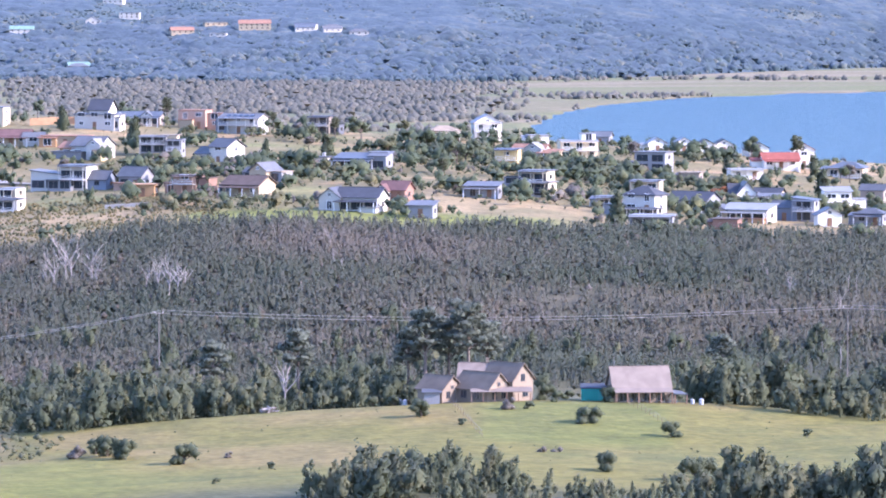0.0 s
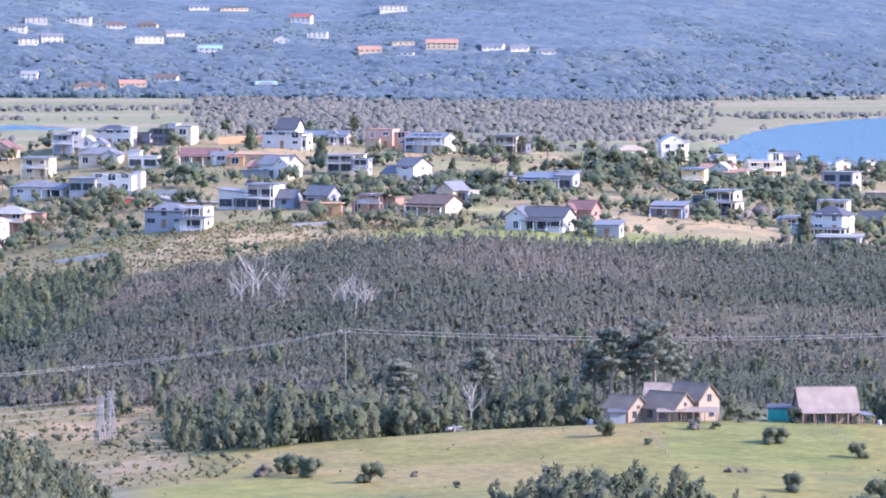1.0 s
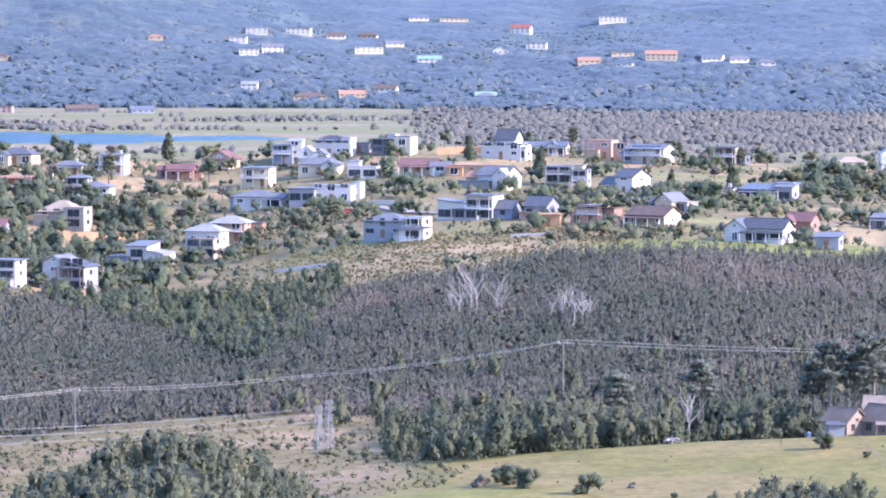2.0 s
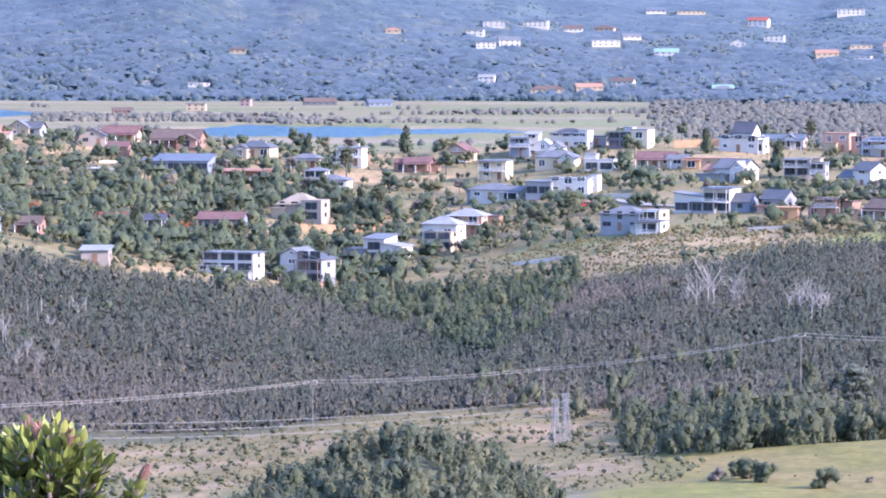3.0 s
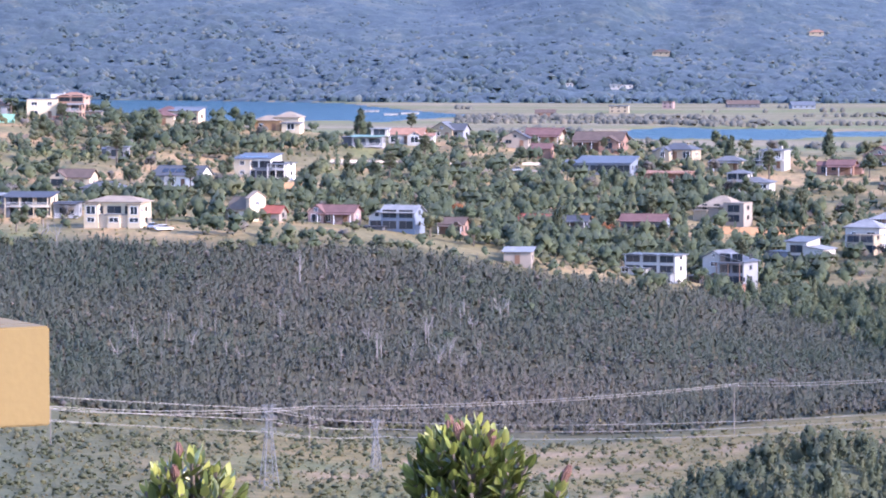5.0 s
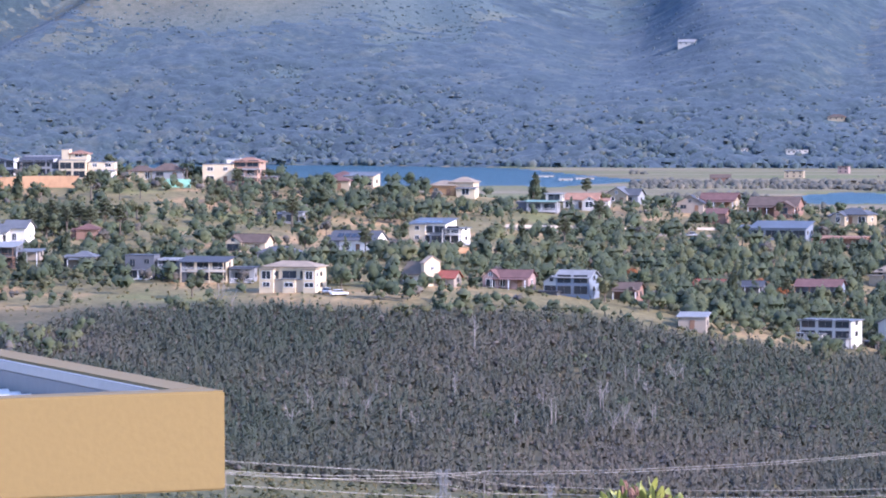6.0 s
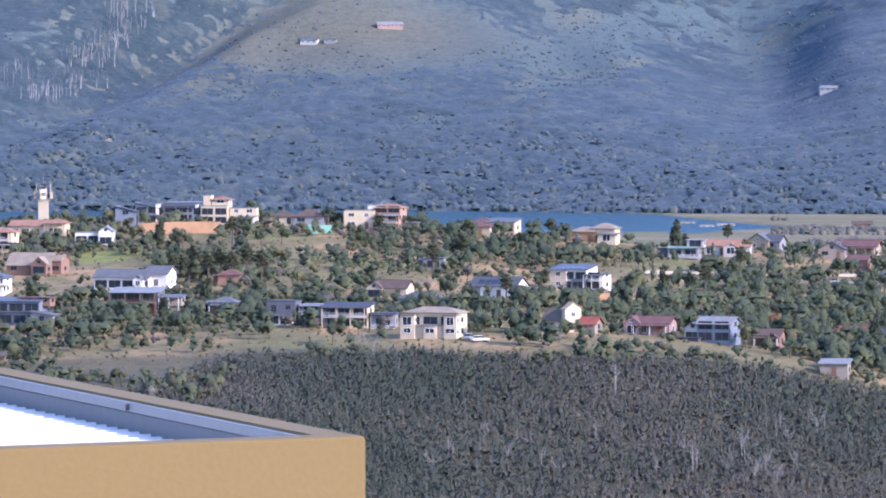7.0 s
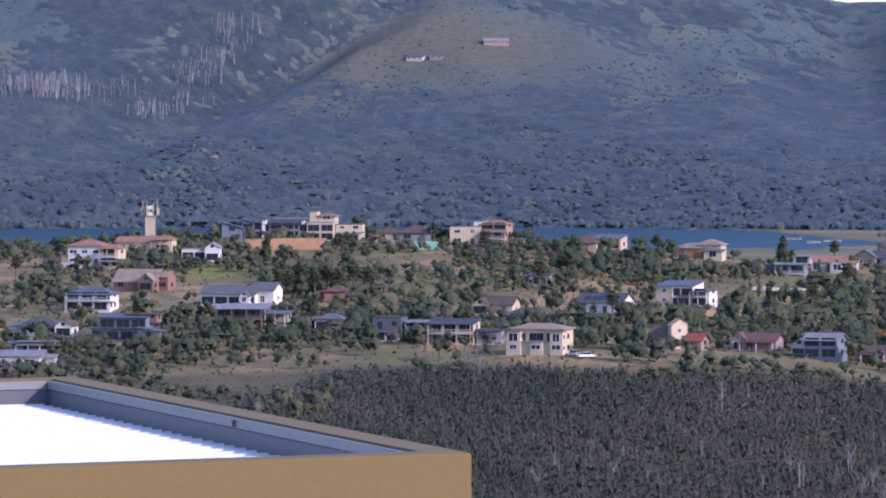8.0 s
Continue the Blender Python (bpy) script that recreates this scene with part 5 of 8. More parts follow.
villa(131, -224.1, 1031.4, -8, [(0.4, 0, 6, 6, 0, 3.4, "flat", "grey", "dark", "gb"), (-3.0, 1, 2, 5, 0, 2.8, "flat", "dark", "dark", "")], "grey flat-roofed modern house with carport")
villa(132, -226.2, 1088.1, -8, [(0, 0, 11, 7, 0, 2.9, "hip", "grey", "grey", "w", 1.6), (3.2, -3.4, 4.6, 3.4, 0, 2.9, "front", "chalk", "grey", "w", 1.3)], "grey single-storey house under low hipped roofs")
villa(133, -240.4, 1120.1, -20, [(0, 0, 9.4, 6.6, 0, 2.8, "gable", "sand", "brown", "w", 1.9), (-4, -2.2, 4.4, 5, 0, 2.8, "front", "sand", "brown", "g", 1.5)], "tan house with brown gables behind trees")
house(-288.9, 1131.2, -8, 4.6, 5.0, 1, "hip", "brick", "maroon", "", 134)

# ---- houses on the far hill and the marsh edge ----
cottage(-72, 4026, 16.1, 9.7, 2, "flat", "white", "white", -7)
cottage(-61, 3951, 18.4, 11.1, 2, "flat", "white", "pale", 0)
cottage(-40, 3974, 20.1, 12.0, 2, "gable", "white", "pale", 7)
cottage(-57, 4083, 21.8, 12.0, 2, "flat", "grey", "pale", 14)
cottage(-15, 4123, 23.6, 12.0, 2, "flat", "white", "grey", -9)
cottage(21, 4123, 18.1, 10.9, 1, "gable", "white", "brown", -2)
cottage(51, 4007, 26.7, 12.0, 2, "flat", "white", "white", 5)
cottage(76, 4060, 17.3, 10.4, 1, "gable", "white", "pale", 12)
cottage(52, 4143, 19.3, 11.6, 1, "hip", "tan", "brown", -11)
cottage(107, 3943, 22.1, 12.0, 2, "gable", "white", "green", -4)
cottage(105, 4288, 20.0, 12.0, 1, "gable", "white", "blue", 3)
cottage(140, 4290, 28.6, 12.0, 1, "flat", "tan", "pale", 10)
cottage(204, 4185, 20.1, 12.0, 2, "gable", "white", "red", -13)
cottage(213, 4063, 19.5, 11.7, 2, "flat", "white", "pale", -6)
cottage(299, 4251, 27.3, 12.0, 2, "flat", "white", "white", 1)
cottage(250, 3867, 20.7, 12.0, 1, "gable", "tan", "terracotta", 8)
cottage(284, 3925, 18.4, 11.0, 1, "flat", "white", "pale", -15)
cottage(280, 3821, 15.3, 9.2, 1, "flat", "white", "white", -8)
cottage(317, 3873, 28.5, 12.0, 2, "gable", "tan", "terracotta", -1)
cottage(362, 3864, 18.1, 10.9, 1, "gable", "white", "blue", 6)
cottage(386, 3858, 16.5, 9.9, 1, "gable", "white", "pale", 13)
cottage(-57, 3743, 14.5, 8.7, 2, "gable", "white", "white", -10)
cottage(175, 3992, 13.9, 8.3, 1, "front", "white", "white", -3)
cottage(-4, 3692, 29.5, 12.0, 1, "hip", "tan", "brown", 4)
cottage(32, 3701, 23.2, 12.0, 1, "gable", "tan", "terracotta", 11)
cottage(63, 3734, 19.9, 12.0, 1, "gable", "white", "brown", -12)
cottage(147, 3645, 18.0, 10.8, 1, "hip", "grey", "pale", -5)
cottage(-316, 3728, 10.0, 7.0, 1, "flat", "white", "white", 2)
cottage(-306, 3727, 10.0, 7.0, 1, "flat", "white", "grey", 9)
cottage(-249, 3448, 8.8, 7.0, 2, "flat", "pink", "brown", -14)
cottage(-278, 3314, 15.1, 9.0, 2, "flat", "tan", "blue", -7)
cottage(-326, 3213, 15.1, 9.0, 1, "gable", "brick", "brown", 0)
cottage(-191, 3489, 26.6, 12.0, 1, "gable", "dark", "brown", 7)
cottage(-141, 3459, 19.4, 11.6, 1, "gable", "blue", "blue", 14)
cottage(-288, 3897, 15.6, 9.4, 1, "hip", "tan", "brown", -9)
cottage(-150, 4007, 13.4, 8.0, 1, "hip", "tan", "terracotta", -2)
cottage(318, 3878, 27.5, 12.0, 2, "gable", "tan", "terracotta", 5)
cottage(284, 3919, 21.0, 12.0, 1, "flat", "tan", "white", 12)
cottage(364, 3871, 19.7, 11.8, 1, "gable", "white", "blue", -11)
cottage(388, 3868, 17.6, 10.6, 1, "hip", "white", "pale", -4)
cottage(409, 3836, 17.5, 10.5, 1, "hip", "white", "pale", 3)
cottage(147, 3651, 18.5, 11.1, 1, "gable", "white", "green", 10)
cottage(-460, 4210, 16.9, 10.2, 1, "gable", "white", "white", -13)
cottage(-315, 3725, 8.5, 7.0, 1, "flat", "white", "white", -6)
cottage(-358, 3738, 6.0, 7.0, 1, "flat", "white", "white", 1)
cottage(-950, 4410, 27.1, 12.0, 1, "gable", "pink", "white", 8)
cottage(-1022, 4345, 17.9, 10.7, 1, "mono", "white", "blue", -15)
cottage(-1000, 4347, 13.1, 7.8, 1, "flat", "grey", "pale", -8)
cottage(-485, 3370, 17.3, 10.4, 1, "flat", "white", "white", -1)
cottage(-453, 3272, 10.6, 7.0, 1, "flat", "white", "white", 6)
cottage(-443, 3304, 14.2, 8.5, 1, "flat", "white", "white", 13)



# ---- plants ----
for b_, d_ in ((-15.4, 1304), (-15.15, 1304), (-14.9, 1305), (-14.6, 1306), (-9.65, 1152), (-9.3, 1156), (1.8, 1320), (2.15, 1322), (-3.3, 1155), (-2.9, 1158), (-2.5, 1160), (-2.2, 1163), (-13.15, 1313), (-16.2, 1262), (-15.95, 1264), (-16.05, 1252), (-15.8, 1254), (-9.75, 1142), (-9.5, 1144), (-9.25, 1146), (-9.0, 1148), (-15.2, 1296), (-14.8, 1297)):
    FOOT.append((*place(b_, d_), 3.5))      # keep the garden walls open

def clear_of(xy, margin=1.0, front=0.0):
    """True where a plant stands clear of all buildings and of the strip in front of them."""
    ok = np.ones(len(xy), bool)
    far = np.hypot(*xy.mean(0))
    for fx, fy, fr in FOOT:
        dd = math.hypot(fx, fy)
        if (far > 2000) != (dd > 2000):
            continue
        ux, uy = fx / dd, fy / dd
        along = (xy[:, 0] - fx) * ux + (xy[:, 1] - fy) * uy
        side = np.abs((xy[:, 0] - fx) * uy - (xy[:, 1] - fy) * ux)
        ok &= ~((side < fr + margin) & (along > -fr - front) & (along < fr + margin))
    return ok


# upper and lower edge of the pine wood by bearing
B_EDGE = [-20, -17.5, -15.5, -14.5, -8, -6, -5, -3.2, -2.1, -1.6, -1.1, -0.5, 0.2, 2, 3.4, 4.5, 9, 10, 14.3]
D_EDGE = [900, 900, 925, 990, 996, 995, 1000, 1008, 980, 930, 892, 940, 985, 990, 1000, 1000, 1000, 1012, 1012]
B_LOW, D_LOW = [-20, -11.5, -10, -8, -5, -3, -1.5, -0.6, 0.4, 1.2, 14.3], [770, 800, 815, 822, 822, 815, 812, 808, 800, 775, 765]


def pine_hill():
    xy = strew(RNG, 50000, -20, 14.3, 770, 1040)
    b, d = polar(xy[:, 0], xy[:, 1])
    edge, low = np.interp(b, B_EDGE, D_EDGE), np.interp(b, B_LOW, D_LOW)
    n = fractal(xy[:, 0], xy[:, 1], 40, 3, 41)
    keep = (d < edge + 8 * n) & (d > low + 8 * n) & (RNG.uniform(0, 1, len(b)) < 0.93 + 0.5 * n) & clear_of(xy)
    xy, n = xy[keep], n[keep]
    size = RNG.uniform(2.2, 3.1, len(xy)) * (1 + 0.2 * n)
    tall = RNG.uniform(0, 1, len(xy)) < 0.04
    size[tall] *= 1.3
    scatter("pine_wood", PINES, xy, size, M_PINE, "dense dark pine and wattle wood on the hillside", "woodland", RNG, 0.3, 0.10, 0.9,
            0.30 * smooth(-1.0, 2.0, np.degrees(np.arctan2(xy[:, 0], xy[:, 1]))))
    # low heath filling the ground between the trees
    low_xy = strew(RNG, 17000, -20, 14.3, 800, 1010)
    b, d = polar(low_xy[:, 0], low_xy[:, 1])
    sel = (d < np.interp(b, B_EDGE, D_EDGE)) & (d > np.interp(b, B_LOW, D_LOW)) & (fractal(low_xy[:, 0], low_xy[:, 1], 55, 3, 46) > -0.12)
    scatter("heath", CROWNS, low_xy[sel], RNG.uniform(1.0, 2.4, sel.sum()), M_HEATH, "low purplish brown heath between the pines", "heath", RNG, 0.1)
    # grey leafless wattles and paler scrub among the pines
    pick = RNG.uniform(0, 1, len(xy)) < 0.02 + 0.16 * smooth(0.0, 0.4, fractal(xy[:, 0], xy[:, 1], 60, 3, 43))
    scatter("dry_scrub", CROWNS, xy[pick] + RNG.normal(size=(pick.sum(), 2)) * 2, RNG.uniform(1.6, 3.0, pick.sum()), M_BROWN,
            "grey-brown leafless scrub between the pines", "scrub", RNG, 0.2)
    pick = RNG.uniform(0, 1, len(xy)) < 0.05 * smooth(0.1, 0.4, fractal(xy[:, 0], xy[:, 1], 70, 2, 44))
    scatter("pale_scrub", BUSHES, xy[pick] + RNG.normal(size=(pick.sum(), 2)) * 2, RNG.uniform(1.4, 2.8, pick.sum()), M_BROAD,
            "olive green scrub between the pines", "scrub", RNG, 0.2)


def hill_canopy():
    """The closed roof of the far hill's bush: low uneven domes, one for each crown."""
    bs, ds = np.radians(np.arange(-20, 14, 0.085)), np.arange(3380, 4845, 7.0)
    bg, dg = np.meshgrid(bs, ds, indexing="ij")
    x, y = dg * np.sin(bg), dg * np.cos(bg)
    cell = 11.0
    near, tone, girth = np.full(x.shape, 9e9), np.zeros(x.shape), np.ones(x.shape)
    hashed = np.random.default_rng(23).uniform(0, 1, (256, 256, 4))
    ci, cj = np.floor(x / cell).astype(int), np.floor(y / cell).astype(int)
    for i in (-1, 0, 1):
        for j in (-1, 0, 1):
            h = hashed[(ci + i) % 256, (cj + j) % 256]
            r2 = ((ci + i + h[..., 0]) * cell - x) ** 2 + ((cj + j + h[..., 1]) * cell - y) ** 2
            closer = r2 < near
            near, tone, girth = np.where(closer, r2, near), np.where(closer, h[..., 2], tone), np.where(closer, h[..., 3], girth)
    foot = np.interp(np.degrees(bg), BEARINGS, HILL_FOOT)
    s = (dg - foot) / (4800 - foot)
    n = fractal(x, y, 150, 3, 51)
    tall = (2.0 + 5.5 * girth) * (1 - 0.72 * smooth(0.1, 0.55, s)) * smooth(-0.02, 0.03, s) * (1 + 0.5 * n)
    bald = 1.3 * np.exp(-((np.degrees(bg) + 12.6) / 1.7) ** 2 - ((dg - 4500) / 125) ** 2)
    gap = smooth(0.1, 0.45, n + 0.25 * fractal(x, y, 40, 2, 57) + 0.3 * smooth(0.4, 0.9, s) - 0.2 + 0.5 * fractal(x, y, 11, 2, 58)) + bald
    fits = clear_of(np.stack([x.ravel(), y.ravel()], -1), 2, 9).reshape(x.shape)
    lift = np.where(fits, tall * (0.12 + 0.88 * np.sqrt(np.clip(1 - near / (0.62 * cell) ** 2, 0, 1))) * np.clip(1 - gap, 0, 1), 0) - 2.2 * np.clip(gap, 0, 1) - np.where(fits, 0, 3) - 1.5 * smooth(0.02, -0.03, s)
    lift = lift + 0.6 * fractal(x, y, 7, 2, 59) * smooth(0.0, 0.1, s)
    z = terrain(x, y) + lift
    shade_ = np.clip(0.04 + 0.78 * tone + 0.4 * fractal(x, y, 50, 3, 77), 0, 1)
    nb, nd = x.shape
    i, j = np.meshgrid(np.arange(nb - 1), np.arange(nd - 1), indexing="ij")
    quads = np.stack([i * nd + j, i * nd + j + 1, (i + 1) * nd + j + 1, (i + 1) * nd + j], -1)
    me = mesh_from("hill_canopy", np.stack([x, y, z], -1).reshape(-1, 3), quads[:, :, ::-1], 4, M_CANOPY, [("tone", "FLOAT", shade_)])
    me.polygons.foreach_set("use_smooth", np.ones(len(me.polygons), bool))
    tagged(new("hill_canopy", me), "closed grey-green bush canopy with painted haze on the far hill", "bush", kind="stuff")


def far_bush():
    hill_canopy()
    xy = strew(RNG, 64000, -20, 14, 3380, 4840)
    b, d = polar(xy[:, 0], xy[:, 1])
    foot = np.interp(b, BEARINGS, HILL_FOOT)
    n = fractal(xy[:, 0], xy[:, 1], 150, 3, 51)
    s = (d - foot) / (4800 - foot)
    bald = np.exp(-((b + 12.0) / 1.5) ** 2 - ((d - 4480) / 120) ** 2)
    keep = (s > -0.01) & (RNG.uniform(0, 1, len(b)) < (0.95 - 0.75 * smooth(0.35, 0.7, s)) * (1 - 0.95 * bald) + 0.3 * n) & clear_of(xy, 1, 5)
    xy, s = xy[keep], s[keep]
    size = RNG.uniform(0.45, 1.0, len(xy)) ** 1.5 * 9.0 * (1.0 - 0.48 * smooth(0.03, 0.45, s))
    scatter("hillside_bush", DOMES, xy, size, M_HILL, "continuous grey-green bush with painted haze covering the far hill", "bush", RNG, size * (0.04 + 0.34 * smooth(0.12, 0.5, s)), 0.32)
    # swamp trees on the marsh at the foot of the hill
    xy = strew(RNG, 21000, -7, 14, 2350, 3700)
    b, d = polar(xy[:, 0], xy[:, 1])
    foot = np.interp(b, BEARINGS, HILL_FOOT)
    n = fractal(xy[:, 0] * 0.35, xy[:, 1], 90, 3, 61)
    wood = smooth(1.0, 2.4, b) * smooth(8.6, 6.4, b) * smooth(2550, 2800, d)
    keep = ~water_mask(b, d) & (d < foot) & (RNG.uniform(0, 1, len(b)) < 0.95 * wood + 0.9 * smooth(0.24, 0.42, n)) & clear_of(xy, 4, 20)
    xy = xy[keep]
    scatter("marsh_trees", DOMES, xy, RNG.uniform(2.6, 6.0, len(xy)), M_SWAMP, "low grey-brown trees and reeds on the salt marsh", "trees", RNG, 0.6)


def ridge_scrub():
    """Hedges, bushes and small trees all over the built-up ridge."""
    xy = strew(RNG, 23000, -20, 14.3, 880, 1375)
    b, d = polar(xy[:, 0], xy[:, 1])
    n = fractal(xy[:, 0], xy[:, 1], 38, 3, 71)
    green = 0.34 + 0.10 * smooth(-1.0, -2.5, b) * smooth(1020, 1060, d) - 0.22 * smooth(-0.8, 0, b) * smooth(3.2, 2.6, b) * smooth(1080, 1060, d)
    green = green - 0.25 * smooth(3.4, 3.9, b) * smooth(9.2, 8.6, b) * smooth(1040, 1026, d)
    keep = (RNG.uniform(0, 1, len(b)) < green - 0.12 + 0.12 * smooth(-1, 0, b) * smooth(1062, 1080, d) + 0.2 * smooth(-12.5, -11, b) * smooth(-0.8, -2, b) + 0.2 * smooth(-7.0, -6.0, b) * smooth(-2.0, -2.6, b) + 1.7 * n) & clear_of(xy, 0.3, 2.0) & ((d > 985) | (b < -14.4))
    xy, n = xy[keep], n[keep]
    size = (1.0 + 3.2 * RNG.uniform(0, 1, len(xy)) ** 1.7) * (1 + 0.35 * n) * (1 - 0.45 * smooth(1280, 1350, np.hypot(xy[:, 0], xy[:, 1])) * smooth(-12.5, -11, np.degrees(np.arctan2(xy[:, 0], xy[:, 1]))))
    kinds = RNG.uniform(0, 1, len(xy))
    sel = (kinds < 0.58) & (size > 2.1)
    scatter("ridge_scrub", FULL_BUSHES, xy[sel], size[sel], M_SCRUB, "olive fynbos bushes and hedges between the houses", "bushes", RNG, 0.2)
    sel = (kinds < 0.58) & (size <= 2.1)
    scatter("low_scrub", CROWNS, xy[sel], size[sel] * 1.1, M_SCRUB, "low olive fynbos scrub between the houses", "bushes", RNG, 0.15)
    sel = (kinds >= 0.58) & (kinds < 0.93)
    scatter("garden_shrubs", FULL_BUSHES, xy[sel], size[sel] * 1.1, M_BROAD, "dark green garden shrubs between the houses", "bushes", RNG, 0.2)
    sel = kinds >= 0.93
    scatter("bare_shrubs", FULL_BUSHES, xy[sel], size[sel], M_BROWN, "leafless brownish shrubs between the houses", "bushes", RNG, 0.2)


def canopy():
    """Bigger clumps of dark trees in the gardens and down the gully."""
    xy = strew(RNG2, 4200, -20, 14.3, 992, 1350)
    b, d = polar(xy[:, 0], xy[:, 1])
    n = fractal(xy[:, 0], xy[:, 1], 38, 3, 71)
    keep = (RNG2.uniform(0, 1, len(b)) < 0.18 + 0.10 * smooth(-1, 0, b) + 0.14 * smooth(-12.5, -11, b) * smooth(-0.8, -2, b) + 0.35 * smooth(-11.5, -10.5, b) * smooth(-1.5, -2.5, b) * smooth(1050, 1025, d) + 0.25 * smooth(-7.0, -6.0, b) * smooth(-2.0, -2.6, b) * smooth(1260, 1200, d) + 1.9 * n + 0.02 * smooth(-1, -3, b)) & clear_of(xy, 0.8, 6.0)
    keep &= ~((b > -0.6) & (b < 9.2) & (d < 1055))
    xy = xy[keep]
    scatter("tree_clumps", WOOD_TREES[:2] + FULL_BUSHES, xy, RNG2.uniform(2.8, 6.6, len(xy)), M_BROAD, "clumps of dark green trees between the houses", "trees", RNG2, 0.3)
    xy = strew(RNG2, 2100, -12.0, -2.0, 1030, 1300)
    b, d = polar(xy[:, 0], xy[:, 1])
    n = fractal(xy[:, 0], xy[:, 1], 45, 3, 73)
    dense = 0.18 + 0.55 * smooth(-8.2, -6.6, b) * smooth(1275, 1225, d) + 0.9 * n
    xy = xy[(RNG2.uniform(0, 1, len(b)) < dense) & clear_of(xy, 0.8, 6.0)]
    scatter("groves", GROVE_TREES, xy, RNG2.uniform(3.8, 8.0, len(xy)), M_BROAD, "groves of tall dark green trees around the houses", "trees", RNG2, 0.3)
    xy = strew(RNG2, 620, -3.6, 0.4, 885, 1025)
    b, d = polar(xy[:, 0], xy[:, 1])
    xy = xy[d > np.interp(b, [-3.6, -2, -0.8, 0.6], [995, 955, 872, 975])]
    scatter("gully_trees", WOOD_TREES, xy, RNG2.uniform(3.5, 6.0, len(xy)), M_BROAD, "green trees filling the gully", "trees", RNG2, 0.3)


def house_planting():
    """Low hedges at the foot of the houses and trees at their corners."""
    rng = np.random.default_rng(29)
    low, high = [], []
    for fx, fy, fr in FOOT:
        dd = math.hypot(fx, fy)
        if not 1000 < dd < 1450 or fr == 3.5:
            continue
        ux, uy = fx / dd, fy / dd
        for k in range(int(rng.integers(5, 11))):
            a, s = -fr - rng.uniform(0.2, 4.0), rng.uniform(-1.4, 1.4) * fr
            low.append((fx + ux * a + uy * s, fy + uy * a - ux * s))
        for k in range(int(rng.integers(1, 4))):
            a, s = rng.uniform(-0.8, 1.6) * fr, rng.choice([-1, 1]) * (fr + rng.uniform(1.2, 5.0))
            high.append((fx + ux * a + uy * s, fy + uy * a - ux * s))
        for k in range(2):
            a, s = fr + rng.uniform(1.5, 6), rng.uniform(-1, 1) * fr
            high.append((fx + ux * a + uy * s, fy + uy * a - ux * s))
    low, high = np.array(low), np.array(high)
    low, high = low[clear_of(low, 0.3)], high[clear_of(high, 0.4, 5.0)]
    scatter("garden_hedges", BUSHES, low, rng.uniform(0.5, 1.5, len(low)), M_SCRUB, "low hedges and shrubs in front of the houses", "hedges", rng, 0.15)
    scatter("garden_thickets", FULL_BUSHES + WOOD_TREES[:2], high, rng.uniform(2.4, 5.5, len(high)), M_BROAD, "green trees close beside the houses", "trees", rng, 0.2)


def tussocks():
    """Low tufts and small bushes on open ground."""
    xy = np.concatenate([strew(RNG2, 6500, -20, 14.3, 985, 1370), strew(RNG2, 1500, -1.2, 4.5, 985, 1075), strew(RNG2, 2600, -13, 14.3, 590, 830)])
    b, d = polar(xy[:, 0], xy[:, 1])
    n = fractal(xy[:, 0], xy[:, 1], 25, 3, 141)
    keep = (RNG2.uniform(0, 1, len(b)) < 0.55 + 0.8 * n) & clear_of(xy, 0.4, 1.5)
    keep &= ~((d < 720) & (RNG2.uniform(0, 1, len(b)) < 0.55))
    xy, d = xy[keep], d[keep]
    scatter("tussocks", CROWNS, xy, RNG2.uniform(0.35, 1.5, len(xy)) * np.where(d < 720, 0.5, 1.0), M_SCRUB, "low grass tussocks and small bushes on open ground", "tussocks", RNG2, 0.05)


def dry_grass():
    """Tufts of dry grass on the clearing and the open slopes below the houses."""
    xy = np.concatenate([strew(RNG2, 6500, -13, 1.6, 645, 830), strew(RNG2, 3600, -1.3, 4.2, 985, 1085), strew(RNG2, 2600, -19, -8, 985, 1340)])
    n = fractal(xy[:, 0], xy[:, 1], 22, 3, 145)
    keep = (RNG2.uniform(0, 1, len(xy)) < 0.6 + 0.9 * n) & clear_of(xy, 0.3, 0.5)
    xy = xy[keep]
    far = np.hypot(xy[:, 0], xy[:, 1]) > 850
    scatter("dry_grass", DOMES, xy, RNG2.uniform(0.2, 0.6, len(xy)) * np.where(far, 1.6, 1.0), M_GRASS, "tufts of dry ochre grass on open ground", "grass", RNG2, 0.08)


def valley_scrub():
    xy = strew(RNG, 7000, -14, 2, 640, 835)
    b, d = polar(xy[:, 0], xy[:, 1])
    n = fractal(xy[:, 0], xy[:, 1], 30, 3, 81)
    keep = RNG.uniform(0, 1, len(b)) < 0.62 * smooth(-6.5, -9.0, b) + 0.34 + 0.8 * (n - 0.2)
    xy = xy[keep]
    scatter("valley_scrub", CROWNS, xy, RNG.uniform(0.35, 1.0, len(xy)) ** 2 * 2.6, M_SCRUB, "scattered scrub on the dry valley floor", "scrub", RNG, 0.15)


RNG2 = np.random.default_rng(19)
FULL_BUSHES = [bushy(RNG2, 1.0, 0.58, 40, 4, 0.13) for _ in range(6)]
WOOD_TREES = [bushy(RNG2, 1.0, 0.34, 200, 10, 0.11, 0.55) for _ in range(4)] + [conifer(RNG2, 1.0, 0.26, 220, 0.18) for _ in range(3)]

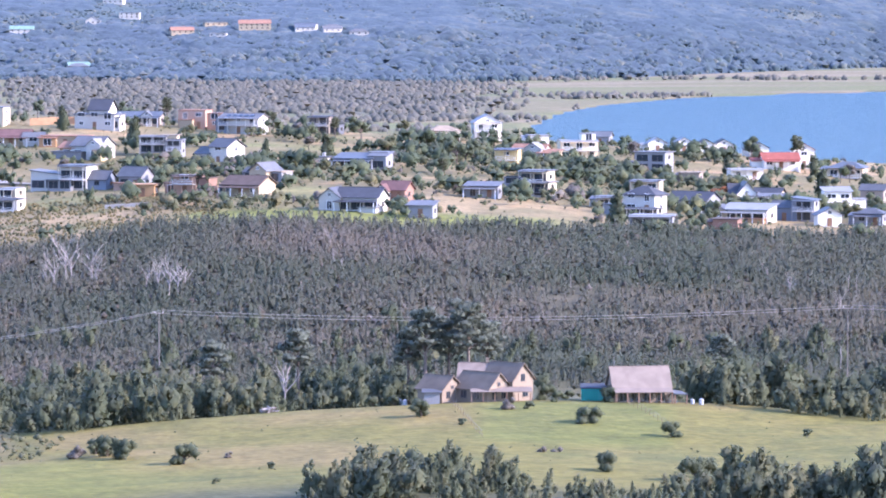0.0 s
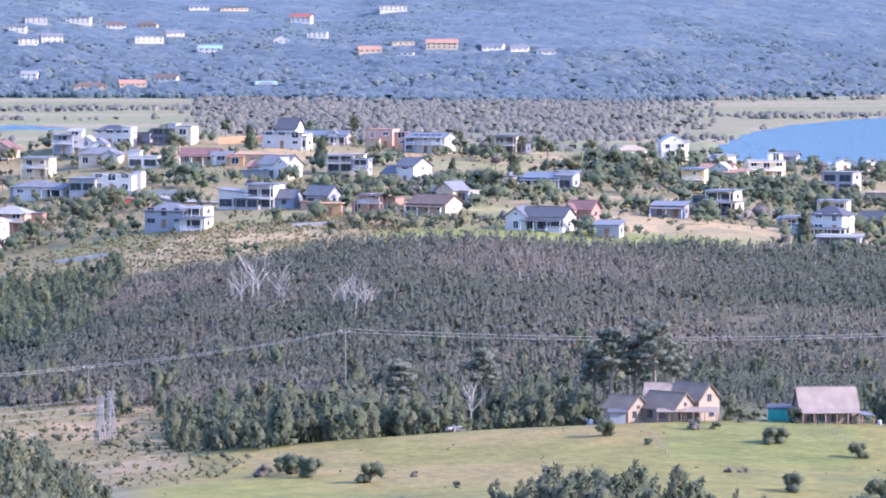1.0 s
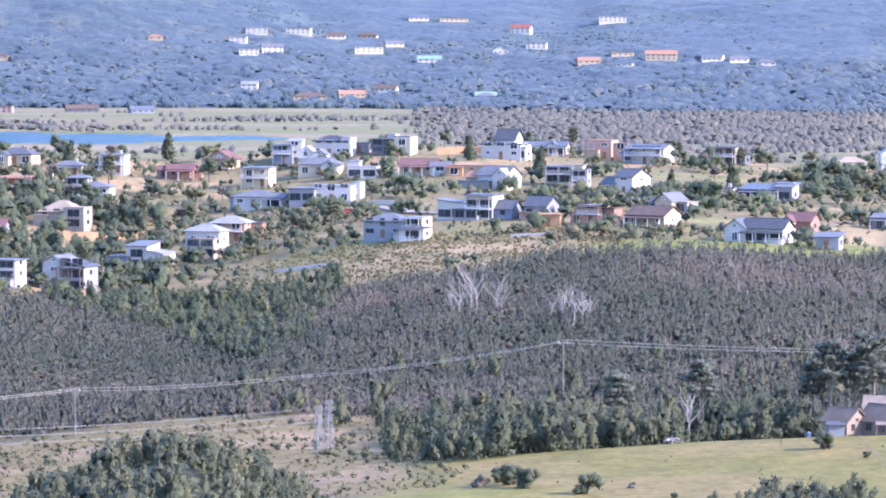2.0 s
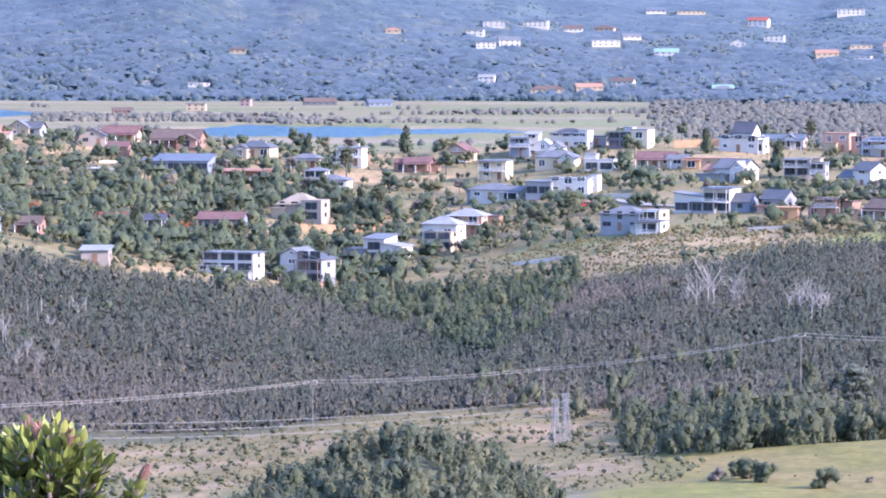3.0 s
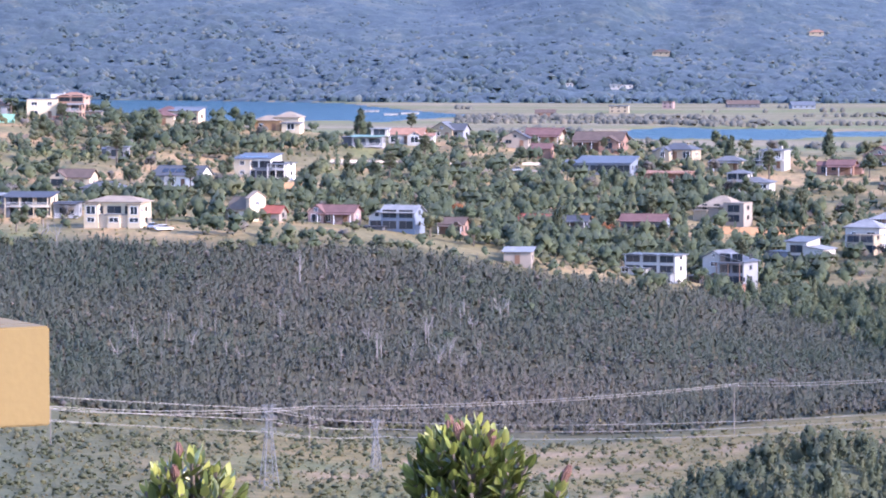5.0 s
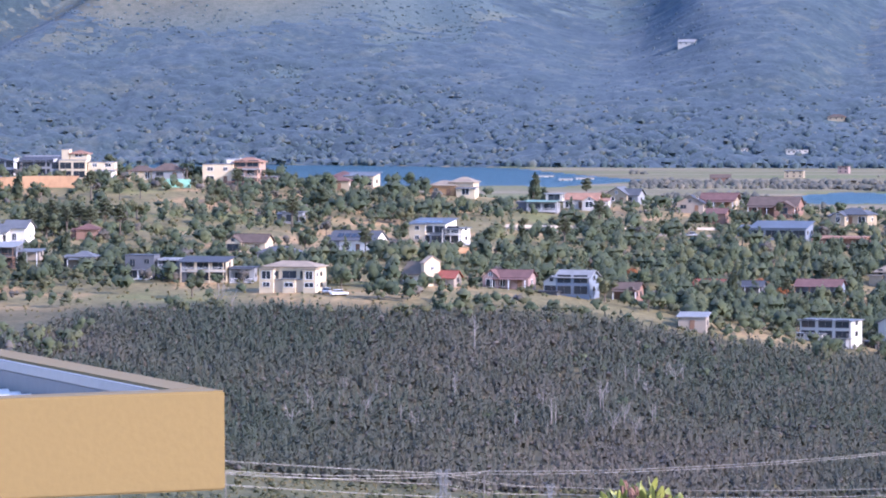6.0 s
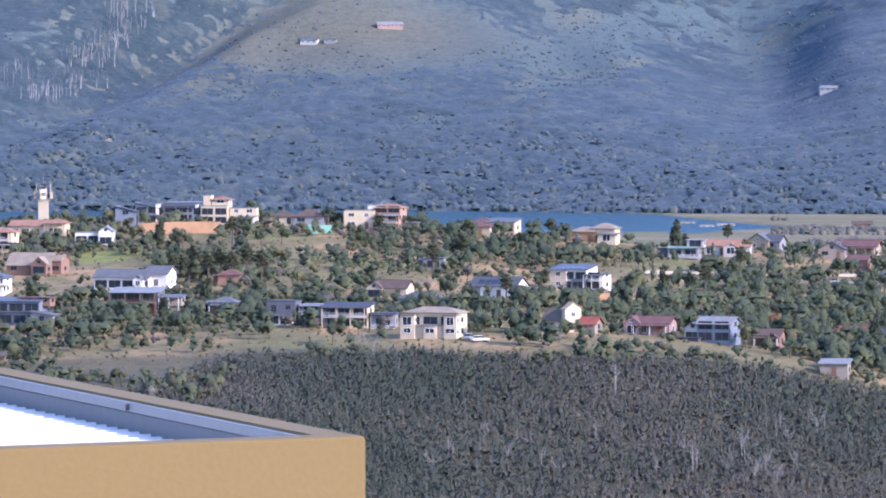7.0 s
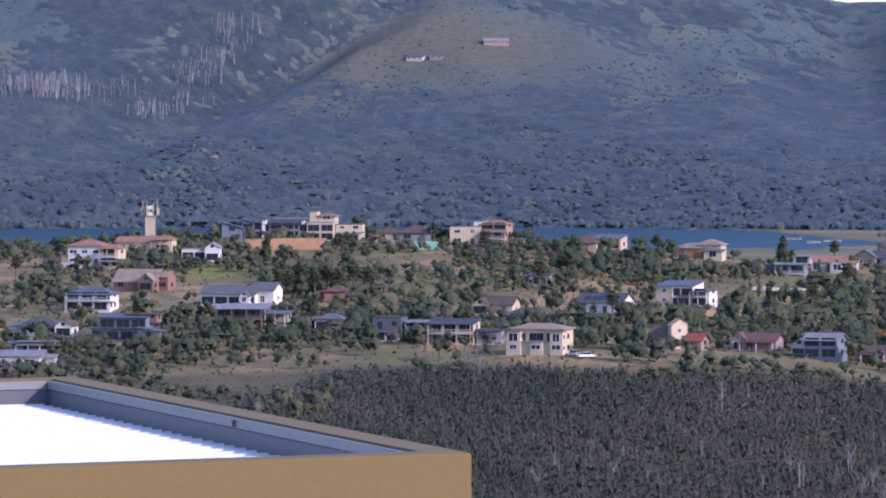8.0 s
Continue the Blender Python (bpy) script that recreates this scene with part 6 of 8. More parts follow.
GROVE_TREES = [bushy(RNG2, 1.0, w_, 80, 7, 0.085, 0.7) for w_ in (0.36, 0.42, 0.48)] + [conifer(RNG2, 1.0, 0.26, 90, 0.22)]
BELT_TREES = [bushy(RNG2, 1.0, w_, 150, 10, 0.075, 0.55) for w_ in (0.32, 0.36, 0.42)] + [conifer(RNG2, 1.0, w_, 150, 0.2) for w_ in (0.27, 0.31, 0.36)]


def thickets():
    """The tree belts round the pasture and on the knoll."""
    def belt(name, n, b0, b1, d0, d1, lo, hi, label, test, fill=0.66):
        xy = strew(RNG2, n, b0, b1, d0 - 6, d1)
        b, d = polar(xy[:, 0], xy[:, 1])
        n_ = fractal(xy[:, 0], xy[:, 1], 16, 2, 91)
        sel = test(b, d, n_) & clear_of(xy, 1.0, 14.0) & (RNG2.uniform(0, 1, len(b)) < fill + 1.0 * n_)
        xy, n_ = xy[sel], n_[sel]
        scatter(name, BELT_TREES, xy, (lo + (hi - lo) * RNG2.uniform(0, 1, len(xy)) ** 1.6) * (1 + 0.7 * n_), M_PINE2, label, "trees", RNG2, 0.3)

    belt("tree_belt", 1250, 1.0, 7.0, 700, 768, 2.0, 7.0, "dense green trees along the pasture's edge",
         lambda b, d, n: d > np.interp(b, [1, 3.4, 4.2, 5.5, 7.0], [690, 692, 705, 712, 716]) + 12 * n)
    belt("tree_belt", 900, 10.6, 14.3, 690, 745, 2.5, 8.5, "dense green trees beside the barn",
         lambda b, d, n: d > np.interp(b, [10.6, 11.2, 12.4, 14.3], [715, 700, 694, 694]) + 12 * n)
    belt("tree_belt", 1300, 5.2, 14.3, 552, 584, 1.6, 5.4, "dense green trees below the pasture",
         lambda b, d, n: (d < np.interp(b, [5.4, 6.0, 9, 10, 12.5, 14.3], [560, 574, 574, 566, 578, 572]) + 6 * n) & (d > 553), 0.8)
    belt("lower_wood", 1500, -1.0, 14.3, 748, 850, 2.0, 6.0, "green young trees along the foot of the pine hillside",
         lambda b, d, n: (n > 0.02) & (d > 752 + 22 * smooth(1.6, 0.4, b) + 40 * smooth(0.6, -1.0, b)), 0.35)
    belt("knoll_trees", 1500, -6.2, 0.6, 500, 640, 2.5, 6.0, "dark dense trees covering the knoll",
         lambda b, d, n: ((b + 2.0) / 2.3) ** 2 + ((d - 555) / 62) ** 2 < 1 + 0.15 * n, 0.95)


M_PINE2 = foliage("thicket_leaves", (0.074, 0.094, 0.056), (0.112, 0.130, 0.074), (0.175, 0.172, 0.094))


def tri_mesh(name, tris, material, tone):
    v = tris.reshape(-1, 6)
    return leaf_mesh_from(name, v[:, :3], v[:, 3:], material, np.full(len(v), tone))


def tree(kind, tall, rng, material, label):
    """A free-standing tree with trunk, limbs and a crown of leaf clumps; its base at the origin."""
    t = new({"pine": "pine_tree", "palm": "palm_tree", "cypress": "cypress_tree"}.get(kind, "garden_tree"))
    bm = bmesh.new()
    crown = []
    if kind == "palm":
        limb(bm, (0, 0, -0.3), (0.2, 0, tall), 0.28, 0.2, 6)
        for k in range(22):
            a, up = rng.uniform(0, 6.28), rng.uniform(-0.5, 0.9)
            for q in range(4):
                f0 = (q + 0.5) / 4
                p = np.array((0.2 + math.cos(a) * 2.4 * f0, math.sin(a) * 2.4 * f0, tall + 1.6 * up * f0 - 1.3 * f0 * f0))
                crown.append(clump(rng, 5, p, np.array((0.4, 0.4, 0.16)), 0.34))
    elif kind == "cypress":
        limb(bm, (0, 0, -0.3), (0, 0, tall * 0.6), 0.2, 0.08)
        crown.append(conifer(rng, tall, tall * 0.28, 420))
    elif kind == "pine":
        limb(bm, (0, 0, -0.4), (0.1 * tall * rng.normal() * 0.3, 0, tall * 0.86), 0.045 * tall * 0.7, 0.10)
        for k in range(26):
            a, f0 = k * 2.399, 0.52 + 0.40 * k / 26 + rng.uniform(-0.04, 0.04)
            r = tall * 0.21 * rng.uniform(0.35, 1.0) * math.sqrt(max(0.1, 1.0 - abs(f0 - 0.66) * 2.4))
            end = np.array((r * math.cos(a), r * math.sin(a), tall * (f0 + 0.07)))
            limb(bm, (0, 0, tall * (f0 - 0.05)), end, 0.10, 0.03, 4)
            q = rng.uniform(0.055, 0.09) * tall
            crown.append(clump(rng, 90, end, np.array((q, q, q * 0.5)), tall * 0.02))
        crown.append(clump(rng, 180, (0, 0, tall * 0.94), np.array((tall * 0.12, tall * 0.12, tall * 0.04)), tall * 0.022))
    elif kind == "bush":
        limb(bm, (0, 0, -0.3), (0, 0, tall * 0.35), 0.04 * tall, 0.02 * tall)
        for k in range(11):
            a, r = rng.uniform(0, 6.28), tall * rng.uniform(0.05, 0.36)
            end = np.array((r * math.cos(a) * 1.15, r * math.sin(a) * 1.15, tall * rng.uniform(0.08, 0.6)))
            limb(bm, (0, 0, tall * 0.15), end, 0.018 * tall, 0.006 * tall, 4)
            q = rng.uniform(0.2, 0.28) * tall
            crown.append(clump(rng, 110, end, np.array((q, q, q * 0.9)), tall * 0.028))
            crown.append(core(rng, end, np.array((q, q, q * 0.9)) * 0.9))
    else:
        limb(bm, (0, 0, -0.3), (0, 0, tall * 0.5), 0.035 * tall, 0.02 * tall)
        for k in range(9):
            a, f0 = rng.uniform(0, 6.28), rng.uniform(0.3, 0.5)
            r = tall * rng.uniform(0.12, 0.34)
            end = np.array((r * math.cos(a), r * math.sin(a), tall * rng.uniform(0.45, 0.86)))
            limb(bm, (0, 0, tall * f0), end, 0.018 * tall, 0.006 * tall, 4)
            q = rng.uniform(0.17, 0.25) * tall
            crown.append(clump(rng, 50, end, np.array((q, q, q * 0.8)), tall * 0.036))
            crown.append(core(rng, end, np.array((q, q, q * 0.8)) * 0.9))
    part("trunk", bm, M_BARK, t)
    c = new("crown", tri_mesh("crown", np.concatenate(crown), material, float(rng.uniform(0.2, 0.7))))
    c.parent = t
    tagged(t, label, "tree", group="trees")
    return t


def dead_tree(tall, rng):
    t = new("dead_tree")
    bm = bmesh.new()
    limb(bm, (0, 0, -0.3), (0.05 * tall, 0, tall * 0.5), 0.016 * tall, 0.010 * tall)
    part("trunk", bm, M_DEAD, t)
    for k in range(7):
        bm = bmesh.new()
        a, f0 = rng.uniform(0, 6.28), rng.uniform(0.25, 0.5)
        s = np.array((0.05 * tall * f0 * 2, 0, tall * f0))
        m = s + np.array((math.cos(a) * 0.16, math.sin(a) * 0.16, rng.uniform(0.15, 0.3))) * tall
        limb(bm, s, m, 0.009 * tall, 0.006 * tall, 4)
        for q in range(3):
            e = m + np.array((math.cos(a + rng.normal() * 0.7) * 0.14, math.sin(a + rng.normal() * 0.7) * 0.14, rng.uniform(0.05, 0.26))) * tall
            limb(bm, m, e, 0.0055 * tall, 0.002 * tall, 3)
        part("branch", bm, M_DEAD, t)
    tagged(t, "bleached leafless dead tree standing among dark pines", "dead tree", group="dead trees")
    return t


def dead_trunk(tall, rng):
    t = new("dead_tree")
    bm = bmesh.new()
    knee = np.array((0.04 * tall, 0.02 * tall, tall * 0.5))
    limb(bm, (0, 0, -0.3), knee, 0.022 * tall, 0.016 * tall)
    limb(bm, knee, (-0.02 * tall, 0, tall), 0.016 * tall, 0.004 * tall)
    part("trunk", bm, M_DEAD, t)
    for k in range(5):
        bm = bmesh.new()
        a, f0 = k * 2.4, rng.uniform(0.35, 0.85)
        s = np.array((0.03 * tall, 0.01 * tall, tall * f0))
        m = s + np.array((math.cos(a) * 0.09, math.sin(a) * 0.09, rng.uniform(0.1, 0.2))) * tall
        limb(bm, s, m, 0.009 * tall, 0.005 * tall, 4)
        limb(bm, m, m + np.array((math.cos(a + 0.6) * 0.05, math.sin(a + 0.6) * 0.05, 0.12)) * tall, 0.005 * tall, 0.002 * tall, 3)
        part("branch", bm, M_DEAD, t)
    tagged(t, "slim bleached dead trunk standing among dark pines", "dead tree", group="dead trees")
    return t


def stand(ob, x, y, k=1.0, turn=0.0, sink=0.0):
    """A copy of a plant on the ground at a place, scaled by k."""
    return copy_thing(ob, pose(x, y, height(x, y) - sink, 0, 0, turn) @ Matrix.Diagonal((k, k, k, 1)))


def stand_at(ob, b, d, k=1.0, turn=0.0):
    return stand(ob, *place(b, d), k, turn)


def garden_trees():
    rng = np.random.default_rng(5)
    kinds = [tree("broad", 6.5, rng, M_BROAD, "leafy dark green garden tree beside the houses"),
             tree("broad", 6.0, rng, M_SCRUB, "olive green garden tree beside the houses"),
             tree("broad", 7.0, rng, M_PINE2, "dense dark green tree beside the houses"),
             tree("pine", 9.0, rng, M_PINE2, "tall spreading pine tree among the houses"),
             tree("cypress", 8.0, rng, M_PINE2, "dark pointed cypress tree among the houses"),
             tree("palm", 5.5, rng, M_BROAD, "palm tree with drooping green fronds"),
             tree("broad", 5.0, rng, M_RUSSET, "garden tree with russet orange leaves"),
             tree("broad", 5.0, rng, M_BROWN, "leafless brownish garden tree")]
    homes = ((-3.5, 1150), (-6.5, 1120), (-9.0, 1180), (-14.5, 1180), (-3.3, 1320), (-13.0, 1330), (-5.32, 1128), (-4.9, 1120))
    for ob, (b, d) in zip(kinds, homes):
        x, y = place(b, d)
        ob.matrix_basis = pose(x, y, height(x, y))
    for b, d in ((-5.2, 1125), (-4.95, 1118), (10.9, 1130), (11.05, 1140), (-7.0, 1120)):
        stand_at(kinds[6], b, d, rng.uniform(0.7, 1.0), b * 40)
    for b, d in ((-15.1, 1172), (-14.95, 1166), (-14.8, 1176), (-14.62, 1168), (-14.45, 1174), (-14.3, 1170), (-14.1, 1178), (-13.9, 1172)):
        stand_at(kinds[3], b, d, rng.uniform(0.9, 1.15), b * 70)
    for b, d in ((-12.2, 1335), (-12.05, 1338), (-11.9, 1330), (2.5, 1320), (2.7, 1322), (4.0, 1080), (-2.4, 1120)):
        stand_at(kinds[5], b, d, rng.uniform(0.8, 1.1), b * 90)
    pts = strew(rng, 900, -19.5, 14.2, 1012, 1370)
    b, d = polar(pts[:, 0], pts[:, 1])
    n = fractal(pts[:, 0], pts[:, 1], 60, 2, 15)
    ok = clear_of(pts, 0.8, 6.0) & (rng.uniform(0, 1, len(b)) < 0.34 + 0.30 * smooth(-1, -3, b) + 0.5 * n)
    ok &= ~((b > -0.8) & (b < 9) & (d < 1060))
    for x, y in pts[ok][:285]:
        k = int(rng.choice([0, 0, 1, 1, 2, 2, 2, 3, 4, 7]))
        stand(kinds[k], x, y, rng.uniform(0.6, 1.15), rng.uniform(0, 360))


def farm_trees():
    rng = np.random.default_rng(11)
    big = tree("pine", 16.5, rng, M_OLD_PINE, "tall old pine tree behind the farmhouse")
    x, y = place(6.98, 722)
    big.matrix_basis = pose(x, y, height(x, y))
    for b, d, k in ((7.3, 728, 0.9), (7.56, 722, 1.05), (7.82, 728, 0.85), (6.75, 730, 0.8), (4.1, 728, 0.78), (5.25, 726, 0.86), (11.0, 745, 0.75)):
        stand_at(big, b, d, k, b * 130)
    bush = tree("bush", 3.9, rng, M_PINE2, "rounded dark green bush on the pasture")
    x, y = place(2.85, 640)
    bush.matrix_basis = pose(x, y, height(x, y))
    for b, d, k in ((6.92, 674, 1.06), (7.48, 663, 0.42), (9.12, 666, 0.94), (9.26, 667, 0.89), (10.32, 654, 0.87), (9.46, 702, 0.94), (8.61, 708, 1.00), (8.76, 700, 0.71), (8.91, 714, 0.56), (3.70, 628, 1.13), (2.67, 646, 1.17), (2.89, 640, 1.11), (2.51, 652, 0.87), (9.43, 602, 0.99), (10.65, 590, 1.20), (10.84, 594, 1.02), (6.57, 705, 0.66), (3.51, 720, 0.96), (3.66, 720, 0.79), (6.27, 705, 0.66), (4.88, 614, 0.38), (4.12, 586, 0.32), (12.16, 660, 0.47), (11.25, 636, 0.35), (10.81, 599, 0.70), (8.38, 684, 0.48)):
        stand(bush, *place(b, d), k, b * 77, 0.1)
    dry = tree("bush", 3.0, rng, M_BROWN, "leafless brown shrub on the pasture")
    x, y = place(2.25, 645)
    dry.matrix_basis = pose(x, y, height(x, y))
    stand(dry, *place(8.55, 629), 0.8, 20, 0.8)
    stand(dry, *place(8.75, 630), 0.8, 75, 0.9)
    stand(dry, *place(8.1, 683), 0.95, 60, 0.0)
    stand(dry, *place(4.3, 634), 0.5, 60, 0.05)
    wood = dead_tree(5.5, rng)
    x, y = place(1.84, 908)
    wood.matrix_basis = pose(x, y, height(x, y)) @ Matrix.Diagonal((1.3, 1.3, 1.3, 1))
    tag = ((1.95, 911, 1.4), (2.12, 917, 1.7), (2.2, 915, 1.5), (2.49, 907, 1.6), (2.55, 905, 1.2), (3.2, 896, 1.0), (3.35, 893, 1.2), (3.5, 888, 1.5), (3.62, 890, 1.3), (3.72, 895, 1.0), 
           (-12.57, 990, 1.0), (-12.4, 992, 0.8), (-10.6, 880, 0.9), (-8.2, 900, 0.8), (-7.4, 905, 1.0), (-7.1, 890, 0.9), (-6.8, 915, 0.8), (-9.9, 870, 0.8), (-10.9, 900, 0.7), (5.7, 950, 0.8),
           (6.3, 930, 0.6), (11.9, 900, 0.9), (12.6, 880, 0.9), (5.05, 722, 1.5), (9.7, 925, 0.7), (-6.4, 935, 0.9), (-11.6, 860, 0.9), (-7.6, 885, 0.9), (-7.25, 880, 1.0), (-6.95, 878, 0.8))
    for b, d, k in tag:
        stand_at(wood, b, d, k, b * 210)
    slim = dead_trunk(6.0, rng)
    x, y = place(-9.4, 905)
    slim.matrix_basis = pose(x, y, height(x, y))
    for b, d, k in ((-9.12, 953, 1.5), (-8.77, 970, 0.8), (-8.08, 884, 1.2), (-8.02, 880, 1.1), (-7.08, 928, 0.9), (-6.90, 932, 0.9), (-6.53, 940, 0.7), (-6.31, 940, 0.8), (-6.95, 919, 0.9), (-10.46, 895, 0.9), (-10.27, 899, 0.7), (-11.38, 878, 1), (-11.32, 877, 0.8), (-10.96, 886, 0.7), (-10.81, 868, 0.8), (-10.12, 874, 0.9), (-8.58, 877, 0.9), (-7.41, 903, 1), (-7.37, 901, 0.9), (-6.72, 894, 0.8), (-6.68, 897, 0.7), (-11.00, 866, 0.7), (10.21, 935, 0.6), (11.09, 909, 0.7), (11.13, 914, 0.6), (11.55, 924, 0.8), (11.61, 919, 0.7), (12.69, 908, 0.8), (12.80, 905, 0.8), (12.35, 816, 1.0), (12.59, 813, 1.0), (13.03, 867, 0.8), (5.73, 916, 0.9), (5.85, 914, 0.6), (6.81, 927, 0.6), (5.31, 884, 0.6), (8.95, 901, 0.6)):
        stand_at(slim, b, d, k, b * 170)


def far_snags():
    """Rows of grey burnt trunks high on the far hill."""
    rng = np.random.default_rng(3)
    tris = []
    for k in range(7):
        x, y, h = rng.normal() * 0.5, rng.normal() * 0.5, rng.uniform(0.6, 1.0)
        lean = rng.normal() * 0.05
        tris.append([(x - 0.02, y, 0), (x + 0.02, y, 0), (x + lean, y, h)])
        for q in range(3):
            z = h * rng.uniform(0.4, 0.8)
            tris.append([(x, y, z), (x + 0.012, y, z - 0.04), (x + rng.normal() * 0.1, y + rng.normal() * 0.1, z + 0.2)])
    b = np.concatenate([rng.uniform(-19.2, -17.1, 60), rng.uniform(-16.9, -15.5, 34)])
    d = np.where(b < -17.0, 4415 + rng.normal(size=94) * 14, 4335 + (b + 17.2) * 155 + rng.normal(size=94) * 11)
    xy = np.stack([d * np.sin(np.radians(b)), d * np.cos(np.radians(b))], -1)
    tpl = np.array(tris, float)
    tpl = np.concatenate([tpl, np.broadcast_to(unit(np.array((0.5, -0.7, 0.3))), tpl.shape)], -1)
    scatter("burnt_trunks", [tpl], xy, rng.uniform(12, 24, 94), M_SNAG, "grey burnt tree trunks standing on the far hill", "dead trees", rng, 0.5)


M_SNAG = foliage("weathered_grey_wood", (0.30, 0.29, 0.29), (0.38, 0.37, 0.37), (0.46, 0.44, 0.43))
pine_hill()
far_bush()
far_snags()
ridge_scrub()
valley_scrub()
canopy()
house_planting()
tussocks()
dry_grass()



# ---- the farmstead on the pasture ----
def block(parent, x, y, w, d, wall_h, roof, wall, tin, turn=0.0, rise=None, over=0.4, base=-1.5):
    m = pose(x, y, 0, 0, 0, turn)
    bm = bmesh.new()
    wall_mesh(bm, roof, w, d, wall_h, base, rise)
    bmesh.ops.transform(bm, matrix=m, verts=bm.verts)
    part("wall", bm, wall_mat(wall), parent)
    bm = bmesh.new()
    roof_mesh(bm, roof, w, d, wall_h, over, rise)
    bmesh.ops.transform(bm, matrix=m, verts=bm.verts)
    part("roof", bm, roof_mat(tin), parent)


def posts(parent, x0, x1, y, top, n, material):
    for k in range(n):
        px = x0 + (x1 - x0) * k / (n - 1)
        bm = bmesh.new()
        box(bm, px - 0.09, px + 0.09, y - 0.09, y + 0.09, -1.0, top)
        part("post", bm, material, parent)


def farm():
    bx, by = place(7.72, 704)
    h = new("farmhouse")
    h.matrix_basis = pose(bx, by, height(bx, by) + 0.1, 0, 0, -7.7)
    tagged(h, "tan plastered farmhouse with grey gabled roofs and a veranda", "house")
    FOOT.append((bx, by, 10))
    block(h, 1.2, 5.6, 9.0, 5.6, 3.5, "gable", "clay", "shingle", -6, 2.3)
    block(h, 4.7, 3.0, 6.4, 5.4, 3.6, "gable", "clay", "slate", -40, 2.5)
    block(h, 0.3, 0.0, 7.4, 5.6, 2.4, "gable", "clay", "slate", -40, 2.4)
    block(h, -6.7, 0.8, 5.4, 5.2, 2.2, "gable", "clay", "slate", -40, 2.0)
    block(h, -8.0, -3.2, 2.6, 2.2, 1.8, "mono", "grey", "grey", 0)
    bm = bmesh.new()
    slab(bm, [(-1.6, -5.6, 2.1), (8.6, -5.0, 2.1), (8.6, -1.4, 2.55), (3.4, -1.6, 2.55), (-1.6, -3.4, 2.4)], 0.12)
    part("veranda_roof", bm, roof_mat("shingle"), h)
    posts(h, -1.4, 8.3, -5.0, 1.9, 6, M_TIMBER)

    def on_end(u, v, along, across, z, w, hh, turn):
        c, s_ = math.cos(math.radians(-40)), math.sin(math.radians(-40))
        add_window(h, u + along * c - across * s_, v + along * s_ + across * c, z, w, hh, turn - 40, True)

    for u, v, along, across, z, w, hh, turn in ((4.7, 3.0, 3.2, 0.0, 3.2, 1.1, 1.3, 90), (4.7, 3.0, 3.2, 0.6, 0.6, 1.4, 1.5, 90), (0.3, 0.0, 3.7, 0.0, 2.7, 0.7, 0.7, 90),
                                                (0.3, 0.0, 3.7, -1.2, 0.5, 1.2, 1.5, 90), (0.3, 0.0, 3.7, 1.2, 0.5, 1.2, 1.5, 90), (0.3, 0.0, -1.6, -2.8, 0.6, 1.3, 1.4, 0), (0.3, 0.0, 1.2, -2.8, 0.6, 1.3, 1.4, 0),
                                                (-6.7, 0.8, 2.7, 0.0, 2.1, 0.7, 0.6, 90), (-6.7, 0.8, 2.7, -1.0, 0.6, 1.0, 1.2, 90), (-6.7, 0.8, -0.6, -2.6, 0.6, 1.2, 1.2, 0)):
        on_end(u, v, along, across, z, w, hh, turn)
    bm = bmesh.new()
    box(bm, 1.0, 1.5, 5.4, 5.9, 5.0, 6.6)
    box(bm, 0.94, 1.56, 5.34, 5.96, 6.604, 6.7)
    part("chimney", bm, wall_mat("clay"), h)

    bx, by = place(9.88, 706)
    n = new("barn_house")
    n.matrix_basis = pose(bx, by, height(bx, by) + 0.1, 0, 0, -9.9 + 10)
    tagged(n, "tan barn house with steep pale roof and deep veranda", "house")
    FOOT.append((bx, by, 8))
    block(n, 0, 0.5, 9.4, 6.6, 2.7, "gable", "clay", "shingle", 0, 3.0)
    bm = bmesh.new()
    slab(bm, [(-4.9, -5.2, 2.0), (4.9, -5.2, 2.0), (4.9, -2.85, 2.62), (-4.9, -2.85, 2.62)], 0.1)
    part("veranda_roof", bm, roof_mat("shingle"), n)
    bm = bmesh.new()
    slab(bm, [(4.94, -5.0, 1.7), (7.4, -5.0, 1.5), (7.4, 1.0, 1.5), (4.94, 1.0, 1.9)], 0.1)
    part("lean_to_roof", bm, roof_mat("grey"), n)
    posts(n, -4.7, 4.7, -5.05, 1.9, 6, M_TIMBER)
    posts(n, 5.2, 7.2, -4.8, 1.45, 2, M_TIMBER)
    for x in (-3.2, -1.2, 1.0, 3.2):
        add_window(n, x, -2.8, 0.3, 1.3, 1.7, 0, True)
    add_window(n, 4.7, 0.5, 3.1, 0.9, 1.0, 90, True)
    bm = bmesh.new()
    limb(bm, (-4.2, 0.5, 5.4), (-4.2, 0.5, 7.4), 0.06, 0.05, 6)
    part("flue", bm, M_STEEL, n)

    bx, by = place(9.40, 709)
    s = new("shed")
    s.matrix_basis = pose(bx, by, height(bx, by), 0, 0, -9.2)
    tagged(s, "low teal green sheet metal shed beside trees", "shed")
    FOOT.append((bx, by, 4))
    block(s, 0, 0, 7.6, 3.6, 2.2, "mono", "teal", "dark", 0, 0.4, 0.15, -0.6)
    bm = bmesh.new()
    for k in range(3):
        box(bm, -1.0 + 0.7 * k, -0.35 + 0.7 * k, -1.87, -1.79, 0.05, 1.9)
    part("door", bm, plain("shed_door_green", (0.03, 0.26, 0.21), 0.6), s)

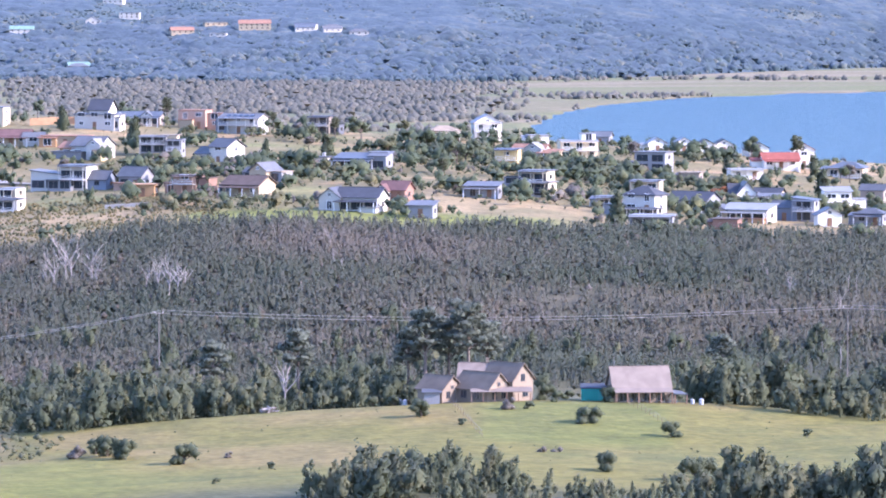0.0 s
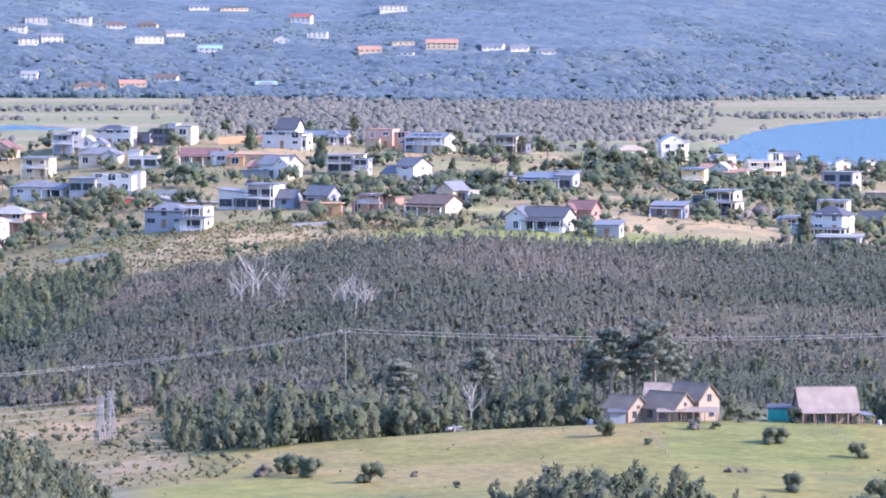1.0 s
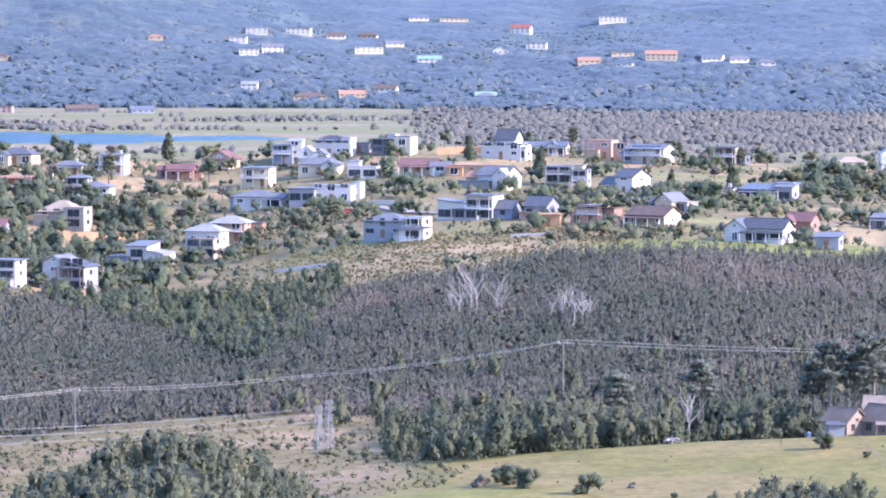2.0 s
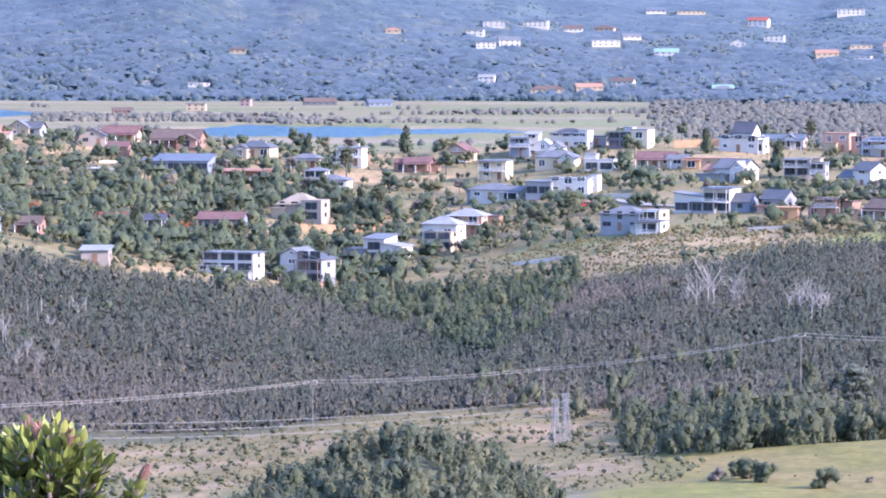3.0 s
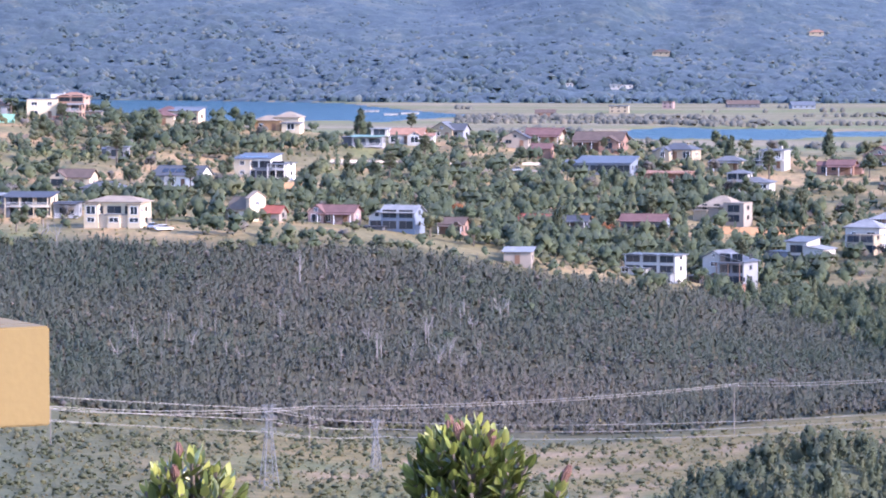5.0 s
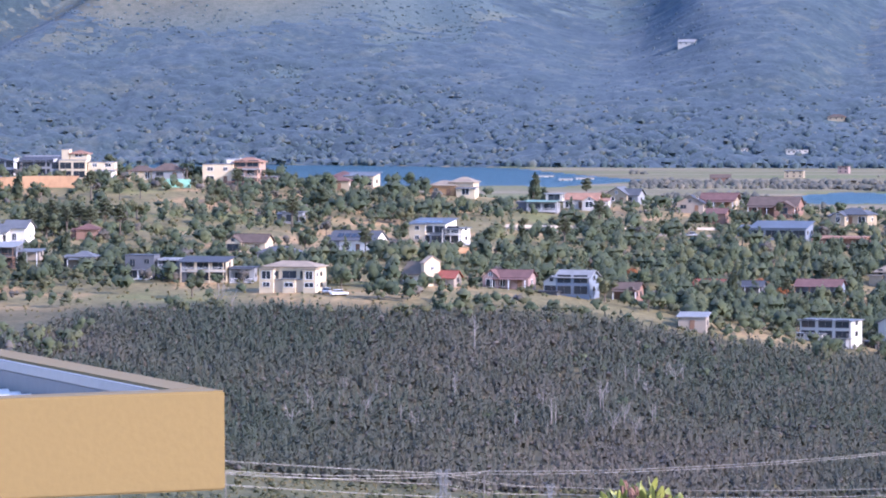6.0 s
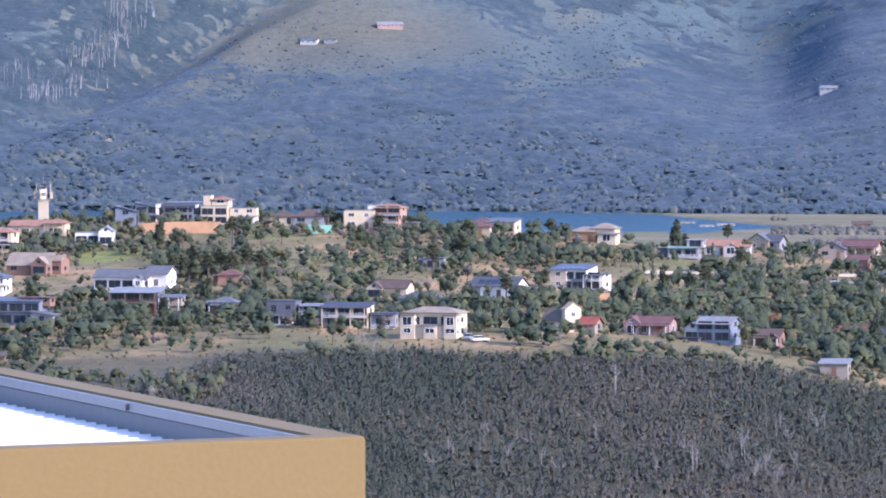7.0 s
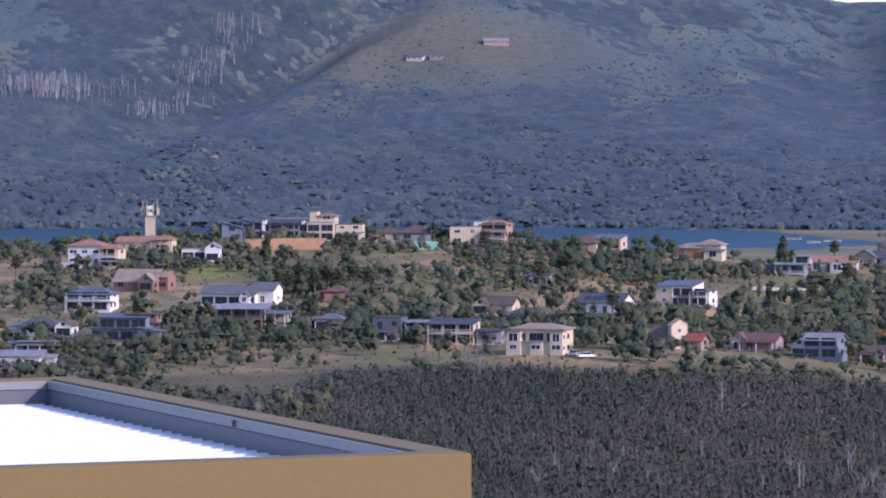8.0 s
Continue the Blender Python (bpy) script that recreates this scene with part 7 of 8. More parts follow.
    for b, d, size in ((6.62, 706, 0.7), (6.7, 704, 0.55), (10.72, 702, 0.6), (10.6, 703, 0.5)):
        x, y = place(b, d)
        bm = bmesh.new()
        limb(bm, (0, 0, -0.2), (0, 0, 1.5 * size), 0.7 * size, 0.7 * size, 16)
        limb(bm, (0, 0, 1.5 * size), (0, 0, 1.75 * size), 0.7 * size, 0.15 * size, 16)
        t = part("water_tank", bm, plain("tank_plastic", (0.32, 0.33, 0.34), 0.5))
        t.matrix_basis = pose(x, y, height(x, y))
        tagged(t, "pale grey plastic water tank beside the farm buildings", "tank")
    # a pile of felled bleached logs
    rng = random.Random(3)
    x, y = place(4.86, 700)
    pile = new("log_pile")
    pile.matrix_basis = pose(x, y, height(x, y))
    tagged(pile, "heap of bleached felled logs on dry grass", "logs")
    for k in range(9):
        bm = bmesh.new()
        a, l = rng.uniform(-0.5, 0.5) + (1.57 if k % 4 == 0 else 0), rng.uniform(0.9, 1.9)
        limb(bm, (-l * math.cos(a), -l * math.sin(a), 0.1 + 0.09 * k), (l * math.cos(a), l * math.sin(a), 0.15 + 0.11 * k), 0.14, 0.07, 7)
        part("log", bm, M_DEAD, pile)
    # stock fence across the pasture
    for (b0, d0), (b1, d1) in (((7.75, 646), (7.35, 690)), ((10.35, 660), (9.75, 694))):
        f = new("fence")
        tagged(f, "thin wire stock fence with timber posts on pasture", "fence")
        prev = None
        for k in range(12):
            q = k / 11
            x, y = place(b0 + (b1 - b0) * q, d0 + (d1 - d0) * q)
            z = height(x, y)
            bm = bmesh.new()
            limb(bm, (x, y, z - 0.3), (x, y, z + 1.0), 0.035, 0.03, 5)
            part("post", bm, M_TIMBER, f)
            if prev:
                bm = bmesh.new()
                for hz in (0.45, 0.8, 1.08):
                    limb(bm, (prev[0], prev[1], prev[2] + hz), (x, y, z + hz), 0.012, 0.012, 3)
                part("wire", bm, M_STEEL, f)
            prev = (x, y, z)


# ---- power lines ----
def beam(bm, a, b, r):
    limb(bm, a, b, r, r, 4)


def pylon(b, d, top_z, turn):
    """A waisted lattice tower with three cross-arm levels."""
    x, y = place(b, d)
    g = height(x, y) - 0.3
    tall = top_z - g
    p = new("pylon")
    p.matrix_basis = pose(x, y, g, 0, 0, -b + turn)
    tagged(p, "galvanised steel lattice transmission tower", "pylon", group="transmission towers")

    def half(f):
        return tall * (0.095 - 0.068 * min(f / 0.72, 1.0)) + (0.012 * tall if f > 0.86 else 0)

    levels = [k / 10 for k in range(11)]
    for sx in (-1, 1):
        for sy in (-1, 1):
            bm = bmesh.new()
            rings = [[bm.verts.new((sx * half(f) + px, sy * half(f) + py, f * tall)) for px, py in ((-0.05, -0.05), (0.05, -0.05), (0.05, 0.05), (-0.05, 0.05))] for f in levels]
            for p0, p1 in zip(rings, rings[1:]):
                for q in range(4):
                    bm.faces.new((p0[q], p0[(q + 1) % 4], p1[(q + 1) % 4], p1[q]))
            part("leg", bm, M_STEEL, p)
    bm = bmesh.new()
    for a, c in zip(levels, levels[1:]):
        ha, hc = half(a), half(c)
        for s in (-1, 1):
            beam(bm, (-ha, s * ha, a * tall), (hc, s * hc, c * tall), 0.028)
            beam(bm, (ha, s * ha, a * tall), (-hc, s * hc, c * tall), 0.028)
            beam(bm, (s * ha, -ha, a * tall), (s * hc, hc, c * tall), 0.028)
            beam(bm, (s * ha, ha, a * tall), (s * hc, -hc, c * tall), 0.028)
            beam(bm, (-ha, s * ha, a * tall), (ha, s * ha, a * tall), 0.025)
    part("bracing", bm, M_STEEL, p)["kind"] = "stuff"
    for f in (0.72, 0.86, 0.99):
        bm = bmesh.new()
        r = tall * 0.085
        for s in (-1, 1):
            beam(bm, (s * half(f), 0, f * tall), (s * r, 0, f * tall), 0.05)
            beam(bm, (s * half(f), 0, f * tall - 0.5), (s * r, 0, f * tall), 0.035)
            limb(bm, (s * r, 0, f * tall), (s * r, 0, f * tall - 0.7), 0.07, 0.07, 6)
        part("cross_arm", bm, M_STEEL, p)
    return p, x, y, g, tall


def wire(a, b, sag, r=0.027, name="power_cable"):
    bm = bmesh.new()
    a, b = Vector(a), Vector(b)
    n = 24
    rings = []
    for k in range(n + 1):
        p = a.lerp(b, k / n) - Vector((0, 0, 4 * sag * (k / n) * (1 - k / n)))
        rings.append([bm.verts.new(p + Vector((0, r * math.cos(q * 2.094), r * math.sin(q * 2.094)))) for q in range(3)])
    for p, q in zip(rings, rings[1:]):
        for k in range(3):
            bm.faces.new((p[k], p[(k + 1) % 3], q[(k + 1) % 3], q[k]))
    ob = part(name, bm, M_CABLE)
    tagged(ob, "thin sagging aluminium power cable over the valley", "cable", group="power cables")


M_CABLE = plain("weathered_cable", (0.38, 0.36, 0.33), 0.9)


M_POLE = plain("weathered_pole_timber", (0.17, 0.15, 0.13), 0.9)


def power_lines():
    def line_point(b, d, z):
        x, y = place(b, d)
        return x, y, z

    # timber poles, two conductors
    poles = [(19, 770, 30.0), (12.69, 790, 26.2), (3.37, 790, 25.2), (-0.11, 800, 17.8), (-3.24, 800, 15.4), (-9.0, 780, 10.5), (-12.5, 740, 15.5), (-20, 720, 24.0)]
    tops = []
    for b, d, z in poles:
        x, y, _ = line_point(b, d, z)
        g = height(x, y)
        z = max(z, g + 7.0)
        p = new("utility_pole")
        tagged(p, "slim timber utility pole with a short cross-arm", "pole", group="utility poles")
        bm = bmesh.new()
        limb(bm, (x, y, g - 0.5), (x, y, z + 0.3), 0.11, 0.08, 8)
        part("shaft", bm, M_POLE, p)
        bm = bmesh.new()
        box(bm, x - 0.9, x + 0.9, y - 0.07, y + 0.07, z - 0.1, z + 0.06)
        part("cross_arm", bm, M_POLE, p)
        for s in (-0.8, 0.8):
            bm = bmesh.new()
            limb(bm, (x + s, y, z + 0.06), (x + s, y, z + 0.32), 0.07, 0.05, 6)
            part("insulator", bm, M_FRAME, p)
        tops.append((x, y, z + 0.3))
    for a, b in zip(tops, tops[1:]):
        span = math.dist(a, b)
        for s in (-0.8, 0.8):
            wire((a[0] + s, a[1], a[2] + s * 0.35), (b[0] + s, b[1], b[2] + s * 0.35), span * 0.014, 0.036)
    # lattice towers
    made = [pylon(*q) for q in ((-9.55, 700, 21.6, 20), (-8.1, 735, 15.6, 20), (0.05, 735, 18.6, 35), (0.19, 742, 18.9, 35))]
    heads = [(x, y, g, tall) for _, x, y, g, tall in made]
    off = (*place(-24, 640), 34.0, 14.0)
    for a, b in ((off, heads[0]), (heads[0], heads[1]), (heads[1], heads[2])):
        for f in (0.68, 0.82, 0.95):
            for s in (-1, 1):
                pa, pb = (a[0] + s * 1.2, a[1], a[2] + f * a[3]), (b[0] + s * 1.2, b[1], b[2] + f * b[3])
                wire(pa, pb, math.dist(pa, pb) * 0.016, 0.019)


# ---- walls, banks and cars on the ridge ----
def retaining_wall(b0, d0, b1, d1, tall, material, label):
    bm = bmesh.new()
    n = 10
    for k in range(n):
        q0, q1 = k / n, (k + 1) / n
        (xa, ya), (xb, yb) = place(b0 + (b1 - b0) * q0, d0 + (d1 - d0) * q0), place(b0 + (b1 - b0) * q1, d0 + (d1 - d0) * q1)
        za, zb = height(xa, ya), height(xb, yb)
        va = [bm.verts.new(v) for v in ((xa, ya, za - 1), (xb, yb, zb - 1), (xb, yb, zb + tall), (xa, ya, za + tall),
                                        (xa, ya + 0.3, za - 1), (xb, yb + 0.3, zb - 1), (xb, yb + 0.3, zb + tall), (xa, ya + 0.3, za + tall))]
        for f in ((0, 1, 2, 3), (5, 4, 7, 6), (3, 2, 6, 7), (0, 3, 7, 4), (1, 5, 6, 2)):
            bm.faces.new([va[i] for i in f])
    w = part("retaining_wall", bm, material)
    tagged(w, label, "wall", group="garden walls")


def lane(points, width, label):
    """A narrow road that follows the ground between places given by bearing and distance."""
    bm = bmesh.new()
    rows = []
    for (b0, d0), (b1, d1) in zip(points, points[1:]):
        for k in range(12):
            q = k / 12
            rows.append(place(b0 + (b1 - b0) * q, d0 + (d1 - d0) * q))
    rows.append(place(*points[-1]))
    verts = []
    for k, (x, y) in enumerate(rows):
        (xa, ya), (xb, yb) = rows[max(0, k - 1)], rows[min(len(rows) - 1, k + 1)]
        t = Vector((xb - xa, yb - ya, 0)).normalized()
        side = Vector((-t.y, t.x, 0)) * width / 2
        zs = [height(x + side.x * f, y + side.y * f) for f in (-1, 0, 1)]
        z = max(zs) + 0.12
        verts.append([bm.verts.new((x + side.x * f, y + side.y * f, z + dz)) for f, dz in ((-1, 0), (1, 0), (1, -1.6), (-1, -1.6))])
    for p, q in zip(verts, verts[1:]):
        for k in range(4):
            bm.faces.new((p[k], p[(k + 1) % 4], q[(k + 1) % 4], q[k]))
    tagged(part("road", bm, plain("worn_pale_road", (0.21, 0.19, 0.165), 0.95, spread=0.2, scale=0.2, grain=2)), label, "road", kind="structure")


def car(x, y, turn, paint, label):
    c = new("car")
    c.matrix_basis = pose(x, y, height(x, y) + 0.05, 0, 0, turn)
    tagged(c, label, "car", group="parked cars")
    bm = bmesh.new()
    prof = [(-2.1, 0.35), (2.1, 0.35), (2.15, 0.75), (1.2, 0.9), (-1.9, 0.95), (-2.15, 0.8)]
    a = [bm.verts.new((p, -0.85, q)) for p, q in prof]
    b = [bm.verts.new((p, 0.85, q)) for p, q in prof]
    bm.faces.new(a)
    bm.faces.new(b[::-1])
    for k in range(6):
        bm.faces.new((a[k], b[k], b[(k + 1) % 6], a[(k + 1) % 6]))
    bmesh.ops.bevel(bm, geom=bm.edges[:], offset=0.06, segments=1, affect="EDGES")
    part("body", bm, paint, c)
    bm = bmesh.new()
    prof = [(-1.7, 0.93), (1.1, 0.9), (0.5, 1.42), (-1.3, 1.45)]
    a = [bm.verts.new((p, -0.74, q)) for p, q in prof]
    b = [bm.verts.new((p, 0.74, q)) for p, q in prof]
    bm.faces.new(a)
    bm.faces.new(b[::-1])
    for k in range(4):
        bm.faces.new((a[k], b[k], b[(k + 1) % 4], a[(k + 1) % 4]))
    part("cabin", bm, M_GLASS, c)
    bm = bmesh.new()
    box(bm, -1.28, 0.48, -0.72, 0.72, 1.43, 1.50)
    part("roof_panel", bm, paint, c)
    for px in (-1.35, 1.35):
        for py in (-0.86, 0.7):
            bm = bmesh.new()
            limb(bm, (px, py, 0.3), (px, py + 0.16, 0.3), 0.31, 0.31, 12)
            part("wheel", bm, M_TYRE, c)


M_TYRE = plain("tyre_rubber", (0.03, 0.03, 0.03), 0.9)


def ridge_details():
    orange, pale = M_EARTH, plain("pale_boundary_wall", (0.42, 0.37, 0.31), 0.9)
    for b0, d0, b1, d1, h, m, text in ((-15.51, 1304, -14.45, 1306, 3.6, orange, "orange ochre plastered retaining wall below houses"),
                                       (-9.8, 1150, -9.08, 1158, 1.7, orange, "orange earth retaining wall below a house"),
                                       (1.65, 1319, 2.3, 1323, 2.2, orange, "orange plastered garden wall"),
                                       (-3.47, 1154, -2.02, 1164, 1.9, orange, "orange earth bank behind houses"),
                                       (-0.26, 1199, 1.08, 1176, 1.2, pale, "pale concrete boundary wall along the road"),
                                       (-8.81, 1262, -5.76, 1290, 0.8, pale, "long pale wall along the ridge road"),
                                       (-0.55, 1056, 0.16, 1048, 0.9, pale, "low pale garden wall on the slope"),
                                       (-13.33, 1312, -12.95, 1314, 2.6, plain("green_court_fence", (0.16, 0.34, 0.26), 0.8), "green mesh tennis court screen"),
                                       (2.65, 1056, 3.26, 1053, 0.9, pale, "low pale retaining wall on the slope")):
        retaining_wall(b0, d0, b1, d1, h, m, text)
    white, red, grey = plain("car_paint_white", (0.75, 0.75, 0.75), 0.25), plain("car_paint_red", (0.45, 0.04, 0.03), 0.25), plain("car_paint_silver", (0.45, 0.46, 0.48), 0.25, 0.5)
    for b, d, t, p, text in ((-10.95, 1012, 20, white, "white parked car on dry grass"), (-11.1, 1016, 70, grey, "silver parked car on dry grass"),
                             (-4.6, 1098, 10, white, "white parked car beside a house"), (-7.3, 1262, 5, white, "white parked car on the road"), (-6.2, 1264, 185, grey, "silver parked car on the road"),
                             (0.5, 1165, 15, red, "red parked car on the road"), (-2.2, 1126, 5, red, "red parked car beside the bank"),
                             (-15.7, 1150, 0, grey, "silver parked car beside a house"), (2.2, 1185, 12, white, "white parked car on the road")):
        x, y = place(b, d)
        car(x, y, t - b, p, text)
    lane([(0.9, 1172), (1.35, 1150), (2.05, 1140)], 6.0, "pale concrete road climbing past houses")
    lane([(-8.7, 1258), (-7.2, 1262), (-5.6, 1272)], 5.0, "pale tarred road along the ridge")
    # communications tower on the crest
    d = 1330
    b = -16.83
    x, y = place(b, d)
    g = height(x, y)
    t = new("communications_tower")
    t.matrix_basis = pose(x, y, g, 0, 0, -b)
    tagged(t, "square concrete tower crowned with aerials", "tower")
    bm = bmesh.new()
    box(bm, -1.6, 1.6, -1.6, 1.6, -1, 9.404)
    box(bm, -1.9, 1.9, -1.9, 1.9, 9.4, 9.8)
    part("shaft", bm, wall_mat("cream"), t)
    bm = bmesh.new()
    for z in (10.0, 12.0, 14.0):
        box(bm, -2.2, 2.2, -2.2, 2.2, z - 0.12, z + 0.004)
    for sx in (-2.0, 2.0):
        for sy in (-2.0, 2.0):
            limb(bm, (sx, sy, 9.8), (sx, sy, 15.2), 0.12, 0.1, 6)
    part("equipment_cage", bm, M_STEEL, t)
    bm = bmesh.new()
    box(bm, -1.2, 1.2, -1.2, 1.2, 9.804, 13.2)
    part("equipment_cabin", bm, wall_mat("chalk"), t)
    rng = random.Random(4)
    for k in range(10):
        a = k * 0.63
        px_, py_, z = 2.7 * math.cos(a), 2.7 * math.sin(a), rng.choice([10.2, 11.4, 12.4])
        bm = bmesh.new()
        limb(bm, (px_, py_, z - 0.4), (px_, py_, z + 2.6 + rng.uniform(0, 2.0)), 0.1, 0.07, 5)
        part("aerial", bm, M_STEEL, t)
        bm = bmesh.new()
        box(bm, px_ - 0.24, px_ + 0.24, py_ - 0.34, py_ - 0.1, z, z + 2.1)
        part("antenna_panel", bm, wall_mat("sand"), t)
    bm = bmesh.new()
    limb(bm, (0, 0, 13.2), (0, 0, 17.6), 0.14, 0.06, 6)
    part("mast", bm, M_STEEL, t)


# ---- the neighbour's flat roof below the viewpoint ----
def flat_roof_building():
    u, v = Vector((-0.554, 0.8327, 0)), Vector((-0.8327, -0.554, 0))     # along the flank, along the front
    bx, by = ROOF_CORNER
    n = new("flat_roofed_building")
    m = Matrix(((v.x, u.x, 0, bx), (v.y, u.y, 0, by), (0, 0, 1, ROOF_TOP), (0, 0, 0, 1)))
    n.matrix_basis = m
    tagged(n, "flat-roofed modern building with tan parapet and white sheet roof", "building")
    tan = plain("tan_fascia_render", (0.168, 0.111, 0.031), 0.75, spread=0.05, scale=0.7, grain=30, relief=0.004)
    L, D, wdt, drop = 9.0, 6.9, 0.20, 0.47

    def bar(name, x0, x1, y0, y1, z0, z1, mat, bev=0.008):
        bm = bmesh.new()
        box(bm, x0, x1, y0, y1, z0, z1)
        bmesh.ops.bevel(bm, geom=bm.edges[:], offset=bev, segments=2, affect="EDGES")
        return part(name, bm, mat, n)

    bar("fascia", 0, L, 0, wdt, -drop, 0, tan)
    bar("fascia", 0, wdt, wdt + 0.002, D - wdt - 0.002, -drop, 0, tan)
    bar("fascia", 0, L, D - wdt, D, -drop, 0, tan)
    bar("fascia", L - wdt, L, wdt + 0.002, D - wdt - 0.002, -drop, 0, tan)
    lining = plain("grey_parapet_flashing", (0.10, 0.105, 0.115), 0.6, spread=0.1)
    strip = plain("pale_cap_flashing", (0.20, 0.20, 0.20), 0.5, spread=0.06)
    bar("flashing", wdt + 0.002, wdt + 0.03, wdt + 0.03, D - wdt - 0.03, -0.24, -0.066, lining, 0.003)
    bar("flashing", wdt + 0.03, L - wdt, D - wdt - 0.03, D - wdt - 0.002, -0.24, -0.066, lining, 0.003)
    bar("flashing", wdt + 0.03, L - wdt, wdt + 0.002, wdt + 0.03, -0.24, -0.066, lining, 0.003)
    bar("cap_flashing", wdt + 0.002, wdt + 0.034, wdt + 0.036, D - wdt - 0.036, -0.062, -0.012, strip, 0.003)
    bar("cap_flashing", wdt + 0.036, L - wdt, D - wdt - 0.034, D - wdt - 0.002, -0.062, -0.012, strip, 0.003)
    bar("bracket", wdt + 0.035, wdt + 0.05, 2.9, 2.92, -0.055, -0.02, M_FRAME_DARK, 0.002)
    # ribbed roof sheet: ribs run along the front
    bm = bmesh.new()
    y, prof = wdt + 0.04, []
    while y < D - wdt - 0.05:
        prof += [(y, -0.185), (y + 0.10, -0.185), (y + 0.125, -0.15), (y + 0.155, -0.15), (y + 0.18, -0.185)]
        y += 0.19
    a = [bm.verts.new((wdt + 0.06, p, q)) for p, q in prof]
    c = [bm.verts.new((L - wdt - 0.04, p, q)) for p, q in prof]
    for k in range(len(prof) - 1):
        bm.faces.new((a[k], a[k + 1], c[k + 1], c[k]))
    sheet = part("roof_sheet", bm, plain("white_roof_sheet", (0.66, 0.63, 0.58), 0.4, spread=0.04, scale=1.5, grain=12, relief=0.002), n)
    sm = sheet.modifiers.new("thickness", "SOLIDIFY")
    sm.thickness = 0.01
    bar("soffit", 0.02, L - 0.02, 0.02, D - 0.02, -drop + 0.01, -0.26, plain("soffit_board", (0.6, 0.58, 0.54), 0.8), 0.003)
    wallm = wall_mat("tan")
    bar("wall", 3.6, L - 0.3, 0.5, D - 0.4, -5.2, -drop + 0.006, wallm, 0.01)
    bar("post", 2.9, 3.1, 5.6, 5.8, -5.2, -drop + 0.006, wallm, 0.01)
    return n


ROOF_CORNER, ROOF_TOP = (-4.33, 19.53), 86.48


# ---- sugarbush shrubs in front of the viewpoint ----
def leaf_mesh(length, width, curl, material):
    """One thick spoon-shaped leaf along +z, folded at the midrib."""
    bm = bmesh.new()
    rows = []
    for k in range(6):
        f = k / 5
        w = width * (0.10 + math.sin(math.pi * min(1.0, f ** 0.85)) ** 0.8) * 0.52
        y = curl * f * f
        rows.append([bm.verts.new((-w, y + 0.18 * w, f * length)), bm.verts.new((0, y - 0.10 * w, f * length)), bm.verts.new((w, y + 0.18 * w, f * length))])
    for a, b in zip(rows, rows[1:]):
        for k in (0, 1):
            bm.faces.new((a[k], a[k + 1], b[k + 1], b[k]))
    me = bpy.data.meshes.new("leaf")
    for f in bm.faces:
        f.smooth = True
    bm.to_mesh(me)
    bm.free()
    me.materials.append(material)
    return me


def sugarbush_leaf(name, c1, c2):
    m, nt, bsdf = nodes_of(name)
    oi = nt.nodes.new("ShaderNodeObjectInfo")
    geo = nt.nodes.new("ShaderNodeNewGeometry")
    add = nt.nodes.new("ShaderNodeMath")
    add.operation = "ADD"
    nt.links.new(oi.outputs["Random"], add.inputs[0])
    nt.links.new(geo.outputs["Random Per Island"], add.inputs[1])
    fr = nt.nodes.new("ShaderNodeMath")
    fr.operation = "FRACT"
    nt.links.new(add.outputs[0], fr.inputs[0])
    col = ramp(nt, fr.outputs[0], [(0.0, c1), (0.6, c2), (1.0, shade(c2, 1.3))])
    col = mix(nt, 0.3, col, ramp(nt, noise_out(nt, 30, 3), [(0.3, shade(c1, 0.8)), (0.7, c2)]))
    nt.links.new(col, bsdf.inputs["Base Color"])
    bsdf.inputs["Roughness"].default_value = 0.3
    tr, ms = nt.nodes.new("ShaderNodeBsdfTranslucent"), nt.nodes.new("ShaderNodeMixShader")
    nt.links.new(col, tr.inputs[0])
    ms.inputs[0].default_value = 0.09
    nt.links.new(bsdf.outputs[0], ms.inputs[1])
    nt.links.new(tr.outputs[0], ms.inputs[2])
    nt.links.new(ms.outputs[0], nt.nodes["Material Output"].inputs[0])
    return m


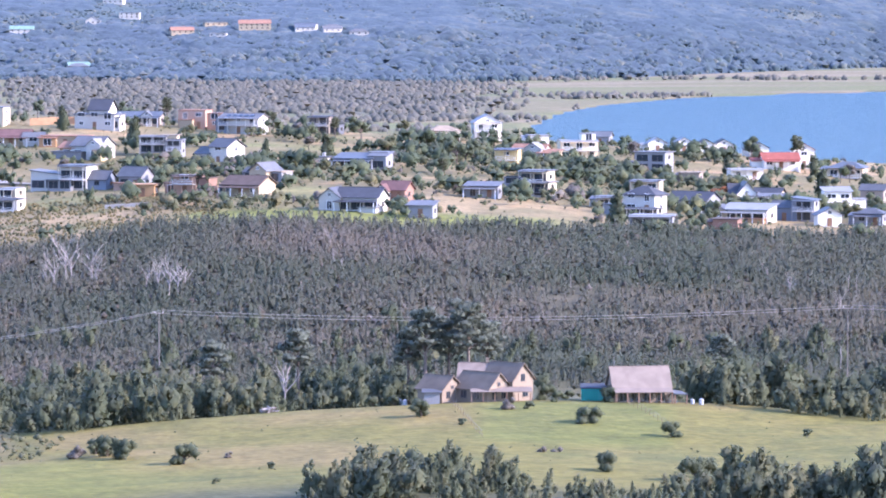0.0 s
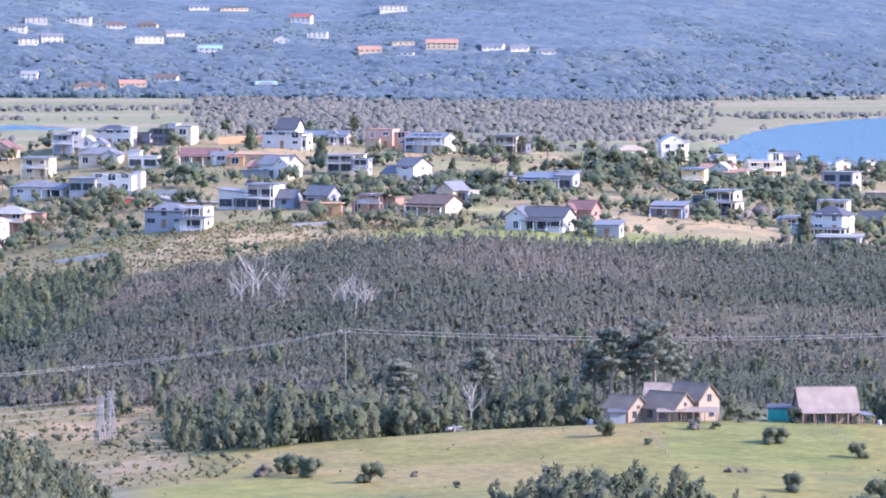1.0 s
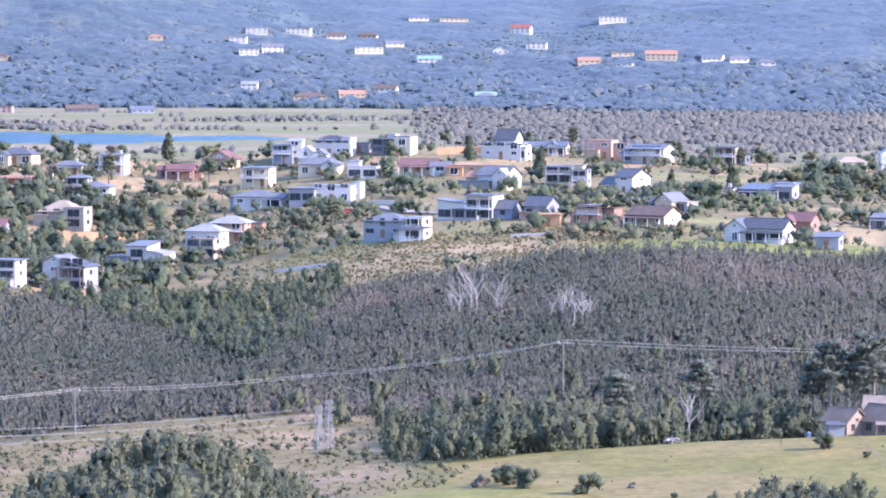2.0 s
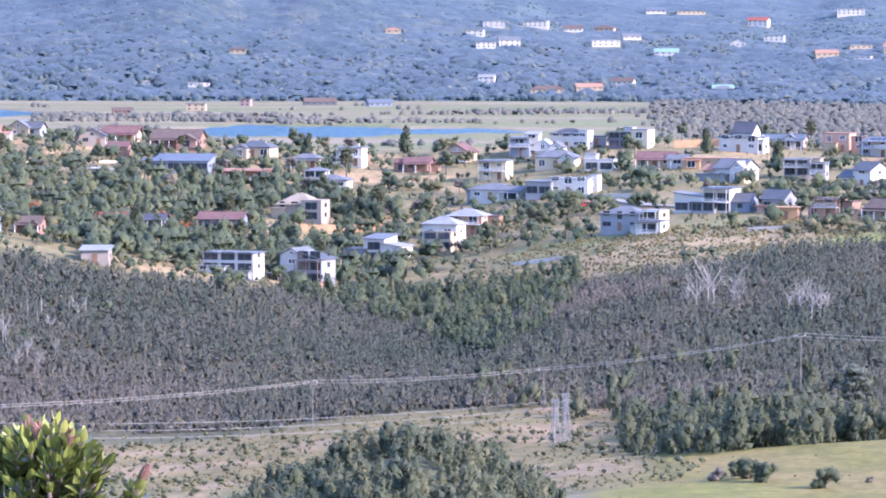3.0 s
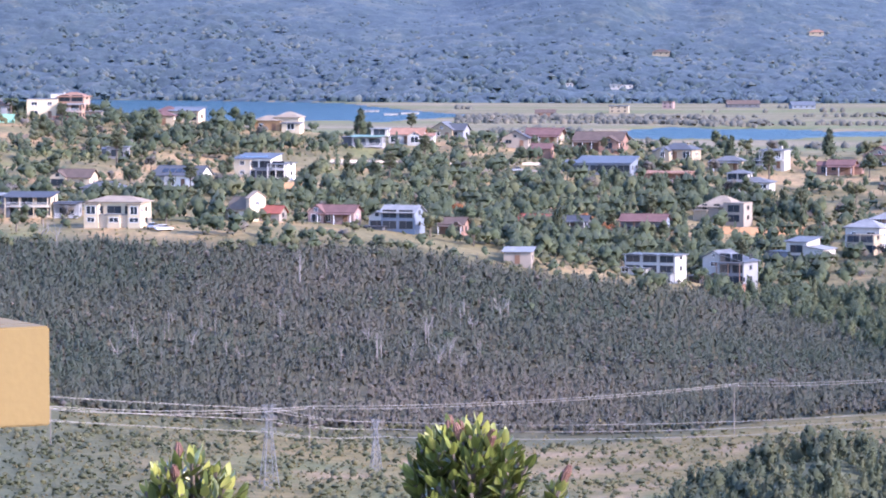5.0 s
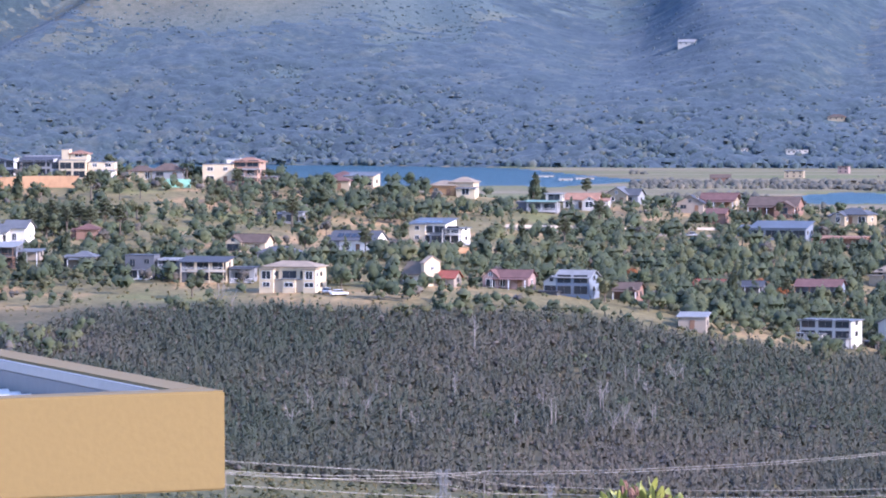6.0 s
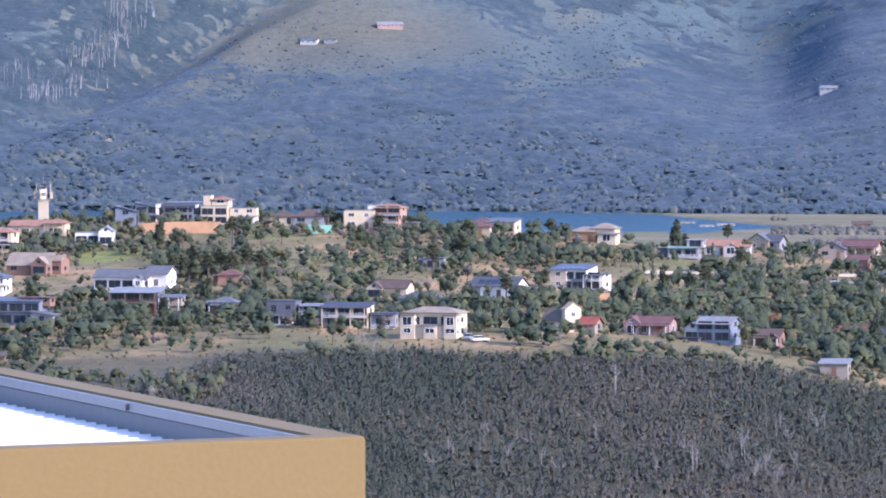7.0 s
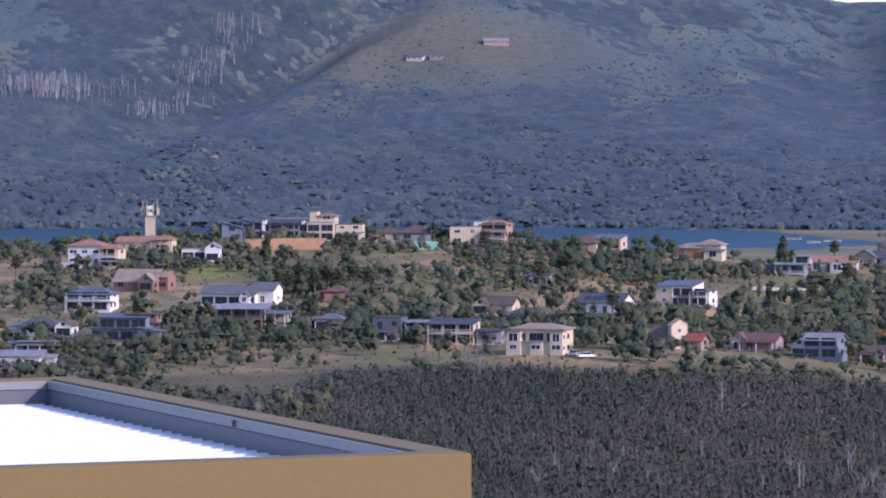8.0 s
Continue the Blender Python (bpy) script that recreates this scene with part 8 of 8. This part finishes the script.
def sugarbush(b, d, top, spread, heads, flowers, seed, label):
    """A dome of upright leafy shoots on woody stems, with spent flower heads."""
    rng = np.random.default_rng(seed)
    x, y = place(b, d)
    g = height(x, y)
    s = new("sugarbush")
    s.matrix_basis = pose(x, y, g, 0, 0, -b)
    tagged(s, label, "shrub", group="sugarbushes")
    tall = top - g
    stems = bmesh.new()
    limb(stems, (0, 0, -0.2), (0, 0, tall * 0.45), 0.05, 0.035, 7)
    shoots = []
    for k in range(heads):
        r, a = spread * math.sqrt((k + 0.5) / heads), k * 2.399
        r *= rng.uniform(0.88, 1.08)
        tip = np.array((r * math.cos(a), r * math.sin(a), tall - 0.85 * (r / spread) ** 2 * spread - rng.uniform(0, 0.05)))
        out = np.array((math.cos(a) * r / spread * 0.75, math.sin(a) * r / spread * 0.75, 1.0)) + 0.14 * rng.normal(size=3)
        out /= np.linalg.norm(out)
        limb(stems, (0, 0, tall * 0.40), tip - out * 0.22, 0.02, 0.009, 5)
        limb(stems, tip - out * 0.22, tip, 0.009, 0.006, 5)
        shoots.append((tip, out))
    part("stem", stems, M_BARK, s)
    joined, made = [], 0
    order = sorted(range(heads), key=lambda k: -shoots[k][0][2])
    for k in order:
        tip, out = shoots[k]
        for q in range(15):
            a = q * 2.399 + k
            f = q / 15
            side = Vector((math.cos(a), math.sin(a), 0))
            axis = Vector(out)
            axis_q = Vector((0, 0, 1)).rotation_difference(axis)
            openness = 0.4 + 1.6 * f
            way = (axis + axis_q @ side * openness).normalized()
            at = Vector(tip) - axis * (0.015 + 0.17 * f)
            zq = way.to_track_quat("Z", "Y")
            inward = zq.inverted() @ (axis_q @ -side)
            spin = math.atan2(-inward.x, inward.y)
            m = Matrix.Translation(at) @ zq.to_matrix().to_4x4() @ pose(0, 0, 0, 0, 0, math.degrees(spin)) @ Matrix.Diagonal((*(rng.uniform(0.75, 1.15) * np.ones(3)), 1))
            me = LEAVES[int(rng.integers(0, 3)) if f > 0.25 else 3]
            if made < 290:
                shared("leaf", me, s, m)
                made += 1
            else:
                joined.append((me, m))
    if joined:
        vs, fs, base = [], [], 0
        for me, m in joined:
            vs += [m @ v.co for v in me.vertices]
            fs += [tuple(base + i for i in p.vertices) for p in me.polygons]
            base += len(me.vertices)
        me = bpy.data.meshes.new("foliage")
        me.from_pydata(vs, [], fs)
        me.materials.append(M_LEAF)
        ob = new("foliage", me)
        ob.parent = s
        ob["kind"] = "stuff"
    for k in ([q for q in order if shoots[q][0][0] > -0.3 * spread][1:flowers * 3:3] if heads > 4 else order[:1]):
        tip, out = shoots[k]
        bm = bmesh.new()
        o = Vector(out)
        for q in range(9):
            a = q * 0.698
            sd = Vector((0, 0, 1)).rotation_difference(o) @ Vector((math.cos(a), math.sin(a), 0))
            p0 = Vector(tip) + o * (0.0 if heads < 4 else -0.02)
            limb(bm, p0 + sd * 0.006, p0 + sd * 0.010 + o * 0.03, 0.005, 0.004, 4)
            limb(bm, p0 + sd * 0.010 + o * 0.03, p0 + sd * 0.005 + o * 0.05, 0.004, 0.0015, 4)
        part("flower_head", bm, M_FLOWER, s, "spent pinkish brown flower head")
    return s


M_LEAF = sugarbush_leaf("sugarbush_leaf", (0.028, 0.044, 0.012), (0.125, 0.145, 0.030))
M_LEAF_YOUNG = sugarbush_leaf("sugarbush_young_leaf", (0.165, 0.185, 0.040), (0.29, 0.29, 0.075))
M_FLOWER = plain("spent_flower", (0.17, 0.085, 0.06), 0.8, spread=0.4, scale=25, grain=80, relief=0.002)
LEAVES = [leaf_mesh(0.070, 0.027, 0.012, M_LEAF), leaf_mesh(0.080, 0.030, -0.008, M_LEAF), leaf_mesh(0.064, 0.025, 0.018, M_LEAF), leaf_mesh(0.056, 0.022, 0.006, M_LEAF_YOUNG)]

farm()
thickets()
farm_trees()
garden_trees()
power_lines()
ridge_details()
flat_roof_building()
sugarbush(-6.85, 12.0, 86.825, 0.19, 64, 5, 1, "leafy green sugarbush with spent pinkish flower heads")
sugarbush(-10.62, 12.0, 86.74, 0.17, 24, 2, 2, "smaller leafy sugarbush with one spent flower head")
sugarbush(-5.62, 12.1, 86.645, 0.03, 2, 1, 3, "slender sugarbush shoot with a pink flower head")
